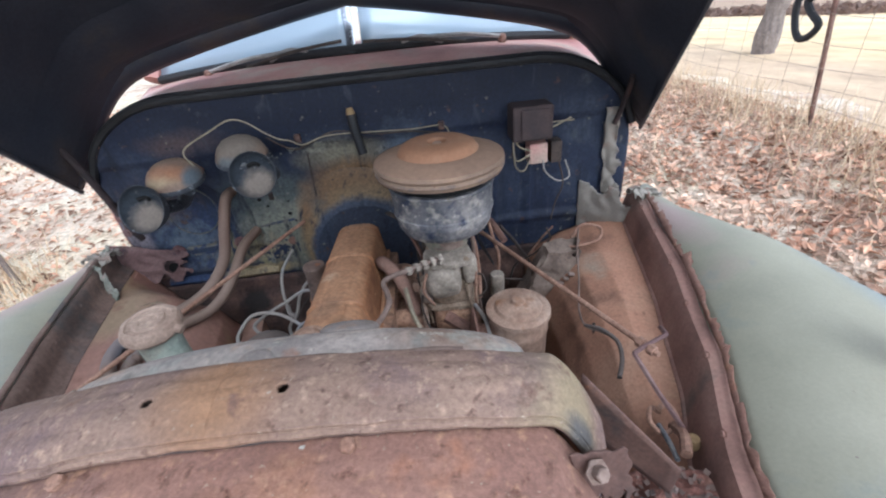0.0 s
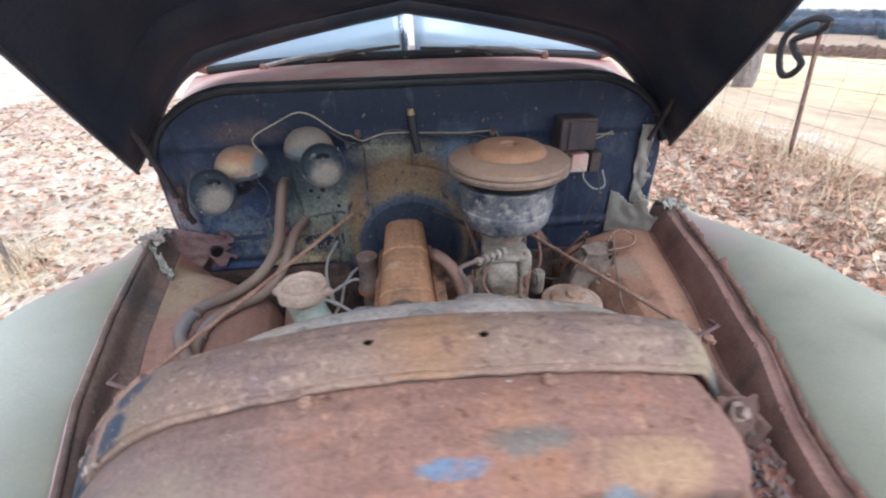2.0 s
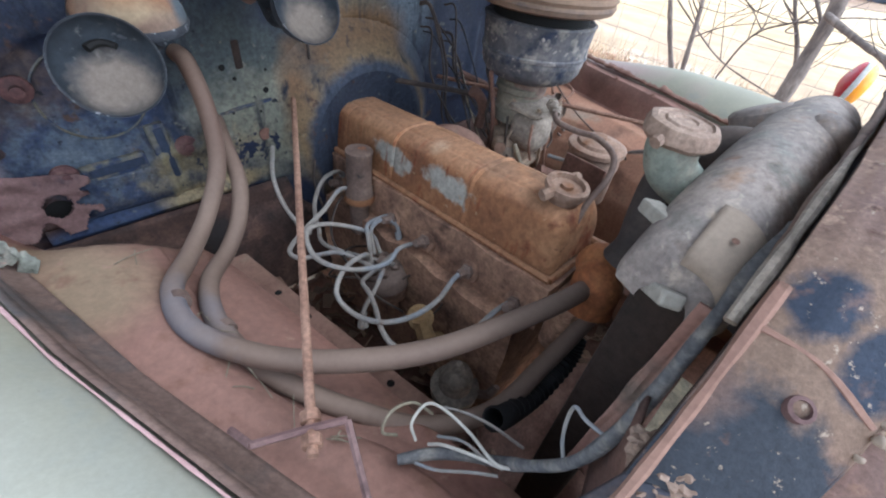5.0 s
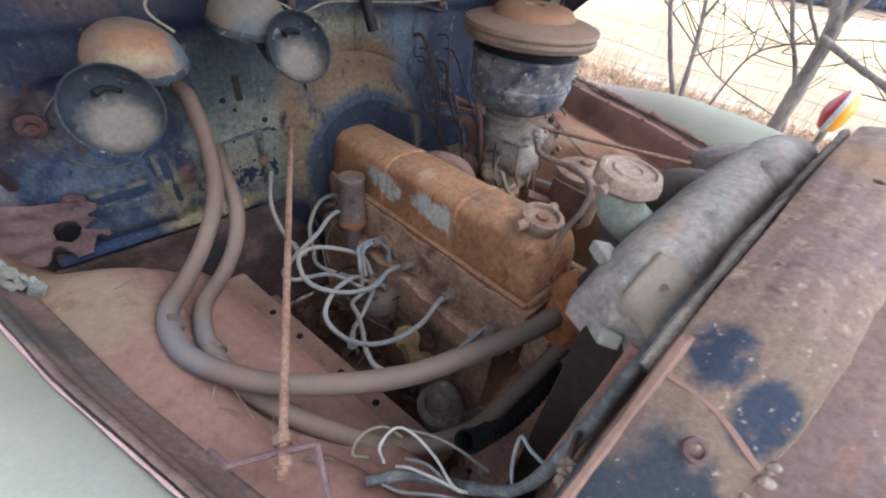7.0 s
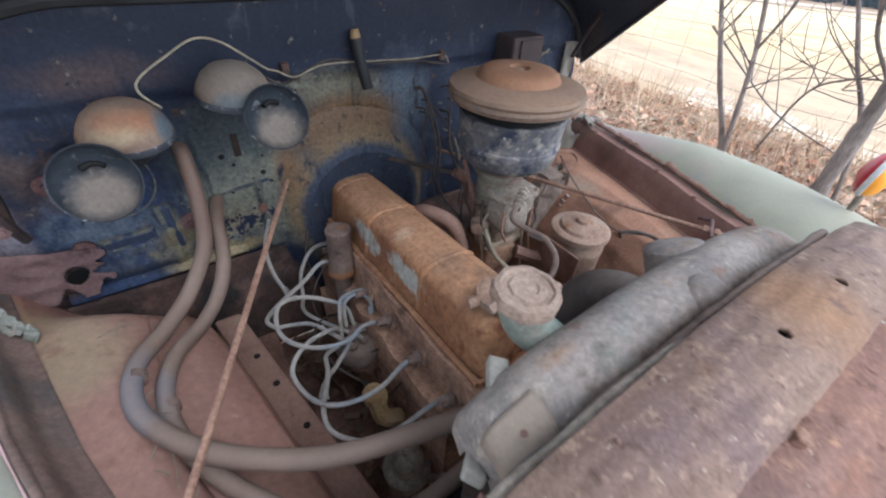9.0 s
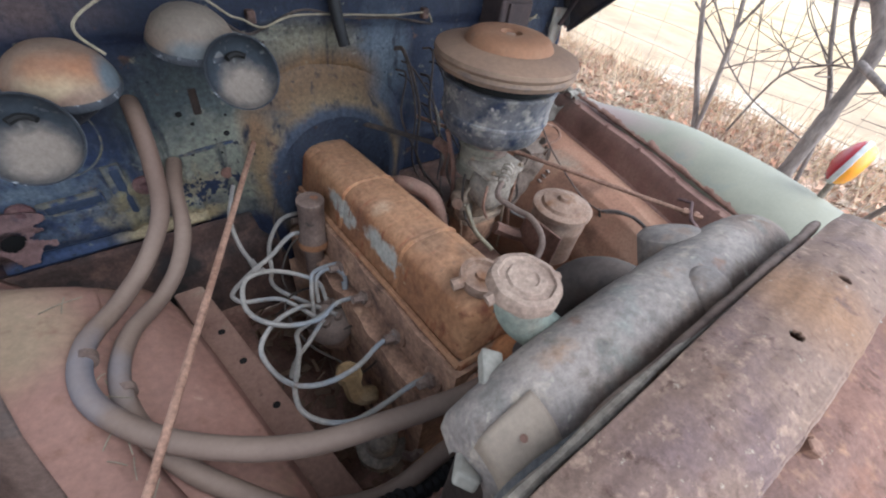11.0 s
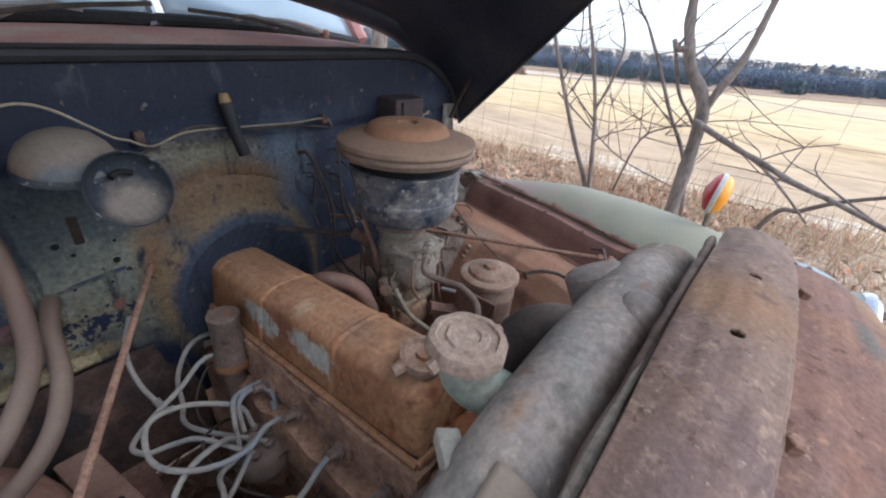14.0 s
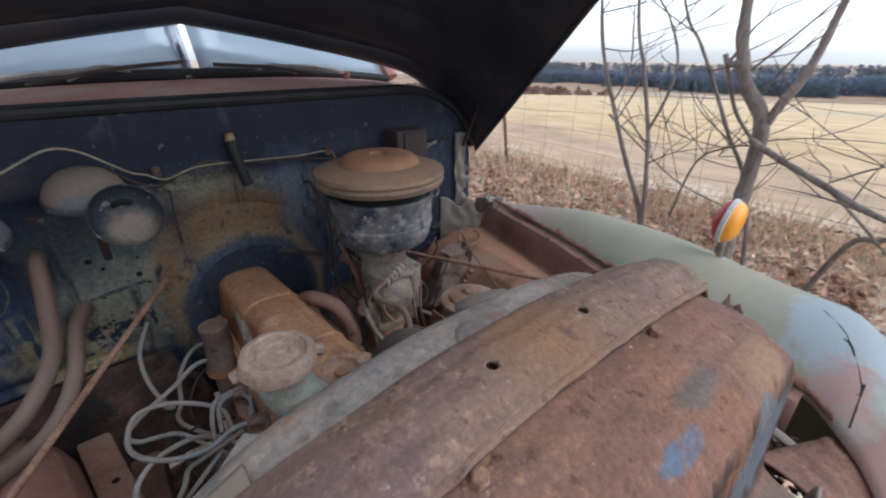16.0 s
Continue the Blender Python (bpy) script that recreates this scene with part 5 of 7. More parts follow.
        wall(lambda u, v, x=x: bumpy(V((x, y0 + (y1 - y0) * u, zb(y0 + (y1 - y0) * u) + (top - bottom) * v))), ny, nz)
    for y in (y0, y1):
        wall(lambda u, v, y=y: bumpy(V((x0 + (x1 - x0) * u, y, zb(y) + (top - bottom) * v))), nx, nz)
    wall(lambda u, v: bumpy(V((x0 + (x1 - x0) * u, y0 + (y1 - y0) * v, zt(y0 + (y1 - y0) * v)))), nx, ny)
    bmesh.ops.remove_doubles(bm, verts=bm.verts, dist=0.0005)
    return bm


part("cylinder_head", slab(B(), EX - 0.085, EX + 0.10, 0.43, 1.12, -0.004, -0.10), M_block, engine, "rust-brown cast iron cylinder head")
part("engine_block", slab(B(), EX - 0.115, EX + 0.11, 0.45, 1.12, -0.10, -0.42, rough_amt=0.006), M_block, engine, "oily rust-brown cast iron block")
part("oil_pan", slab(B(), EX - 0.08, EX + 0.08, 0.5, 1.12, -0.41, -0.50, rough_amt=0.004), M_rust_dark, engine)


def cover(u, v):
    """Pressed lid: round-shouldered section, ribs across, rounded ends."""
    y = 0.445 + 0.655 * u
    s = 2 * v - 1
    end = min(1.0, math.sqrt(max(0.0, 1 - (1 - min(u, 1 - u) / 0.055) ** 2))) if min(u, 1 - u) < 0.055 else 1.0
    a = abs(s)
    if a > 0.55:
        t = (a - 0.55) / 0.45
        x, h = 0.057 + 0.011 * t, 0.086 * (1 - t)
    else:
        t = a / 0.55
        x, h = 0.057 * t ** 0.9, 0.086 + 0.020 * (1 - t ** 3.5) - 0.0022 * math.exp(-((t - 0.42) / 0.05) ** 2)
    rib = 0.0
    for r in (0.28, 0.30, 0.60, 0.62, 0.86):
        rib -= 0.0024 * math.exp(-((u - r) / 0.006) ** 2)
    for r in (0.29, 0.61):
        rib += 0.0030 * math.exp(-((u - r) / 0.010) ** 2)
    n = 0.0018 * noise.noise(V((s * 4, y * 14, 7)))
    return V((EX + math.copysign((x + rib * (a > 0.3)) * (0.80 + 0.20 * end), s), y, cover_z(y) + (h + rib + n) * (0.12 + 0.88 * end)))


vc = part("rocker_cover", sheet(B(), cover, 150, 44), M_valve, engine, "rusty orange rocker cover with worn paint")
b = B()
pts = [V((EX + sx * 0.074, y, cover_z(y) + 0.002)) for sx, y in ((-1, 0.44), (-1, 1.10), (1, 1.10), (1, 0.44), (-1, 0.44))]
for p, q in zip(pts, pts[1:]):
    tube(b, [p, (p + q) / 2, q], 0.006, 6, 6)
part("cover_flange", b, M_valve, vc)
OC = V((-0.203, 0.492, cover_z(0.492) + 0.112))
cap = part("oil_filler_cap", lathe(B(), [(0.026, -0.006), (0.030, 0.004), (0.034, 0.014), (0.033, 0.020), (0.026, 0.021), (0.024, 0.014), (0.010, 0.014), (0.009, 0.019), (0.0, 0.019)], OC, (0, -0.08, 1), 32), M_canrust, engine, "dished rusty oil filler cap with two ears")
for sx in (-1, 1):
    part("ear", tube(B(), [OC + V((sx * 0.026, 0.004, 0.014)), OC + V((sx * 0.046, 0.010, 0.010))], 0.009, 8, 2), M_canrust, cap)
part("cap_chain", tube(B(), [OC + V((0.044, 0.01, 0.012)), OC + V((0.055, 0.018, 0.006)), OC + V((0.062, 0.03, -0.012)), OC + V((0.068, 0.045, -0.04))], 0.003, 6, 5, wob=0.6), M_rod, cap)

# breather tube beside the rocker cover
OT = V((-0.296, 0.893, 0.968))
breather = part("breather_tube", lathe(B(), [(0.020, -0.20), (0.021, -0.12), (0.030, -0.118), (0.031, -0.10), (0.028, -0.092), (0.029, -0.085), (0.0265, -0.08), (0.0265, -0.012), (0.028, -0.010), (0.028, 0.0), (0.024, 0.001), (0.0, -0.001)], OT, (0.02, 0.0, 1), 28), M_breather, engine, "grimy breather tube with a collar")
part("collar", lathe(B(), [(0.0325, -0.116), (0.034, -0.108), (0.0325, -0.100)], OT, (0.02, 0, 1), 28, close=False), M_valve, breather, "orange rusty collar")

# spark plugs and their boots
for k, y in enumerate((0.475, 0.582, 0.698, 0.80, 0.905, 1.0)):
    z = cover_z(y) - 0.068
    p = V((EX - 0.085, y, z))
    d = V((-0.95, 0.0, 0.25))
    sp = part("spark_plug", lathe(B(), [(0.014, 0), (0.014, 0.012), (0.009, 0.014), (0.008, 0.032)], p, d, 6), M_bolt, engine, smooth=False)
    part("plug_boss", lathe(B(), [(0.026, -0.02), (0.022, 0.004), (0.017, 0.006)], p, d, 16), M_block, sp)

# manifold lumps on the carburettor side
man = part("exhaust_manifold", tube(B(), [V((EX + 0.13, y, cover_z(y) - 0.09 + 0.012 * math.sin(y * 31))) for y in (0.50, 0.58, 0.66, 0.74, 0.82, 0.90, 1.0, 1.06)], 0.036, 12, 4, wob=0.25), M_block, engine, "lumpy rusted exhaust manifold")
for y in (0.53, 0.66, 0.76, 0.88, 1.0):
    part("runner", tube(B(), [V((EX + 0.09, y, cover_z(y) - 0.055)), V((EX + 0.12, y, cover_z(y) - 0.05)), V((EX + 0.145, y + 0.01, cover_z(y) - 0.085))], 0.024, 10, 4, wob=0.2), M_block, man)
part("heat_pipe", tube(B(), [V((-0.125, 0.895, 0.945)), V((-0.112, 0.855, 0.975)), V((-0.094, 0.818, 0.984)), V((-0.068, 0.788, 0.966)), V((-0.050, 0.775, 0.92)), V((-0.045, 0.77, 0.87))], 0.0165, 14, 6, wob=0.10), M_well, engine, "brown rusted heat pipe bend")
part("water_outlet", tube(B(), [V((EX + 0.01, 0.41, 0.965)), V((EX - 0.015, 0.392, 0.965)), V((EX - 0.040, 0.383, 0.955)), V((EX - 0.05, 0.375, 0.92))], 0.036, 14, 5, wob=0.15), M_outlet, engine, "orange water outlet casting")
b = B()
box(b, (EX, 0.405, 0.87), (0.15, 0.05, 0.14), (0, 0, 0))
part("water_pump", b, M_block, engine, smooth=False, bevel=0.02)

# distributor with its tangle of leads
M_distcap = mat("dusty_pink_grey_cap", [(0, lin(84, 70, 62)), (1, lin(126, 108, 97))], 20, fine_amt=0.25, bump=0.15)
DT = V((-0.333, 0.757, 0.766))
dist = thing("distributor", DT - V((0, 0, 0.14)), "dusty distributor with loose plug leads", "distributor")
DA = V((-0.25, 0.0, 1)).normalized()
part("body", lathe(B(), [(0.018, -0.13), (0.020, -0.085), (0.042, -0.075), (0.045, -0.03), (0.043, -0.028)], DT, DA, 24), M_block, dist)
part("cap", lathe(B(), [(0.052, -0.03), (0.051, -0.008), (0.040, 0.008), (0.034, 0.011), (0.014, 0.013), (0.011, 0.030), (0.0, 0.031)], DT, DA, 28), M_distcap, dist, "dusty grey distributor cap")
towers = []
for k in range(6):
    a = 2 * math.pi * k / 6 + 0.3
    x = DA.orthogonal().normalized()
    y = DA.cross(x)
    p = DT + (x * math.cos(a) + y * math.sin(a)) * 0.027
    towers.append(p + DA * 0.022)
    part("tower", lathe(B(), [(0.010, 0.0), (0.008, 0.020), (0.0, 0.021)], p, DA, 10), M_distcap, dist)
LEADS = [
    [towers[0], (-0.335, 0.806, 0.831), (-0.40, 0.84, 0.862), (-0.457, 0.825, 0.883), (-0.478, 0.777, 0.877), (-0.47, 0.736, 0.872), (-0.431, 0.704, 0.862), (-0.375, 0.695, 0.853), (-0.332, 0.714, 0.852), (-0.289, 0.714, 0.845), (-0.245, 0.705, 0.843)],
    [towers[1], (-0.39, 0.744, 0.846), (-0.447, 0.72, 0.862), (-0.483, 0.692, 0.846), (-0.48, 0.646, 0.834), (-0.459, 0.598, 0.843), (-0.418, 0.572, 0.851), (-0.364, 0.569, 0.857), (-0.309, 0.582, 0.870), (-0.256, 0.578, 0.870)],
    [towers[2], (-0.352, 0.785, 0.838), (-0.335, 0.812, 0.848), (-0.295, 0.818, 0.847), (-0.247, 0.809, 0.842)],
    [towers[3], (-0.404, 0.798, 0.817), (-0.439, 0.825, 0.813), (-0.473, 0.839, 0.812), (-0.484, 0.856, 0.826), (-0.445, 0.867, 0.850), (-0.395, 0.875, 0.872), (-0.335, 0.90, 0.888), (-0.268, 0.905, 0.845)],
    [towers[4], (-0.40, 0.86, 0.79), (-0.390, 0.915, 0.80), (-0.378, 0.945, 0.84), (-0.345, 0.96, 0.88), (-0.31, 0.96, 0.89), (-0.268, 1.0, 0.845)],
    [towers[5], (-0.38, 0.735, 0.80), (-0.412, 0.72, 0.806), (-0.424, 0.68, 0.816), (-0.444, 0.634, 0.829), (-0.464, 0.594, 0.838), (-0.468, 0.557, 0.834), (-0.444, 0.523, 0.829), (-0.406, 0.499, 0.834), (-0.358, 0.49, 0.851), (-0.305, 0.487, 0.868), (-0.255, 0.474, 0.880)],
    [(-0.345, 0.775, 0.800), (-0.335, 0.80, 0.842), (-0.305, 0.805, 0.852), (-0.282, 0.785, 0.842), (-0.288, 0.762, 0.805)],
    [(-0.40, 1.06, 0.93), (-0.43, 1.01, 0.89), (-0.432, 0.97, 0.84), (-0.415, 0.93, 0.79)],
    [(-0.355, 0.73, 0.80), (-0.40, 0.70, 0.79), (-0.43, 0.69, 0.77), (-0.445, 0.68, 0.74)],
]
for pts in LEADS:
    ld = part("plug_lead", tube(B(), pts, 0.0045, 8, 10), M_wire, dist, "stiff grey plug lead")
    q = V(pts[-1])
    part("boot", tube(B(), [q + (V(pts[-2]) - q).normalized() * 0.028, q, q + V((0.012, 0, -0.004))], 0.0070, 8, 3), M_wire, ld)

for pts in ([(-0.275, 0.90, 0.82), (-0.33, 0.91, 0.86), (-0.38, 0.88, 0.80), (-0.36, 0.84, 0.72), (-0.33, 0.80, 0.68)], [(-0.28, 0.70, 0.78), (-0.34, 0.72, 0.76), (-0.40, 0.77, 0.77), (-0.42, 0.83, 0.74), (-0.38, 0.88, 0.70)],
            [(-0.30, 0.86, 0.74), (-0.36, 0.84, 0.78), (-0.41, 0.78, 0.82), (-0.40, 0.71, 0.78), (-0.35, 0.67, 0.72)], [(-0.27, 0.62, 0.80), (-0.31, 0.61, 0.76), (-0.34, 0.64, 0.70), (-0.32, 0.70, 0.66)]):
    part("thin_wire", tube(B(), pts, 0.0024, 6, 8), M_wire_dark, dist, "thin dark wire")

# fuel pump with its sediment bowl
FP = V((-0.35, 0.507, 0.655))
pump = thing("fuel_pump", FP - V((0, 0, 0.08)), "grey cast fuel pump with domed sediment bowl", "fuel pump")
part("body", lathe(B(), [(0.030, -0.07), (0.034, -0.03), (0.046, -0.02), (0.048, 0.0), (0.040, 0.004)], FP, (0, 0, 1), 24), M_carb, pump)
part("bowl", lathe(B(), [(0.032, 0.004), (0.032, 0.03), (0.027, 0.045), (0.012, 0.055), (0.010, 0.066), (0.006, 0.072), (0.0, 0.073)], FP, (0, 0, 1), 24), M_carb, pump, "domed grey bowl")
part("arm", tube(B(), [FP + V((0.03, 0, -0.01)), FP + V((0.09, 0.01, -0.015))], 0.022, 10, 2), M_block, pump)
part("elbow", tube(B(), [FP + V((0.02, -0.03, -0.01)), FP + V((0.035, -0.055, 0.0)), FP + V((0.05, -0.06, 0.02))], 0.009, 8, 4), M_bolt, pump)
# dipstick housing and tin shield
TN = V((-0.363, 0.608, 0.772))
tin = thing("coil_bracket", TN - V((0, 0, 0.07)), "tan tin disc on a bent bracket", "bracket")
part("disc", lathe(B(), [(0.024, -0.006), (0.026, 0.0), (0.022, 0.004), (0.0, 0.004)], TN, (-0.6, -0.5, 0.6), 24), M_hump, tin)
part("stem", tube(B(), [TN, TN + V((0.006, -0.02, -0.05)), TN + V((0.04, -0.02, -0.08))], 0.018, 8, 4), M_hump, tin)

# ---------------------------------------------------------------- air cleaner and carburettor
AC = V((0.054, 0.776, 1.262))
air = thing("air_cleaner", AC - V((0, 0, 0.165)), "dusty oil-bath air cleaner on the carburettor", "air cleaner")
part("lid", lathe(B(), [(0.080, -0.028), (0.120, -0.031), (0.129, -0.027), (0.1325, -0.019), (0.1295, -0.013), (0.133, -0.007), (0.131, 0.0), (0.118, 0.0045), (0.100, 0.009), (0.086, 0.0115), (0.060, 0.013)], AC, (0, 0, 1), 72), M_aclid, air, "dust-covered lid with a double rolled edge")
part("lid_dome", lathe(B(), [(0.082, 0.012), (0.078, 0.018), (0.074, 0.024), (0.066, 0.028), (0.050, 0.031), (0.030, 0.0315), (0.020, 0.030), (0.018, 0.021), (0.0, 0.021)], AC, (0, 0, 1), 64), M_acdome, air, "rust-tan raised dome with a sunken nut")
part("wing_nut", lathe(B(), [(0.011, 0.018), (0.010, 0.027), (0.0, 0.028)], AC, (0, 0, 1), 6), M_canrust, air, smooth=False)
# Black wall gives the dark of the gap under the lid.
part("gasket", lathe(B(), [(0.094, -0.058), (0.094, -0.020)], AC, (0, 0, 1), 64, close=False), M_void, air)
part("can", lathe(B(), [(0.030, -0.165), (0.075, -0.162), (0.093, -0.152), (0.101, -0.138), (0.1015, -0.128), (0.103, -0.126), (0.104, -0.118), (0.1025, -0.114), (0.107, -0.112), (0.107, -0.107), (0.104, -0.105), (0.108, -0.058), (0.1105, -0.053), (0.106, -0.050), (0.090, -0.052)], AC, (0, 0, 1), 64), M_accan, air, "chalky grey oil-bath can")
part("clamp_band", lathe(B(), [(0.044, -0.20), (0.046, -0.19), (0.046, -0.172), (0.044, -0.165)], AC, (0, 0, 1), 32, close=False), M_bolt, air)

def lump(bm, at, size, power=3.5, rough_amt=0.06, seed=0.0):
    """A rounded casting: a boxy ball with an uneven skin."""
    made = bmesh.ops.create_icosphere(bm, subdivisions=3, radius=1.0)["verts"]
    for v in made:
        q = v.co
        k = (abs(q.x) ** power + abs(q.y) ** power + abs(q.z) ** power) ** (-1 / power)
        q = q * k * (1 + rough_amt * noise.noise(q * 2.3 + V((seed, seed, 0))))
        v.co = V(at) + V((q.x * size[0] / 2, q.y * size[1] / 2, q.z * size[2] / 2))
    return bm


M_olive = mat("olive_grey_casting", [(0, lin(84, 82, 72)), (0.5, lin(116, 110, 96)), (1, lin(142, 132, 116))], 20, fine=130, fine_amt=0.3, bump=0.3)
M_browncast = mat("dusty_brown_casting", [(0, lin(108, 91, 76)), (0.5, lin(144, 124, 104)), (1, lin(168, 150, 130))], 22, fine=130, fine_amt=0.4, bump=0.4)
carb = thing("carburettor", (0.054, 0.776, 0.88), "corroded carburettor under the air cleaner", "carburettor")
part("air_horn", lathe(B(), [(0.044, -0.075), (0.050, -0.070), (0.051, -0.045), (0.047, -0.040), (0.049, -0.010), (0.054, -0.006), (0.054, 0.004), (0.046, 0.008), (0.044, 0.05)], (0.052, 0.785, 1.075), (0, 0, 1), 32), M_olive, carb, "olive-grey air horn")
part("float_bowl", lump(B(), (0.035, 0.725, 1.000), (0.080, 0.075, 0.085), 3.2, 0.10, 1.0), M_carb, carb, "dusty grey float bowl")
part("bowl_cover", lump(B(), (0.050, 0.735, 1.046), (0.105, 0.085, 0.018), 5, 0.08, 2.0), M_carb, carb)
part("throttle_body", lump(B(), (0.054, 0.776, 0.945), (0.100, 0.095, 0.075), 4, 0.12, 3.0), M_browncast, carb)
part("flange", lump(B(), (0.052, 0.776, 0.905), (0.125, 0.095, 0.020), 6, 0.06, 4.0), M_browncast, carb)
part("riser", lump(B(), (0.052, 0.772, 0.86), (0.095, 0.085, 0.085), 5, 0.08, 5.0), M_block, carb)
part("pump_housing", lump(B(), (0.096, 0.735, 1.01), (0.035, 0.040, 0.075), 3, 0.12, 6.0), M_carb, carb)
part("side_casting", lump(B(), (-0.006, 0.748, 0.944), (0.034, 0.036, 0.052), 2.6, 0.14, 9.0), M_carb, carb, "pale side casting")
part("throttle_arm", tube(B(), [V((0.018, 0.745, 0.962)), V((0.050, 0.738, 0.966)), V((0.086, 0.742, 0.972)), V((0.094, 0.752, 0.962))], 0.0075, 8, 5, wob=0.2), M_browncast, carb, "brown throttle arm")
part("lever_boss", lump(B(), (-0.004, 0.760, 0.958), (0.045, 0.050, 0.045), 2.6, 0.15, 7.0), M_browncast, carb)
part("plug", lathe(B(), [(0.012, 0.0), (0.012, 0.012), (0.0, 0.013)], (-0.022, 0.752, 0.962), (-0.8, -0.5, 0.2), 12), M_canrust, carb, "orange rusty plug")
for x, y, z in ((0.012, 0.702, 1.054), (0.088, 0.702, 1.054), (0.01, 0.765, 1.054), (0.09, 0.765, 1.054), (0.0, 0.735, 0.917), (0.104, 0.735, 0.917)):
    hexbolt(V((x, y, z)), (0, 0, 1), 0.0042, 0.006, carb, M_browncast, "screw")
for pts, r, m in (([(0.0, 0.70, 1.03), (-0.01, 0.69, 0.99), (0.01, 0.69, 0.95)], 0.003, M_rod), ([(-0.015, 0.755, 1.03), (-0.022, 0.745, 0.99), (-0.016, 0.74, 0.955), (-0.02, 0.71, 0.93), (-0.005, 0.66, 0.905)], 0.0026, M_wire_dark),
                  ([(0.098, 0.73, 1.045), (0.108, 0.72, 1.0), (0.105, 0.715, 0.93), (0.11, 0.70, 0.86)], 0.0035, M_rod), ([(0.104, 0.75, 0.98), (0.125, 0.735, 0.985), (0.13, 0.72, 0.955), (0.112, 0.715, 0.94)], 0.0024, M_wire_dark)):
    part("linkage", tube(B(), pts, r, 7, 6), m, carb)
fuel = [V((0.036, 0.690, 1.072)), V((-0.020, 0.648, 1.083)), V((-0.075, 0.606, 1.091)), V((-0.070, 0.566, 1.088)), V((-0.066, 0.532, 1.090)), V((-0.087, 0.487, 1.085)), V((-0.132, 0.464, 1.070)), V((-0.181, 0.462, 1.040)), V((-0.222, 0.455, 0.978)), V((-0.250, 0.448, 0.900))]
fl = part("fuel_line", tube(B(), fuel, 0.0050, 10, 8), M_breather, carb, "dusty fuel line with a stack of fittings")
for k in range(5):
    p = fuel[0] + (fuel[2] - fuel[0]) * (0.06 + 0.14 * k)
    part("fitting", lathe(B(), [(0.008, -0.006), (0.0125 - 0.0008 * k, -0.004), (0.0125 - 0.0008 * k, 0.003), (0.008, 0.005)], p, fuel[2] - fuel[0], 10 if k % 2 else 6, close=False), M_carb, fl, smooth=bool(k % 2))

# oil filter canister
OF = V((0.182, 0.628, 0.975))
filt = thing("oil_filter", OF - V((0, 0, 0.15)), "rusty oil filter canister with domed lid", "oil filter")
part("can", lathe(B(), [(0.050, -0.15), (0.058, -0.14), (0.060, -0.06), (0.062, -0.055), (0.062, -0.045), (0.060, -0.04), (0.060, -0.02)], OF, (0, 0, 1), 40), M_canrust, filt)
part("lid", lathe(B(), [(0.062, -0.022), (0.067, -0.018), (0.067, -0.008), (0.060, -0.004), (0.050, -0.005), (0.046, 0.002), (0.030, 0.007), (0.016, 0.008), (0.014, 0.016), (0.008, 0.018), (0.0, 0.018)], OF, (0, 0, 1), 40), M_canrust, filt, "domed rusty lid with a centre nut")
part("bracket", tube(B(), [OF + V((-0.06, 0, -0.06)), OF + V((-0.10, 0.02, -0.07)), OF + V((-0.15, 0.05, -0.05))], 0.014, 6, 4), M_rust_dark, filt)

# ---------------------------------------------------------------- radiator
rad = thing("radiator", (PC, 0.29, 0.6), "old radiator with dented grey-green top tank", "radiator")


def tank(u, v):
    s = 2 * u - 1
    a = math.pi * (1.06 * v - 0.03)
    end = math.sqrt(max(0.0, 1 - max(0.0, (abs(s) - 0.955) / 0.045) ** 2))
    r = 0.45 + 0.55 * end
    x = -0.150 + s * 0.266
    z0 = 1.196 - 0.034 * s * s - 0.026 * abs(s) ** 6
    dent = -0.010 * math.exp(-((x + 0.03) / 0.03) ** 2) * math.exp(-((v - 0.35) / 0.1) ** 2)
    return V((x, 0.284 - 0.046 * r * math.cos(a), z0 + (0.050 + dent) * r * math.sin(a) + 0.001 * noise.noise(V((x * 20, v * 5, 1)))))


part("top_tank", sheet(B(), tank, 90, 26), M_tank, rad, "dented grey-green top tank")
b = B()
box(b, (-0.15, 0.284, 0.905), (0.50, 0.055, 0.55))
part("core", b, M_gapdark, rad, smooth=False, bevel=0.004)
NK = V((-0.314, 0.356, 1.242))
part("filler_neck", tube(B(), [NK + V((0.040, -0.040, -0.075)), NK + V((0.022, -0.022, -0.060)), NK + V((0.006, -0.006, -0.042)), NK + V((0, 0, -0.022)), NK + V((0, 0, -0.008))], 0.0205, 20, 6, r2=0.0245), M_neck, rad, "verdigris-stained brass filler neck")
rc = part("radiator_cap", lathe(B(), [(0.022, -0.015), (0.028, -0.0135), (0.0322, -0.009), (0.0325, -0.002), (0.030, 0.004), (0.025, 0.0055), (0.0235, 0.0035), (0.018, 0.0035), (0.0165, 0.0055), (0.011, 0.0055), (0.0095, 0.004), (0.0, 0.004)], NK, (0.02, -0.05, 1), 64, wave=8, amp=0.022), M_cap, rad, "lobed rust-pink radiator cap")
for sx in (-1, 1):
    part("cap_ear", tube(B(), [NK + V((sx * 0.026, sx * -0.004, -0.005)), NK + V((sx * 0.037, sx * -0.006, -0.009))], 0.0058, 8, 2), M_cap, rc)
# square plates and white clips at the tank's end
part("mount_plate", sheet(B(), lambda u, v: tank(0.006 + 0.088 * u, 0.20 + 0.34 * v) + V((-0.002, -0.001, 0.003)), 10, 10), M_plate, rad, "beige bolted plate", thick=0.003)
for u, v in ((0.050, 0.40), (0.022, 0.27)):
    p = tank(u, v)
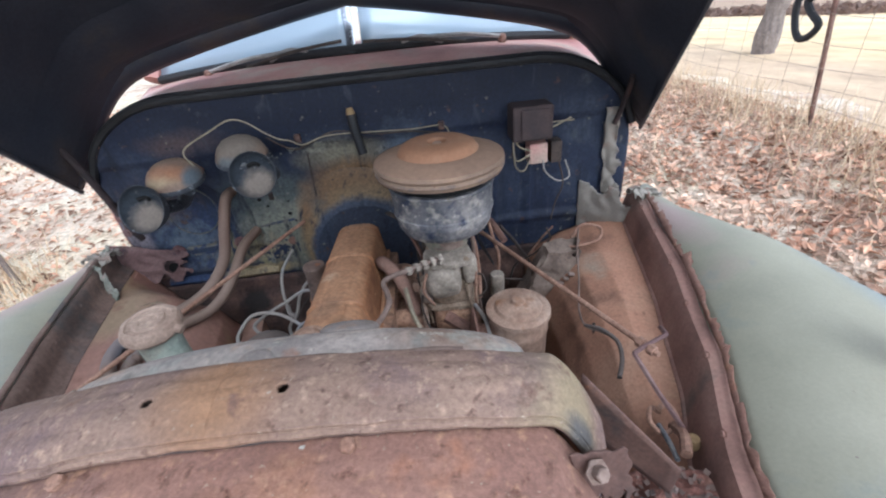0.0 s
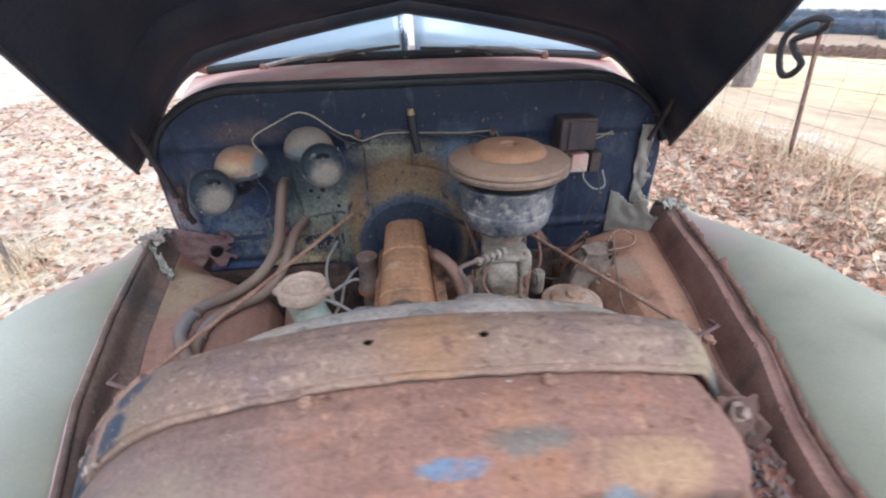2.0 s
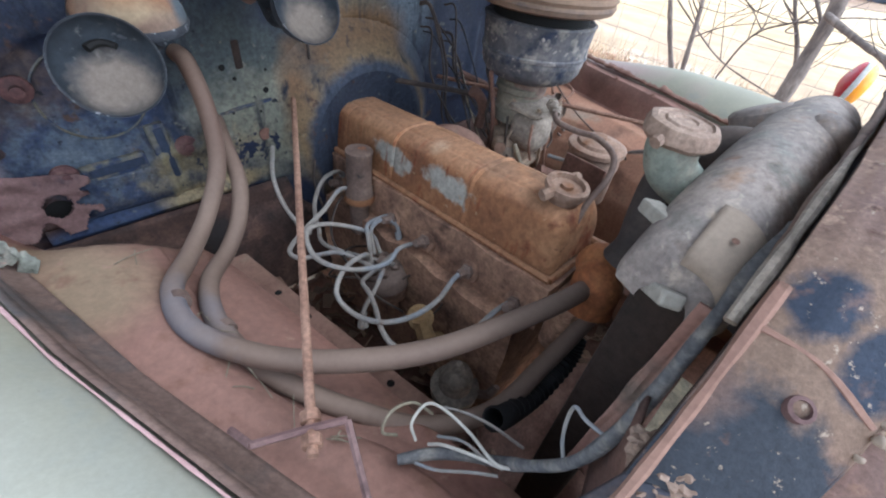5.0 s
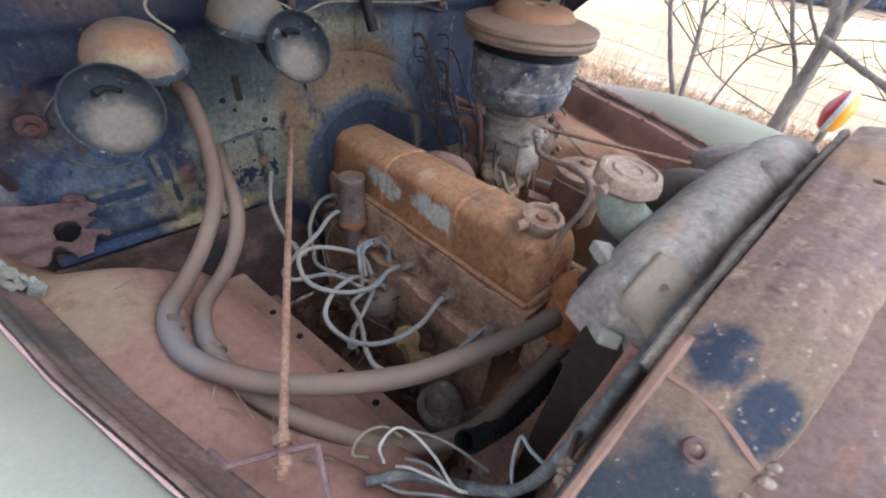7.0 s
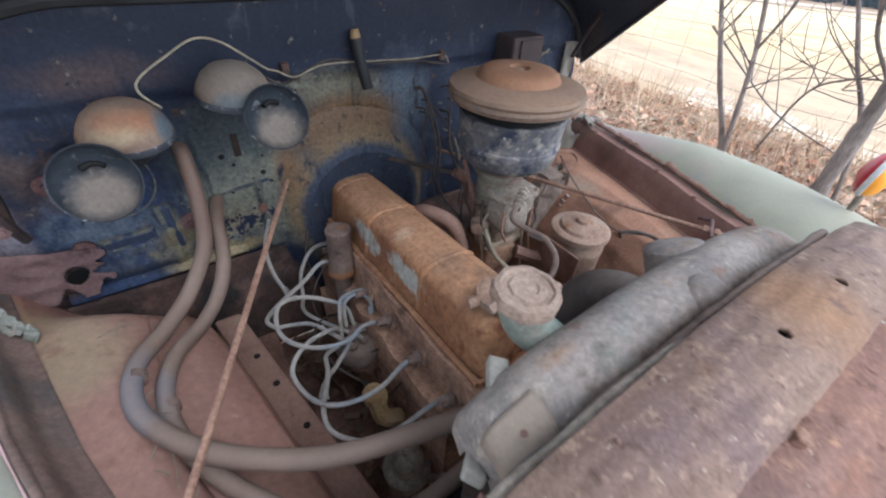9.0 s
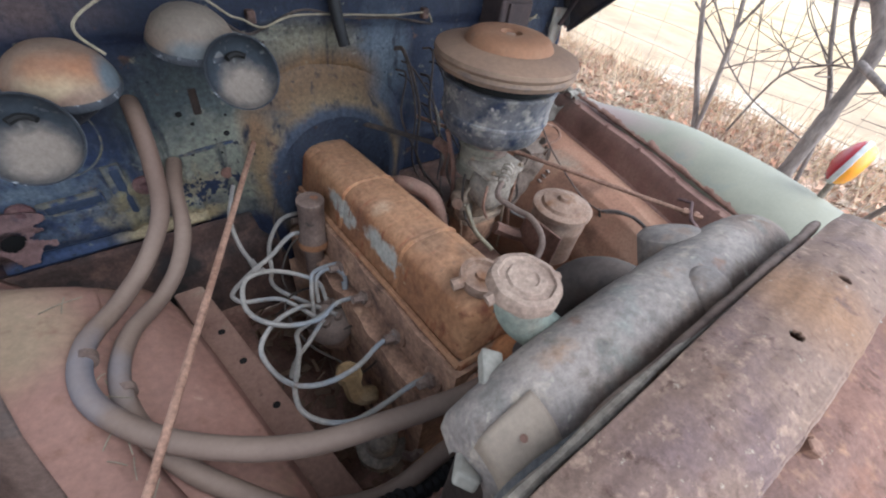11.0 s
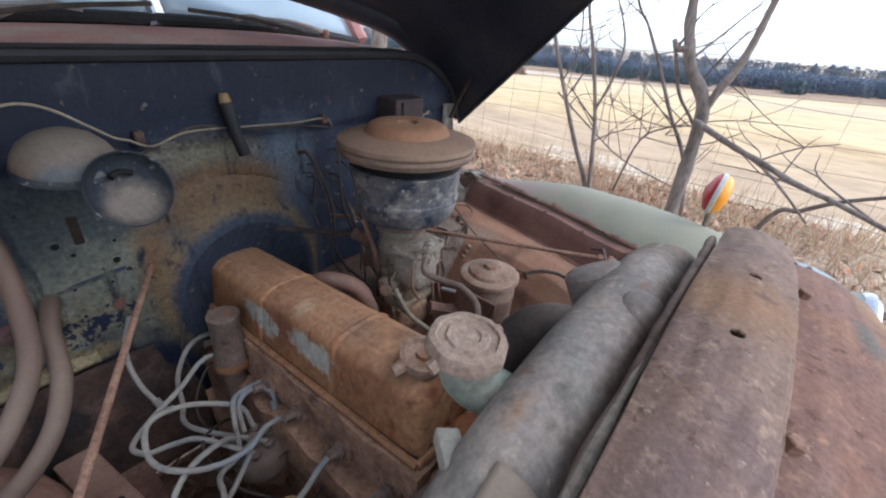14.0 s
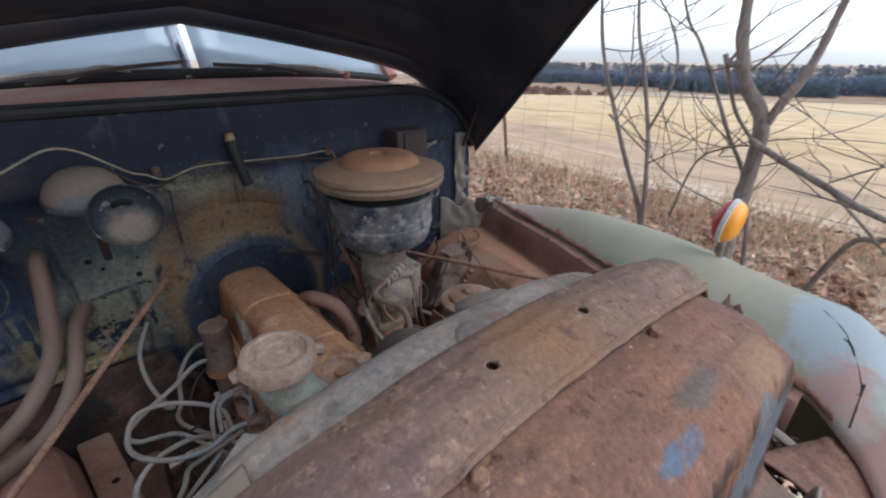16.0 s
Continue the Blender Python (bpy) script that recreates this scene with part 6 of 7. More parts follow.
    part("plate_hole", lathe(B(), [(0.0030, 0.0), (0.0, 0.0006)], p + V((-0.002, -0.001, 0.0055)), (-0.25, -0.15, 1), 12, close=False), M_rust_dark, rad)
for at, rot in (((-0.362, 0.328, 1.182), (10, 10, 50)), ((-0.413, 0.288, 1.150), (10, 25, 40))):
    b = B()
    box(b, at, (0.040, 0.020, 0.014), rot)
    part("tank_clip", b, M_clip, rad, "chalky white clip", smooth=False, bevel=0.003)
# hose elbow and stub
part("upper_hose", tube(B(), [V((-0.188, 0.292, 1.200)), V((-0.189, 0.330, 1.196)), V((-0.190, 0.360, 1.174)), V((-0.193, 0.376, 1.135)), V((-0.196, 0.375, 1.080)), V((-0.194, 0.372, 1.030)), V((-0.19, 0.385, 0.985))], 0.0245, 22, 8), M_oldhose, rad, "dusty black rubber radiator hose elbow")
for k in (0.10, 0.14):
    part("hose_clamp", tube(B(), [V((-0.1885, 0.300 + k * 0.1, 1.2005)), V((-0.1885, 0.304 + k * 0.1, 1.201))], 0.0262, 22, 2), M_bolt, rad)
part("tank_boss", lathe(B(), [(0.026, -0.012), (0.025, 0.0), (0.020, 0.008), (0.010, 0.012), (0.0, 0.013)], (-0.164, 0.262, 1.236), (0.0, -0.45, 0.9), 24), M_tank, rad, "domed boss pressed into the tank")
part("stub", lathe(B(), [(0.031, -0.05), (0.034, -0.02), (0.034, 0.010), (0.030, 0.014), (0.020, 0.016), (0.0, 0.016)], (-0.085, 0.333, 1.205), (0.05, 0.5, 0.85), 28), M_tank, rad, "grey capped stub on the tank")

# ---------------------------------------------------------------- heater hoses
H1 = [(-0.523, 1.085, 1.125), (-0.523, 1.037, 1.121), (-0.527, 0.982, 1.065), (-0.543, 0.947, 0.987), (-0.592, 0.905, 0.925), (-0.645, 0.84, 0.912), (-0.690, 0.755, 0.934), (-0.693, 0.664, 0.943), (-0.645, 0.575, 0.946), (-0.577, 0.504, 0.956), (-0.496, 0.449, 0.966), (-0.403, 0.417, 0.972), (-0.303, 0.394, 0.970), (-0.215, 0.390, 0.955)]
H2 = [(-0.490, 1.080, 1.000), (-0.508, 1.00, 0.990), (-0.521, 0.93, 0.952), (-0.550, 0.886, 0.911), (-0.590, 0.845, 0.890), (-0.641, 0.775, 0.906), (-0.663, 0.690, 0.918), (-0.655, 0.610, 0.912), (-0.625, 0.540, 0.897), (-0.583, 0.482, 0.878), (-0.522, 0.423, 0.850), (-0.428, 0.381, 0.841), (-0.329, 0.375, 0.862), (-0.227, 0.372, 0.895)]
for pts, r in ((H1, 0.0142), (H2, 0.0135)):
    b = tube(B(), pts, r, 16, 10)
    hs = single("heater_hose", b, M_hose, "dusty brown rubber heater hose looping to the firewall", "hose", "heater hoses")
    for f in (6,):
        a, c = V(pts[f]), V(pts[f + 1])
        part("clamp", tube(B(), [a + (c - a) * 0.2, a + (c - a) * 0.36], r * 1.07, 16, 2), M_breather, hs, "rusty joint sleeve")

# ---------------------------------------------------------------- stay rods and brackets
for tag, top, foot in (("a", (-0.335, 1.07, 1.02), (-0.660, 0.433, 1.007)), ("b", (0.075, 1.07, 1.0), (0.349, 0.430, 1.018))):
    st = thing("stay_rod", foot, "rusty threaded stay rod from firewall to fender", "rod", "stay rods")
    a, c = V(foot), V(top)
    d = (c - a).normalized()
    part("rod", tube(B(), [a - d * 0.020, (a + c) / 2, c], 0.0050, 10, 8), M_rod, st)
    for k, (h0, h1) in enumerate(((-0.012, -0.002), (0.010, 0.020))):
        part("nut", lathe(B(), [(0.0095, h0), (0.0095, h1)], a, d, 6), M_rod, st, smooth=False)
    s = -1 if tag == "a" else 1
    p = [a + V((s * 0.052, 0.05, -0.012)), a + V((s * 0.045, 0.02, 0.0)), a + V((0, 0, 0.002)), a + V((-s * 0.028, -0.015, 0.004)), a + V((-s * 0.03 + s * 0.02, -0.07, -0.03)), a + V((s * 0.01, -0.11, -0.06))]
    p = [q + d * 0.004 for q in p]
    b = B()
    for i in range(len(p) - 1):
        tube(b, [p[i], p[i + 1]], 0.0038, 6, 2)
    part("bracket", b, M_purple, st, "bent mauve-brown strap bracket")

# ---------------------------------------------------------------- horns on the firewall
def horn(at, aim, r, back, label):
    """A bell that opens towards aim, with a dish full of dust, and the dome of its motor above."""
    h = thing("horn", V(at), label, "horn", "twin horns")
    z = V(aim).normalized()
    part("bell", lathe(B(), [(0.014, -0.075), (0.020, -0.05), (r * 0.62, -0.044), (r * 0.84, -0.028), (r * 0.96, -0.010), (r * 1.0, -0.001), (r * 1.022, 0.001), (r * 1.015, 0.003), (r * 0.985, 0.002), (r * 0.97, 0.0)], at, z, 48, close=False), M_hornrim, h, "dark bell with a bright chipped rim")
    part("bell_inside", lathe(B(), [(r * 0.975, 0.001), (r * 0.94, -0.005), (r * 0.86, -0.011), (r * 0.72, -0.017), (r * 0.50, -0.022), (r * 0.25, -0.025), (0.0, -0.026)], at, z, 48, close=False), M_hornin, h, "dark dish lined with pale dust")
    up = (V((0, 0, 1)) - z * z.z).normalized()
    ax = up.cross(z).normalized()
    slit = [V(at) - z * (0.0115 + 0.004 * (1 - k * k)) + up * (r * (0.50 - 0.10 * k * k)) + ax * (r * 0.26 * k) for k in (-1, -0.6, -0.2, 0.2, 0.6, 1)]
    part("throat_hole", tube(B(), slit, 0.0046, 8, 4, wob=0.5), M_void, h, "dark throat opening")
    bk = V(back)
    part("motor_dome", lathe(B(), [(q * r / 0.057, h) for q, h in ((0.056, -0.012), (0.064, -0.010), (0.066, 0.0), (0.062, 0.012), (0.054, 0.026), (0.040, 0.038), (0.022, 0.046), (0.0, 0.048))], bk, (0.05, -0.18, 1.0), 40), M_hornout, h, "rust-dusted round motor dome")
    part("dome_rim", lathe(B(), [(r * 1.165, -0.010), (r * 1.19, -0.004), (r * 1.165, 0.002)], bk, (0.05, -0.18, 1.0), 40, close=False), M_hornrim, h, "chipped blue-grey rim")
    part("throat", tube(B(), [V(at) - z * 0.08, V(at) - z * 0.11 + V((0.01, 0.02, 0)), bk + V((0.02, 0.0, -0.03))], 0.017, 10, 5), M_hornrim, h)
    part("mount", tube(B(), [bk + V((0.0, 0.02, -0.03)), V((bk.x, 1.09, bk.z - 0.02))], 0.014, 8, 2), M_rust_dark, h)
    return h


horn((-0.643, 0.889, 1.177), (-0.10, -0.85, 0.34), 0.056, (-0.588, 0.972, 1.214), "rust-topped horn with its bell open to the front")
horn((-0.372, 0.903, 1.224), (0.06, -0.85, 0.34), 0.053, (-0.416, 0.984, 1.250), "dusty grey horn with its bell open to the front")

# ---------------------------------------------------------------- turn signal lamp on the fender
SG = V((0.652, 0.298, 1.138))
sig = thing("turn_signal", (0.672, 0.297, 1.01), "two-faced turn signal lamp, red and amber, on a short stalk", "lamp")
AX = V((0.036, -1.02, -0.11)).normalized()


def lens_mat(name, c):
    m = bpy.data.materials.new(name)
    m.use_nodes = True
    p = m.node_tree.nodes["Principled BSDF"]
    p.inputs["Base Color"].default_value = c
    p.inputs["Roughness"].default_value = 0.25
    p.inputs["Subsurface Weight"].default_value = 0.15
    nz, bp = m.node_tree.nodes.new("ShaderNodeTexWave"), m.node_tree.nodes.new("ShaderNodeBump")
    nz.inputs["Scale"].default_value = 60
    bp.inputs["Strength"].default_value = 0.2
    m.node_tree.links.new(nz.outputs["Fac"], bp.inputs["Height"])
    m.node_tree.links.new(bp.outputs[0], p.inputs["Normal"])
    return m


M_amber, M_red = lens_mat("amber_lens", (0.85, 0.33, 0.02, 1)), lens_mat("red_lens", (0.45, 0.03, 0.04, 1))
part("housing", lathe(B(), [(0.046, -0.006), (0.051, -0.0045), (0.051, 0.0045), (0.046, 0.006)], SG, AX, 36), M_white, sig, "white painted housing")
part("amber_lens", lathe(B(), [(0.0475, 0.005), (0.0465, 0.012), (0.040, 0.021), (0.026, 0.026), (0.012, 0.027), (0.0, 0.027)], SG, AX, 36), M_amber, sig, "ribbed amber lens")
part("red_lens", lathe(B(), [(0.0475, 0.005), (0.0465, 0.010), (0.038, 0.018), (0.022, 0.024), (0.012, 0.028), (0.0, 0.0285)], SG, -AX, 36), M_red, sig, "ribbed red lens")
part("stalk", tube(B(), [SG + V((0.006, 0, -0.05)), SG + V((0.016, 0, -0.10)), SG + V((0.017, 0, -0.108))], 0.0075, 10, 3), M_carb, sig)

# ---------------------------------------------------------------- firewall fittings
blk = thing("junction_box", (0.33, 1.08, 1.22), "rusty square junction box on the firewall", "box")
b = B()
box(b, (0.312, 1.05, 1.235), (0.105, 0.075, 0.09))
part("case", b, M_boxtin, blk, smooth=False, bevel=0.006)
b = B()
box(b, (0.318, 1.009, 1.235), (0.076, 0.008, 0.076))
part("cover", b, M_boxtin, blk, "grey-brown cover plate", smooth=False, bevel=0.003)
rel = thing("relay", (0.335, 1.08, 1.12), "rust-red relay with a tangle of wires", "relay")
b = B()
box(b, (0.333, 1.055, 1.148), (0.05, 0.05, 0.055))
part("case", b, M_cowl, rel, smooth=False, bevel=0.004)
b = B()
box(b, (0.385, 1.06, 1.145), (0.03, 0.04, 0.06))
part("terminal_block", b, M_wire_dark, rel, smooth=False, bevel=0.003)
for pts, m in (([(0.31, 1.03, 1.16), (0.275, 1.02, 1.18), (0.265, 1.02, 1.22), (0.30, 1.03, 1.205), (0.36, 1.03, 1.215), (0.42, 1.04, 1.235)], M_wire_old),
               ([(0.31, 1.03, 1.15), (0.27, 1.02, 1.14), (0.262, 1.02, 1.19), (0.28, 1.03, 1.225), (0.36, 1.03, 1.23), (0.43, 1.05, 1.225)], M_wire_old),
               ([(0.345, 1.03, 1.13), (0.35, 1.02, 1.10), (0.385, 1.02, 1.07), (0.42, 1.03, 1.075), (0.41, 1.04, 1.12)], M_wire),
               ([(0.31, 1.03, 1.14), (0.29, 1.02, 1.11), (0.27, 1.03, 1.12), (0.268, 1.05, 1.17)], M_wire_old),
               ([(0.39, 1.03, 1.12), (0.40, 1.02, 1.06), (0.385, 1.03, 1.0), (0.37, 1.02, 0.95)], M_wire_dark)):
    part("wire", tube(B(), pts, 0.0023, 6, 8), m, rel)
st = thing("rubber_stick", (-0.12, 1.08, 1.17), "black rubber-sleeved cable hanging on the firewall", "cable")
part("sleeve", tube(B(), [V((-0.148, 1.062, 1.30)), V((-0.143, 1.055, 1.25)), V((-0.134, 1.045, 1.20))], 0.012, 10, 4), M_rubber, st)
part("tip", tube(B(), [V((-0.149, 1.063, 1.316)), V((-0.148, 1.062, 1.298))], 0.008, 10, 2, r2=0.012), M_hump, st, "tan frayed end")
loom = thing("wiring_loom", (-0.15, 1.09, 1.2), "loose cloth-covered wires along the firewall", "wire")
for pts, m, r in (([(0.10, 1.07, 1.225), (0.08, 1.07, 1.245), (0.0, 1.072, 1.243), (-0.1, 1.075, 1.247), (-0.22, 1.07, 1.252), (-0.285, 1.06, 1.238), (-0.318, 1.062, 1.252), (-0.34, 1.05, 1.262), (-0.366, 1.04, 1.283), (-0.41, 1.045, 1.315), (-0.45, 1.047, 1.322), (-0.50, 1.03, 1.302), (-0.545, 1.0, 1.282), (-0.552, 0.985, 1.265), (-0.53, 0.968, 1.243)], M_wire_old, 0.0021),
                  ([(0.10, 1.075, 1.22), (0.0, 1.077, 1.236), (-0.1, 1.08, 1.24), (-0.2, 1.08, 1.258), (-0.27, 1.075, 1.236), (-0.31, 1.07, 1.225), (-0.345, 1.06, 1.245), (-0.37, 1.05, 1.27)], M_wire_dark, 0.0026),
                  ([(-0.285, 1.075, 1.21), (-0.29, 1.07, 1.10), (-0.285, 1.065, 1.02), (-0.30, 1.05, 0.93), (-0.345, 1.0, 0.86), (-0.35, 0.95, 0.80)], M_wire_dark, 0.0026)):
    part("wire", tube(B(), pts, r, 6, 8), m, loom)
for p in ((0.08, 1.075, 1.243), (-0.30, 1.075, 1.252)):
    b = B()
    box(b, p, (0.016, 0.016, 0.022))
    part("clip", b, M_sill, loom, smooth=False, bevel=0.003)
# bolts and holes of the firewall
for x, z, r, m in ((-0.738, 0.958, 0.020, M_washer), (-0.551, 0.962, 0.020, M_washer), (-0.738, 1.100, 0.020, M_washer), (-0.318, 0.925, 0.010, M_washer)):
    bo = part("washer", lathe(B(), [(r, 0), (r * 0.96, 0.004), (r * 0.45, 0.008), (r * 0.42, 0.016), (0.0, 0.017)], (x, FW_Y - 0.004, z), (0, -1, 0), 20), m, firewall)
part("hole", lathe(B(), [(0.021, 0.0), (0.0, 0.0005)], (-0.765, FW_Y - 0.016, 0.905), (0, -1, 0), 20, close=False), M_void, firewall)
part("hole", lathe(B(), [(0.0135, 0.0), (0.0125, 0.0015), (0.0105, 0.0012), (0.0, 0.0008)], (-0.400, FW_Y - 0.005, 0.948), (0, -1, 0), 20, close=False), M_rust_dark, firewall, "rust-brown round plug hole")
b = B()
box(b, (-0.425, 1.0885, 1.012), (0.105, 0.010, 0.006), (0, -6, 0))
part("pressed_line", b, M_worn, firewall, "worn pale press line", smooth=False, bevel=0.002)
random.seed(5)
for k in range(18):
    x, z = random.uniform(-0.52, -0.3), random.uniform(0.86, 1.1)
    part("hole", lathe(B(), [(random.choice((0.003, 0.004, 0.006)), 0.0), (0.0, 0.0005)], (x, FW_Y - 0.005, z), (0, -1, 0), 10, close=False), M_void, firewall)

# ---------------------------------------------------------------- loose wiring at the fender
lw = thing("headlamp_wiring", (-0.55, 0.375, 0.93), "cut loom of white, orange and blue wires", "wire")
part("taped_loom", tube(B(), [(-0.60, 0.385, 0.945), (-0.565, 0.362, 0.947), (-0.538, 0.325, 0.958), (-0.530, 0.292, 0.995), (-0.526, 0.265, 1.045), (-0.513, 0.254, 1.083), (-0.493, 0.250, 1.122), (-0.466, 0.249, 1.157), (-0.435, 0.249, 1.185), (-0.396, 0.248, 1.208), (-0.36, 0.245, 1.222)], 0.0052, 12, 10, wob=0.35), M_tape, lw, "blue-grey taped loom")
part("seam_tube", tube(B(), [(-0.40, 0.243, 1.208), (-0.37, 0.244, 1.226), (-0.33, 0.245, 1.245), (-0.24, 0.244, 1.258), (-0.15, 0.243, 1.264), (-0.05, 0.243, 1.258), (0.04, 0.245, 1.248)], 0.0046, 10, 10, wob=0.5), M_breather, lw, "dusty brown sheathed cable along the seam")
for pts, m in (([(-0.577, 0.385, 0.955), (-0.575, 0.395, 0.975), (-0.55, 0.400, 0.975), (-0.536, 0.385, 0.965), (-0.535, 0.350, 0.968), (-0.545, 0.312, 0.985), (-0.53, 0.295, 0.98)], M_wire_white),
               ([(-0.568, 0.375, 0.95), (-0.562, 0.36, 0.965), (-0.55, 0.33, 0.975), (-0.54, 0.305, 0.978)], M_wire_white),
               ([(-0.585, 0.405, 0.945), (-0.60, 0.41, 0.965), (-0.585, 0.415, 0.98), (-0.56, 0.41, 0.975), (-0.545, 0.395, 0.955)], M_wire_old),
               ([(-0.555, 0.375, 0.95), (-0.545, 0.35, 0.965), (-0.545, 0.32, 0.975)], M_wire),
               ([(-0.59, 0.37, 0.95), (-0.58, 0.35, 0.955), (-0.56, 0.325, 0.965), (-0.545, 0.305, 0.97)], M_wire),
               ([(-0.53, 0.40, 0.945), (-0.515, 0.375, 0.95), (-0.50, 0.345, 0.945), (-0.485, 0.31, 0.93)], M_wire),
               ([(-0.510, 0.258, 1.083), (-0.508, 0.274, 1.080), (-0.505, 0.285, 1.080), (-0.506, 0.286, 1.066), (-0.514, 0.280, 1.048), (-0.524, 0.270, 1.040)], M_wire)):
    part("wire", tube(B(), pts, 0.0017, 8, 8), m, lw)

# ---------------------------------------------------------------- carburettor side clutter
reg = thing("voltage_regulator", (0.33, 0.86, 0.86), "crumpled grey-brown regulator box on the inner fender", "box")
M_canvas = mat("grey_dusty_tin", [(0, lin(92, 78, 68)), (0.5, lin(116, 100, 88)), (1, lin(138, 122, 107))], 22, fine_amt=0.35, bump=0.5, patches=[(lin(80, 66, 57), 30, 0.56, 0.66)])


def crumple(u, v):
    a = 2 * math.pi * u
    sx, sy = 0.066 * max(-1, min(1, 1.5 * math.cos(a))), 0.035 * max(-1, min(1, 1.5 * math.sin(a)))
    p = V((0.333 + sx * (1.05 - 0.40 * v) + 0.045 * (v - 0.5), 0.870 + sy * (1 - 0.35 * v), 0.805 + 0.155 * v - 0.02 * v * u))
    return p + V((1, 1, 0.5)) * 0.013 * noise.noise(p * 30) + V((1, 1, 0)) * 0.006 * noise.noise(p * 70)


b = sheet(B(), crumple, 48, 16)
bmesh.ops.remove_doubles(b, verts=b.verts, dist=0.0004)
bmesh.ops.holes_fill(b, edges=[e for e in b.edges if e.is_boundary])
part("case", b, M_canvas, reg)
for k in range(3):
    b = B()
    box(b, (0.352 + 0.012 * k, 0.815, 0.868 + 0.012 * k), (0.05, 0.012, 0.006), (20, 25, 10))
    part("bracket", b, M_bolt, reg, smooth=False, bevel=0.002)
rl = thing("fender_wiring", (0.36, 0.6, 0.86), "taped grey wires running along the inner fender", "wire")
for pts, m, r in (([(0.408, 0.905, 0.975), (0.385, 0.84, 0.95), (0.358, 0.75, 0.925), (0.325, 0.655, 0.915), (0.318, 0.60, 0.92), (0.335, 0.575, 0.925), (0.352, 0.55, 0.93)], M_breather, 0.0024),
                  ([(0.318, 0.60, 0.92), (0.335, 0.577, 0.93), (0.350, 0.555, 0.93), (0.356, 0.53, 0.93), (0.345, 0.49, 0.93), (0.322, 0.45, 0.93)], M_oldhose, 0.0044),
                  ([(0.39, 0.90, 0.955), (0.43, 0.93, 0.972), (0.47, 0.91, 0.967), (0.45, 0.87, 0.957), (0.40, 0.87, 0.945), (0.375, 0.88, 0.938)], M_rod, 0.0040),
                  ([(0.345, 0.62, 0.905), (0.335, 0.58, 0.85), (0.33, 0.55, 0.80)], M_wire_dark, 0.003),
                  ([(0.35, 0.37, 0.935), (0.33, 0.365, 0.955), (0.32, 0.345, 0.95), (0.335, 0.33, 0.94), (0.36, 0.34, 0.95), (0.355, 0.365, 0.96), (0.335, 0.355, 0.965)], M_rod, 0.004),
                  ([(0.355, 0.34, 0.94), (0.35, 0.31, 0.96), (0.335, 0.28, 0.965)], M_rod, 0.008),
                  ([(0.335, 0.345, 0.94), (0.33, 0.31, 0.95), (0.325, 0.28, 0.955)], M_tape, 0.004)):
    part("wire", tube(B(), pts, r, 8, 8), m, rl)
part("socket", lathe(B(), [(0.010, -0.008), (0.012, 0.0), (0.008, 0.010), (0.0, 0.012)], (0.362, 0.305, 0.95), (0, 0, 1), 14), M_hump, rl)
cw = thing("engine_wiring", (0.06, 0.95, 0.9), "dark stiff wires and pipes behind the carburettor", "wire")
rb = random.Random(77)
for k in range(11):
    x0 = rb.uniform(0.0, 0.12)
    a = V((x0, 1.085, rb.uniform(1.02, 1.21)))
    x1, z1 = x0 + rb.uniform(-0.03, 0.05), rb.uniform(0.93, 1.0)
    pts = [a, a + V((0.01, -0.03, -0.005)), V((x1, 1.02 + rb.uniform(-0.03, 0.02), (a.z + z1) / 2)), V((x1 + rb.uniform(-0.03, 0.03), 0.96, z1)), V((x1 + rb.uniform(-0.04, 0.04), 0.88, z1 - rb.uniform(0.02, 0.08)))]
    part("wire", tube(B(), pts, rb.choice((0.0018, 0.0024, 0.0034)), 6, 7), rb.choice((M_wire_dark, M_wire_dark, M_rubber, M_wire_old)), cw)
for pts, r, m in (([(-0.115, 1.05, 1.03), (-0.04, 0.95, 1.03), (0.02, 0.86, 1.03)], 0.006, M_wire_dark), ([(0.10, 0.80, 1.10), (0.12, 0.82, 1.02), (0.125, 0.80, 0.95), (0.12, 0.76, 0.90)], 0.005, M_rod),
                  ([(0.15, 1.06, 1.0), (0.19, 0.99, 0.98), (0.215, 0.93, 0.95)], 0.010, M_rust_dark), 
                  ([(-0.05, 0.70, 1.0), (-0.04, 0.67, 0.95), (-0.02, 0.63, 0.92)], 0.005, M_wire_old),
                  ([(0.10, 0.70, 0.93), (0.115, 0.64, 0.93), (0.12, 0.58, 0.90)], 0.0045, M_wire)):
    part("pipe", tube(B(), pts, r, 8, 8), m, cw)
for pts, r, m in (([(0.361, 0.97, 0.955), (0.322, 0.97, 0.91), (0.287, 0.97, 0.852), (0.295, 0.965, 0.82)], 0.0030, M_rod),
                  ([(0.337, 0.95, 0.964), (0.346, 0.95, 0.925), (0.302, 0.95, 0.884), (0.252, 0.95, 0.858), (0.229, 0.95, 0.786)], 0.0028, M_wire_dark),
                  ([(0.160, 0.90, 1.08), (0.166, 0.88, 1.041), (0.178, 0.88, 0.985), (0.189, 0.88, 0.938), (0.186, 0.88, 0.88)], 0.0042, M_rod),
                  ([(0.112, 0.80, 1.07), (0.117, 0.80, 0.986), (0.119, 0.80, 0.905), (0.127, 0.80, 0.80)], 0.0045, M_breather),
                  ([(0.216, 1.0, 0.961), (0.252, 1.0, 0.913), (0.281, 1.0, 0.865), (0.307, 1.0, 0.82)], 0.0045, M_wire_dark),
                  ([(-0.003, 0.745, 0.999), (-0.023, 0.745, 0.967), (-0.018, 0.745, 0.932), (-0.005, 0.745, 0.885), (-0.002, 0.745, 0.853)], 0.0030, M_browncast),
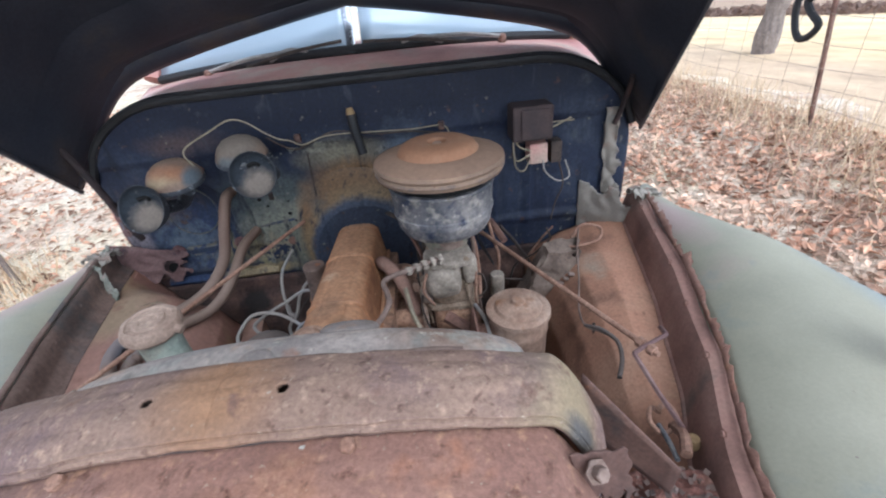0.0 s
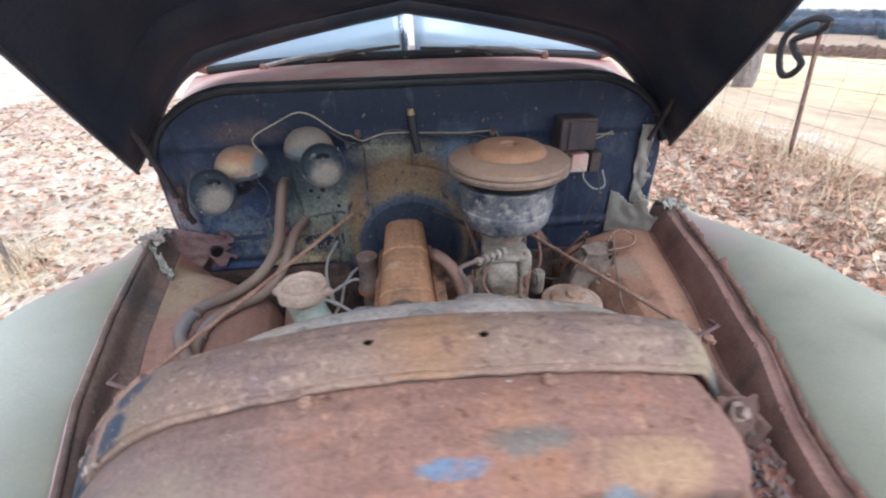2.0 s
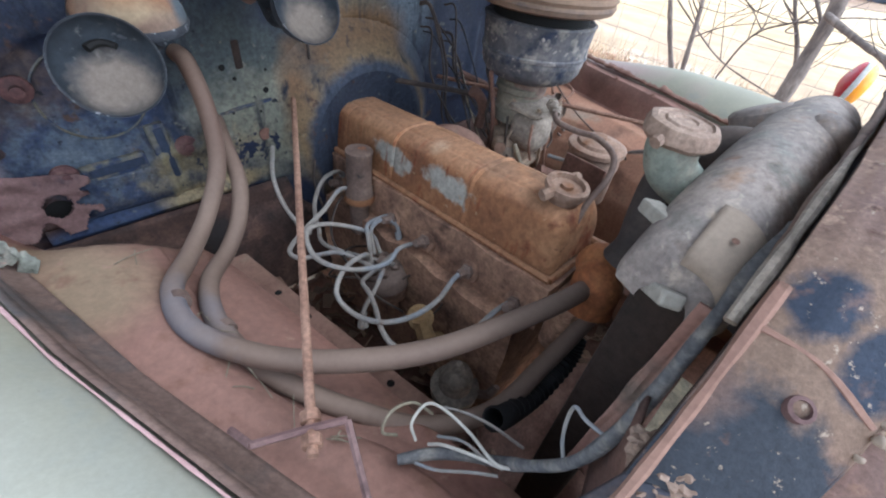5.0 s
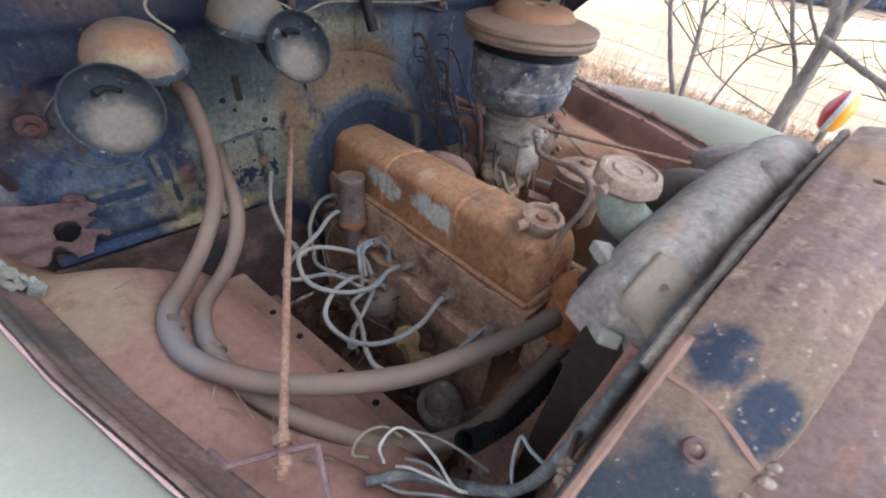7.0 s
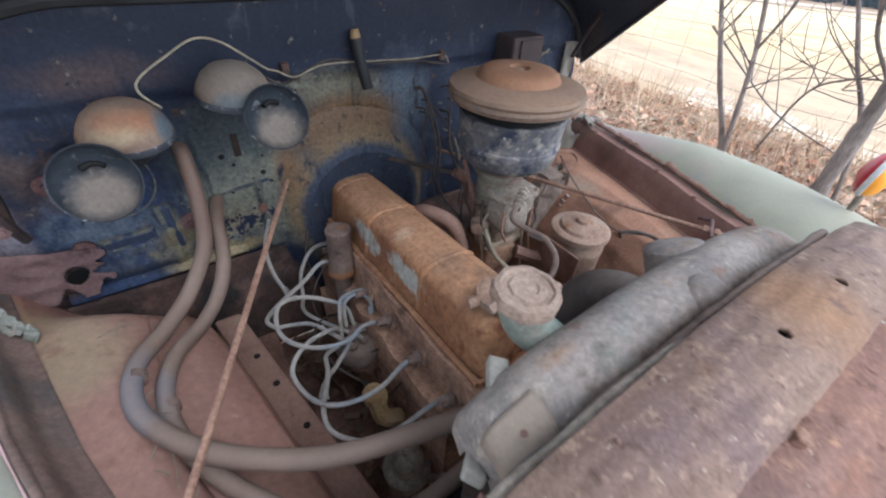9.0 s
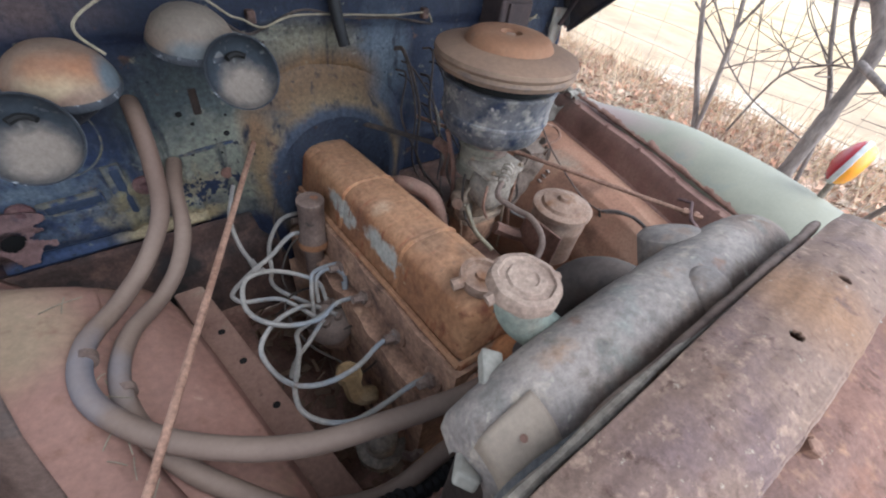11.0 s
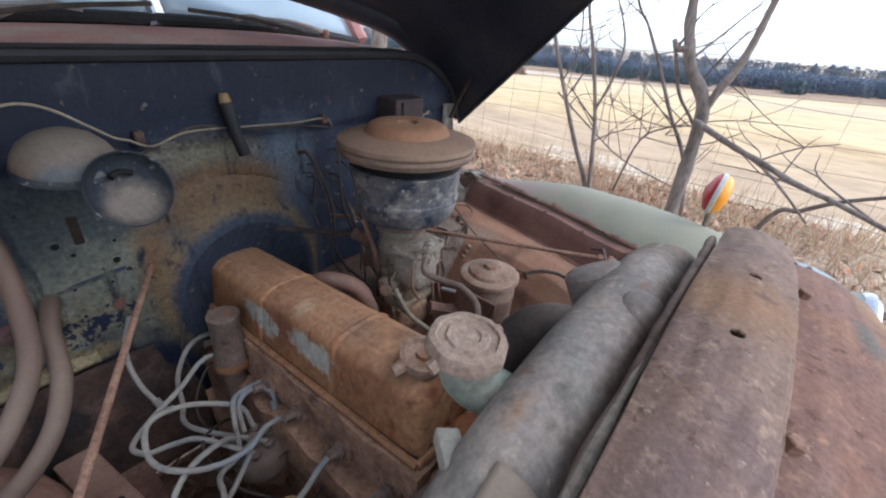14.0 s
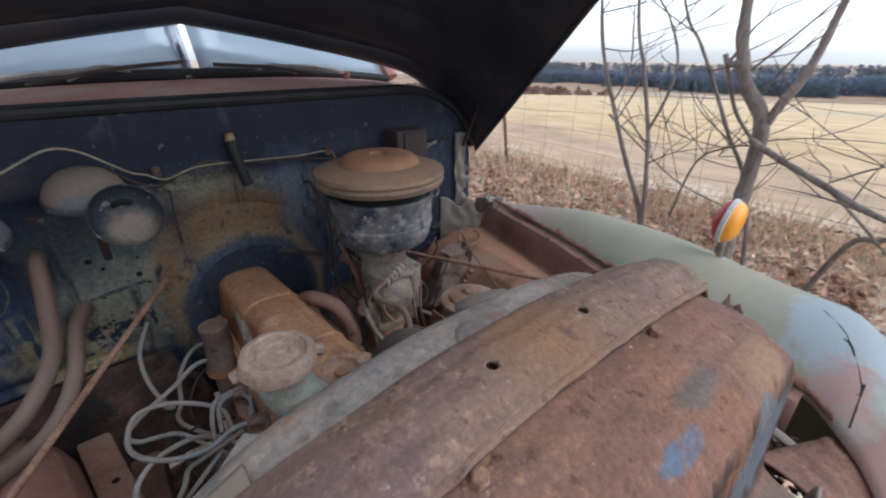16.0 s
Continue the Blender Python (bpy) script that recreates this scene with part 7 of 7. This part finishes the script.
                  ([(0.087, 0.72, 0.975), (0.092, 0.72, 0.923), (0.104, 0.72, 0.839), (0.108, 0.72, 0.80)], 0.0034, M_browncast),
                  ([(0.202, 0.90, 0.846), (0.250, 0.90, 0.837), (0.292, 0.90, 0.827), (0.318, 0.90, 0.829)], 0.0030, M_wire_dark),
                  ([(-0.040, 0.80, 1.112), (-0.028, 0.80, 1.077), (-0.009, 0.80, 1.018), (0.0, 0.80, 0.954), (-0.006, 0.80, 0.89)], 0.0046, M_rust_dark),
                  ([(-0.030, 0.82, 1.11), (-0.012, 0.815, 1.06), (-0.018, 0.81, 1.01), (-0.002, 0.805, 0.965)], 0.0030, M_wire_dark),
                  ([(-0.008, 0.87, 1.045), (0.012, 0.86, 1.028), (0.030, 0.86, 0.995), (0.022, 0.86, 0.955)], 0.0125, M_rust_dark)):
    part("pipe", tube(B(), pts, r, 10, 8, wob=0.15), m, cw)
part("condenser", lathe(B(), [(0.0, 0.036), (0.017, 0.034), (0.019, 0.028), (0.019, -0.028), (0.016, -0.032), (0.0, -0.034)], (0.178, 0.85, 0.868), (0, 0, 1), 18), M_carb, cw, "small grey cylinder")
b = B()
box(b, (0.085, 0.60, 0.93), (0.006, 0.10, 0.07), (0, 8, 0))
part("plate", b, M_rust_dark, filt, smooth=False, bevel=0.002)


def corrugated(bm, pts, r, ridges, seg=12):
    """A flexible hose whose wall runs in ridges."""
    line = smooth_line(pts, max(2, 2 * ridges // (len(pts) - 1)))
    rings, up = [], None
    for i, c in enumerate(line):
        d = (line[min(i + 1, len(line) - 1)] - line[max(i - 1, 0)]).normalized()
        up = d.orthogonal().normalized() if up is None else (up - d * up.dot(d)).normalized()
        side = d.cross(up)
        rr = r * (1.0 if i % 2 else 0.80)
        rings.append([c + rr * (up * math.cos(a) + side * math.sin(a)) for a in (2 * math.pi * k / seg for k in range(seg + 1))])
    return skin(bm, rings)


single("flexible_duct", corrugated(B(), [(-0.24, 0.37, 0.86), (-0.266, 0.362, 0.828), (-0.346, 0.36, 0.82), (-0.437, 0.36, 0.866), (-0.47, 0.36, 0.90)], 0.016, 26), M_rubber, "black corrugated flexible duct behind the radiator", "hose")
rs = random.Random(12)
b = B()
for k in range(16):
    y = rs.uniform(0.36, 0.86)
    x = XC - lerp(INNER[-1], y) - rs.uniform(0.0, 0.03)
    p = V((x, y, 0.932 + rs.uniform(0.0, 0.008)))
    d = V((rs.uniform(-1, 1), rs.uniform(-1, 1), rs.uniform(-0.2, 0.3))) * rs.uniform(0.008, 0.03)
    tube(b, [p - d, p + V((0, 0, 0.003)), p + d], 0.0008, 4, 2)
tagged(part("straw_bits", b, M_wire_old), "loose straw bits on the inner fender", "straw", kind="stuff")
# litter at the bottom of the engine well
b = B()
for k in range(420):
    p = V((rs.choice((rs.uniform(-0.55, -0.30), rs.uniform(0.02, 0.30))), rs.uniform(0.36, 1.05), 0.50 + rs.uniform(0, 0.03)))
    if k % 3:
        box(b, p, (rs.uniform(0.012, 0.04), rs.uniform(0.008, 0.025), 0.002), (rs.uniform(-40, 40), rs.uniform(-40, 40), rs.uniform(0, 180)))
    else:
        d = V((rs.uniform(-1, 1), rs.uniform(-1, 1), rs.uniform(-0.1, 0.4))) * 0.05
        tube(b, [p - d, p, p + d], 0.0022, 4, 2)
tagged(part("leaf_debris", b, M_litter, smooth=False), "dark leaf litter and twigs under the engine", "debris", kind="stuff")


# ---------------------------------------------------------------- field, fence and trees
M_field = mat("dry_golden_grass", [(0, lin(204, 174, 130)), (0.5, lin(216, 188, 144)), (1, lin(228, 206, 168))], 0.08, rough=(0.9, 1.0), fine=2.2, fine_amt=0.3, bump=0.3, dist=0.05,
              patches=[(lin(196, 164, 122), 0.5, 0.55, 0.7), (lin(204, 182, 150), 0.05, 0.5, 0.65), (lin(176, 146, 106), 1.1, 0.6, 0.72)], stretch=(1, 0.5, 1), zones=[(lin(192, 166, 136), (3.6, 5, -1), (3.6, 60, 60), 0.45, 1.1, 0.9, 0.9)])
b = B()
sheet(b, lambda u, v: V((3.5 + 150 * u ** 2.2, -60 + 230 * v, ground_z(3.5 + 150 * u ** 2.2, -60 + 230 * v) - 0.02 + 0.16 * ss(3.5, 7.5, 3.5 + 150 * u ** 2.2))), 60, 90)
single("field", b, M_field, "dry golden mown field beyond the fence", "field", kind="structure")
M_brown = mat("fallow_earth", [(0, lin(150, 122, 100)), (1, lin(176, 152, 126))], 0.1, rough=(0.9, 1.0), fine=2, fine_amt=0.3, bump=0.2)
b = B()
sheet(b, lambda u, v: V((150 + 180 * u, -120 + 480 * v, ground_z(150 + 180 * u, -120 + 480 * v) + 0.25)), 20, 40)
single("far_strip", b, M_brown, "brown fallow strip at the far edge of the field", "field", kind="structure")

M_bark = mat("grey_brown_bark", [(0, lin(92, 82, 76)), (0.5, lin(126, 114, 106)), (1, lin(150, 138, 128))], 14, rough=(0.8, 1.0), fine=70, fine_amt=0.4, bump=0.6, stretch=(1, 1, 0.35))
M_twig = mat("grey_twig", [(0, lin(94, 82, 78)), (1, lin(130, 116, 110))], 20, rough=(0.8, 1.0), fine_amt=0.3, bump=0.2)


def tree(base, limbs, r0, label, seed, twigs=30, name="sapling", group=""):
    """A trunk line with limbs [(points, r0, r1)], and random bare twigs off every limb."""
    rnd = random.Random(seed)
    t = thing(name, base, label, "tree", group)
    tw = B()
    for i, (pts, a, c) in enumerate(limbs):
        part("trunk" if i == 0 else "limb", tube(B(), pts, a, 10, 8, r2=c, wob=0.25), M_bark, t)
        line = smooth_line(pts, 6)
        for k in range(max(2, twigs // len(limbs))):
            p = line[rnd.randrange(len(line) // 3, len(line))]
            d = V((rnd.uniform(-1, 1), rnd.uniform(-1, 1), rnd.uniform(-0.1, 1.0))).normalized()
            ln = rnd.uniform(0.15, 0.55)
            q = p + d * ln * 0.5 + V((rnd.uniform(-1, 1), rnd.uniform(-1, 1), rnd.uniform(0, 1))) * 0.06
            e = p + d * ln + V((rnd.uniform(-1, 1), rnd.uniform(-1, 1), rnd.uniform(0, 1.5))) * 0.10
            tube(tw, [p, q, e], min(0.0042, min(a, c) * 0.45) + 0.0012, 5, 4, r2=0.0012)
            if ln > 0.3:
                d2 = (d + V((rnd.uniform(-1, 1), rnd.uniform(-1, 1), rnd.uniform(-0.3, 1)))).normalized()
                tube(tw, [q, q + d2 * ln * 0.3, q + d2 * ln * 0.5 + V((0, 0, 0.03))], 0.0025, 5, 3, r2=0.001)
    tagged(part("twig_spray", tw, M_twig, t), kind="stuff")
    return t


tree((1.62, 0.51, ground_z(1.62, 0.51)), [
    ([(1.60, 0.50, ground_z(1.6, 0.5) - 0.05), (1.64, 0.516, 0.752), (1.67, 0.522, 0.985), (1.70, 0.543, 1.222), (1.71, 0.64, 1.36), (1.715, 0.673, 1.45), (1.72, 0.715, 1.65), (1.74, 0.78, 2.5)], 0.036, 0.019),
    ([(1.70, 0.535, 1.20), (1.71, 0.495, 1.311), (1.73, 0.458, 1.416), (1.76, 0.427, 1.656), (1.82, 0.36, 2.4)], 0.021, 0.010),
    ([(1.70, 0.672, 1.437), (1.69, 0.715, 1.435), (1.69, 0.735, 1.469)], 0.014, 0.010),
    ([(1.69, 0.735, 1.469), (1.72, 0.70, 1.36), (1.78, 0.661, 1.237), (1.78, 0.56, 1.109), (1.78, 0.559, 1.0)], 0.009, 0.006),
    ([(1.62, 0.54, 1.161), (1.50, 0.376, 1.113), (1.38, 0.238, 1.085), (1.28, 0.131, 1.063), (1.20, 0.035, 1.053), (1.1, -0.1, 1.03)], 0.013, 0.007),
    ([(1.50, 0.376, 1.113), (1.48, 0.248, 1.058), (1.45, 0.147, 0.988), (1.45, 0.042, 0.893)], 0.007, 0.004),
    ([(1.60, 0.26, 1.057), (1.60, 0.161, 1.126), (1.60, 0.047, 1.167)], 0.004, 0.002)],
    0.05, "bare grey forked tree beside the truck", 3, 9, "tree")
gs = ground_z(2.0, 1.06)
tree((2.0, 1.0, gs), [
    ([(2.0, 0.98, gs - 0.03), (2.0, 1.069, 0.60), (2.0, 1.205, 0.879), (2.0, 1.337, 1.168), (2.0, 1.469, 1.495), (2.0, 1.55, 1.9), (2.02, 1.7, 2.6)], 0.016, 0.007),
    ([(2.05, 1.393, 1.138), (2.05, 1.17, 0.985), (2.0, 0.904, 0.84), (1.95, 0.587, 0.764)], 0.006, 0.003),
    ([(2.0, 1.36, 1.2), (2.02, 1.30, 1.4), (2.03, 1.34, 1.7)], 0.006, 0.003)], 0.02, "thin bare sapling by the fence", 21, 18, "sapling", "saplings")
tree((2.02, 1.02, gs), [
    ([(2.02, 1.02, gs - 0.03), (2.0, 1.056, 0.656), (2.0, 1.085, 0.869), (2.0, 1.123, 1.087), (2.0, 1.211, 1.395), (2.0, 1.297, 1.673), (2.0, 1.4, 2.4)], 0.015, 0.007),
    ([(2.0, 1.122, 1.081), (2.0, 1.062, 1.261), (2.0, 1.045, 1.436), (2.0, 1.124, 1.622), (2.0, 1.2, 1.72)], 0.008, 0.004)], 0.02, "thin bare sapling by the fence", 22, 14, "sapling", "saplings")
gs = ground_z(1.85, 0.5)
tree((1.85, 0.45, gs), [
    ([(1.85, 0.42, gs - 0.03), (1.85, 0.50, 0.7), (1.85, 0.577, 0.959), (1.85, 0.686, 1.134), (1.85, 0.796, 1.335), (1.85, 0.904, 1.518), (1.85, 0.998, 1.661), (1.85, 1.2, 2.2)], 0.011, 0.005),
    ([(2.0, 0.905, 0.646), (1.90, 0.811, 0.974), (1.85, 0.683, 1.079), (1.80, 0.565, 1.114)], 0.006, 0.004)], 0.02, "slender bare shoot beside the tree", 23, 18, "sapling", "saplings")
for k, (bx, by, h) in enumerate(((-2.70, 2.22, 2.0), (-2.78, 2.30, 1.7), (-2.62, 2.3, 1.8), (-2.85, 2.15, 1.5))):
    g = ground_z(bx, by)
    rn = random.Random(60 + k)
    lx, ly = rn.uniform(-0.2, 0.2), rn.uniform(-0.2, 0.2)
    tree((bx, by, g), [([(bx, by, g - 0.03), (bx + lx * 0.5, by + ly * 0.5, g + h * 0.5), (bx + lx, by + ly, g + h)], 0.017, 0.006)], 0.02, "thin bare shrub stem in dry grass", 70 + k, 12, "sapling", "saplings")
# fallen and low branches at the fender's front
br = thing("fallen_branches", (1.7, -0.3, ground_z(1.7, -0.3)), "grey bare branches lying beside the truck", "branch")
rnd = random.Random(9)
part("branch", tube(B(), [(1.75, 0.30, ground_z(1.75, 0.3)), (1.60, 0.159, 0.815), (1.50, 0.072, 0.921), (1.42, -0.014, 1.005), (1.35, -0.112, 1.071)], 0.012, 8, 8, r2=0.006), M_bark, br)
for k in range(22):
    x, y = rnd.uniform(1.2, 2.3), rnd.uniform(-0.9, 0.35)
    z = ground_z(x, y)
    a = rnd.uniform(-0.6, 0.6)
    d = V((math.sin(a) * 0.4, -math.cos(a), rnd.uniform(0.05, 0.7)))
    ln = rnd.uniform(0.4, 1.1)
    p = V((x, y, z + rnd.uniform(0, 0.25)))
    part("twig", tube(B(), [p, p + d * ln * 0.5 + V((0, 0, rnd.uniform(-0.05, 0.08))), p + d * ln], 0.008, 6, 5, r2=0.003), M_twig, br)

# woven wire fence on steel posts
fence = thing("fence", (3.25, 3.25, ground_z(3.25, 3.25)), "woven wire field fence on rusty steel posts", "fence")


def fence_x(y):
    return 3.25 + 0.03 * (y - 3.25)


for y in (-5.5, 3.21, 8.0, 12.8, 16):
    x = fence_x(y)
    g = ground_z(x, y)
    lean = 0.04
    part("post", tube(B(), [V((x, y, g - 0.05)), V((x + lean * 0.4, y + 0.12, g + 0.6)), V((x + lean, y + 0.24, g + 1.15))], 0.020, 6, 4), M_rust_dark, fence, "rusty steel post")
for k, h in enumerate((0.06, 0.18, 0.32, 0.48, 0.66, 0.86, 1.08)):
    pts = []
    for i in range(92):
        y = -6 + 22 * i / 91
        pts.append(V((fence_x(y) - 0.02, y, ground_z(fence_x(y), y) + h + 0.02 * math.sin(y * 2.1 + k) + 0.008 * noise.noise(V((y * 4, k, 0))))))
    part("strand", tube(B(), pts, 0.0019, 5, 2), M_fencewire, fence)
b = B()
for i in range(72):
    y = -5.9 + 21.8 * i / 71
    x, g = fence_x(y) - 0.02, ground_z(fence_x(y), y)
    j = 0.05 * noise.noise(V((y * 3, 1, 1)))
    tube(b, [V((x, y, g + 0.05)), V((x, y + j, g + 0.6)), V((x, y + j * 1.5, g + 1.09))], 0.0014, 4, 3)
tagged(part("stay_wire", b, M_fencewire, fence), kind="stuff")
gl = thing("rubber_strap", (3.25, 3.45, 1.3), "black rubber strap hung over a fence post", "strap")
SP = [(3.405, 1.312), (3.329, 1.387), (3.499, 1.403), (3.69, 1.296), (3.714, 1.165), (3.663, 1.02), (3.59, 0.957), (3.503, 0.985), (3.453, 1.068), (3.55, 1.144), (3.62, 1.228), (3.53, 1.275), (3.405, 1.312)]
part("strap", tube(B(), [V((3.25, y, z)) for y, z in SP], 0.028, 8, 6), M_rubber, gl)

# a big trunk and the far woods
tree((6.0, 7.3, ground_z(6, 7.3)), [([(5.95, 7.3, ground_z(6, 7.3) - 0.1), (6.0, 7.3, 1.0), (6.25, 7.3, 3.2), (6.6, 7.3, 6.0)], 0.19, 0.14), ([(6.2, 7.3, 2.8), (6.8, 7.0, 4.0), (7.5, 6.8, 5.5)], 0.09, 0.04)], 0.2, "tall grey tree trunk standing at the field's edge", 41, 20, "tree")

# Conifer, bare-wood and hill colours carry the distance haze in their pale tones.
M_conifer = mat("far_conifers_haze_tinted", [(0, lin(118, 132, 140)), (1, lin(128, 141, 148))], 0.1, rough=(0.95, 1.0), fine_amt=0.1, bump=0.0, island=0.06)
M_bare = mat("far_bare_wood_haze_tinted", [(0, lin(138, 148, 164)), (1, lin(150, 158, 172))], 0.1, rough=(0.95, 1.0), fine_amt=0.1, bump=0.0, island=0.06)
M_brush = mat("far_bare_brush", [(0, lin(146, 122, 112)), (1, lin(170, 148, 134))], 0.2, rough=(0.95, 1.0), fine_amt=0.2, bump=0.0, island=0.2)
M_haze = mat("far_wood_haze_tinted", [(0, lin(128, 136, 148)), (1, lin(140, 148, 158))], 0.1, rough=(0.95, 1.0), fine_amt=0.1, bump=0.0, island=0.08)


def wood(name, n, f, material, label, seed, round_top):
    """Many crowns, each a cloud of small leaf clumps inside a cone or a dome."""
    rn = random.Random(seed)
    vs, fs = [], []
    for _ in range(n):
        x, y, h, w = f(rn)
        z = ground_z(x, y) - 0.3
        for k in range(84):
            q = rn.random() ** 0.8
            rad = w * (math.sqrt(max(0.05, 1 - q * q)) if round_top else (1.05 - q))
            a, rr = rn.uniform(0, 6.28), rad * math.sqrt(rn.random())
            c = V((x + rr * math.cos(a), y + rr * math.sin(a), z + h * q))
            s = min(0.8, w * rn.uniform(0.2, 0.36))
            i = len(vs)
            vs += [tuple(c + V((rn.uniform(-1, 1), rn.uniform(-1, 1), rn.uniform(-0.8, 0.8))) * s) for _ in range(4)]
            fs += [(i, i + 1, i + 2), (i, i + 2, i + 3), (i, i + 1, i + 3)]
    me = bpy.data.meshes.new(name)
    me.from_pydata(vs, [], fs)
    me.materials.append(material)
    if not material.node_tree.nodes.get("Translucent BSDF"):
        n, l = material.node_tree.nodes, material.node_tree.links
        tr, mx, out = n.new("ShaderNodeBsdfTranslucent"), n.new("ShaderNodeMixShader"), n["Material Output"]
        l.new(n["Principled BSDF"].inputs["Base Color"].links[0].from_socket, tr.inputs["Color"])
        l.new(n["Principled BSDF"].outputs[0], mx.inputs[1])
        l.new(tr.outputs[0], mx.inputs[2])
        l.new(mx.outputs[0], out.inputs["Surface"])
    return tagged(new(name, me), label, "woods", kind="stuff")


def line_top(y):
    return 8.8 + 1.6 * noise.noise(V((y * 0.03, 0, 0))) + 0.7 * noise.noise(V((y * 0.11, 4, 0)))


def edge_tree(r):
    y = r.uniform(-160, 420)
    return r.uniform(290, 325), y, line_top(y) * r.uniform(0.75, 1.08), r.uniform(2.0, 3.4)


def pine(r):
    y = r.uniform(-140, 330)
    while noise.noise(V((y * 0.025, 9, 0))) < 0.0:
        y = r.uniform(-140, 330)
    return r.uniform(270, 288), y, line_top(y) * r.uniform(0.5, 0.85), r.uniform(1.4, 2.4)


wood("far_wood", 1900, edge_tree, M_bare, "bare wood tinted grey for haze along the far field edge", 1, True)
wood("far_conifers", 700, pine, M_conifer, "evergreen trees tinted for haze along the far field edge", 5, False)
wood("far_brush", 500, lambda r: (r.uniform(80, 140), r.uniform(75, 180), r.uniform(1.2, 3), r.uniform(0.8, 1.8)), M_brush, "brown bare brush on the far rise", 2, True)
wood("far_hills", 900, lambda r: (r.uniform(430, 460), r.uniform(-300, 600), r.uniform(8.5, 12), r.uniform(3, 6)), M_haze, "wooded hills tinted for haze on the horizon", 3, True)

# fallen leaves
M_leaf = mat("dead_leaf", [(0, lin(132, 90, 68)), (0.5, lin(182, 144, 119)), (1, lin(220, 200, 178))], 3, rough=(0.8, 1.0), fine=40, fine_amt=0.2, bump=0.0, island=0.6)
M_straw = mat("dry_straw", [(0, lin(192, 166, 134)), (1, lin(220, 200, 168))], 3, rough=(0.8, 1.0), fine_amt=0.2, bump=0.0, island=0.25)
rn = random.Random(4)
vs, fs = [], []
for _ in range(44000):
    x, y = rn.uniform(-7, 3.6), rn.uniform(-3, 9)
    if abs(x - XC) < 0.8 and y > 0:
        continue
    if rn.random() < 0.25:
        x, y = rn.uniform(0.9, 3.6), rn.uniform(0, 6)
    z = ground_z(x, y) + rn.uniform(0.006, 0.035)
    s, a = rn.uniform(0.016, 0.042), rn.uniform(0, 6.28)
    c, d = math.cos(a) * s, math.sin(a) * s
    t1, t2 = rn.uniform(-0.5, 0.5) * s, rn.uniform(-0.5, 0.5) * s
    i = len(vs)
    vs += [(x - c, y - d, z + t1), (x - d * 0.5, y + c * 0.5, z + t2 + 0.3 * s), (x + c, y + d, z - t1), (x + d * 0.5, y - c * 0.5, z + 0.1 * s)]
    fs += [(i, i + 1, i + 2), (i, i + 2, i + 3)]
me = bpy.data.meshes.new("leaf_litter")
me.from_pydata(vs, [], fs)
me.materials.append(M_leaf)
tagged(new("leaf_litter", me), "carpet of curled dead brown leaves", "leaves", kind="stuff")
vs, fs = [], []
for _ in range(9000):
    y = rn.uniform(-5, 14)
    x = fence_x(y) + rn.gauss(0, 0.35)
    if rn.random() < 0.04:
        x, y = -2.75 + rn.gauss(0, 0.18), 2.22 + rn.gauss(0, 0.18)
    z = ground_z(x, y)
    h, a = rn.uniform(0.08, 0.35), rn.uniform(0, 6.28)
    lx, ly = rn.uniform(-0.6, 0.6) * h, rn.uniform(-0.6, 0.6) * h
    i = len(vs)
    w = 0.004
    vs += [(x - w * math.cos(a), y - w * math.sin(a), z), (x + w * math.cos(a), y + w * math.sin(a), z), (x + lx, y + ly, z + h)]
    fs += [(i, i + 1, i + 2)]
me = bpy.data.meshes.new("dry_grass")
me.from_pydata(vs, [], fs)
me.materials.append(M_straw)
tagged(new("dry_grass", me), "dry straw-coloured grass along the fence", "grass", kind="stuff")

M_weed = mat("dead_brown_weeds", [(0, lin(168, 138, 118)), (1, lin(206, 180, 158))], 3, rough=(0.8, 1.0), fine_amt=0.2, bump=0.0, island=0.3)
vs, fs = [], []
for _ in range(9000):
    x, y = rn.uniform(1.7, 3.5), rn.uniform(-1.5, 7)
    if noise.noise(V((x * 1.5, y * 1.5, 8))) < rn.uniform(-0.5, 0.4):
        continue
    z = ground_z(x, y)
    h, a = rn.uniform(0.03, 0.17), rn.uniform(0, 6.28)
    d = V((rn.uniform(-1, 1), rn.uniform(-1, 1), 0)) * rn.uniform(0.05, 0.22)
    i, w = len(vs), rn.uniform(0.003, 0.006)
    vs += [(x - w * math.cos(a), y - w * math.sin(a), z), (x + w * math.cos(a), y + w * math.sin(a), z), (x + d.x, y + d.y, z + h)]
    fs += [(i, i + 1, i + 2)]
me = bpy.data.meshes.new("dead_weeds")
me.from_pydata(vs, [], fs)
me.materials.append(M_weed)
tagged(new("dead_weeds", me), "flattened brown weeds among the leaves", "weeds", kind="stuff")
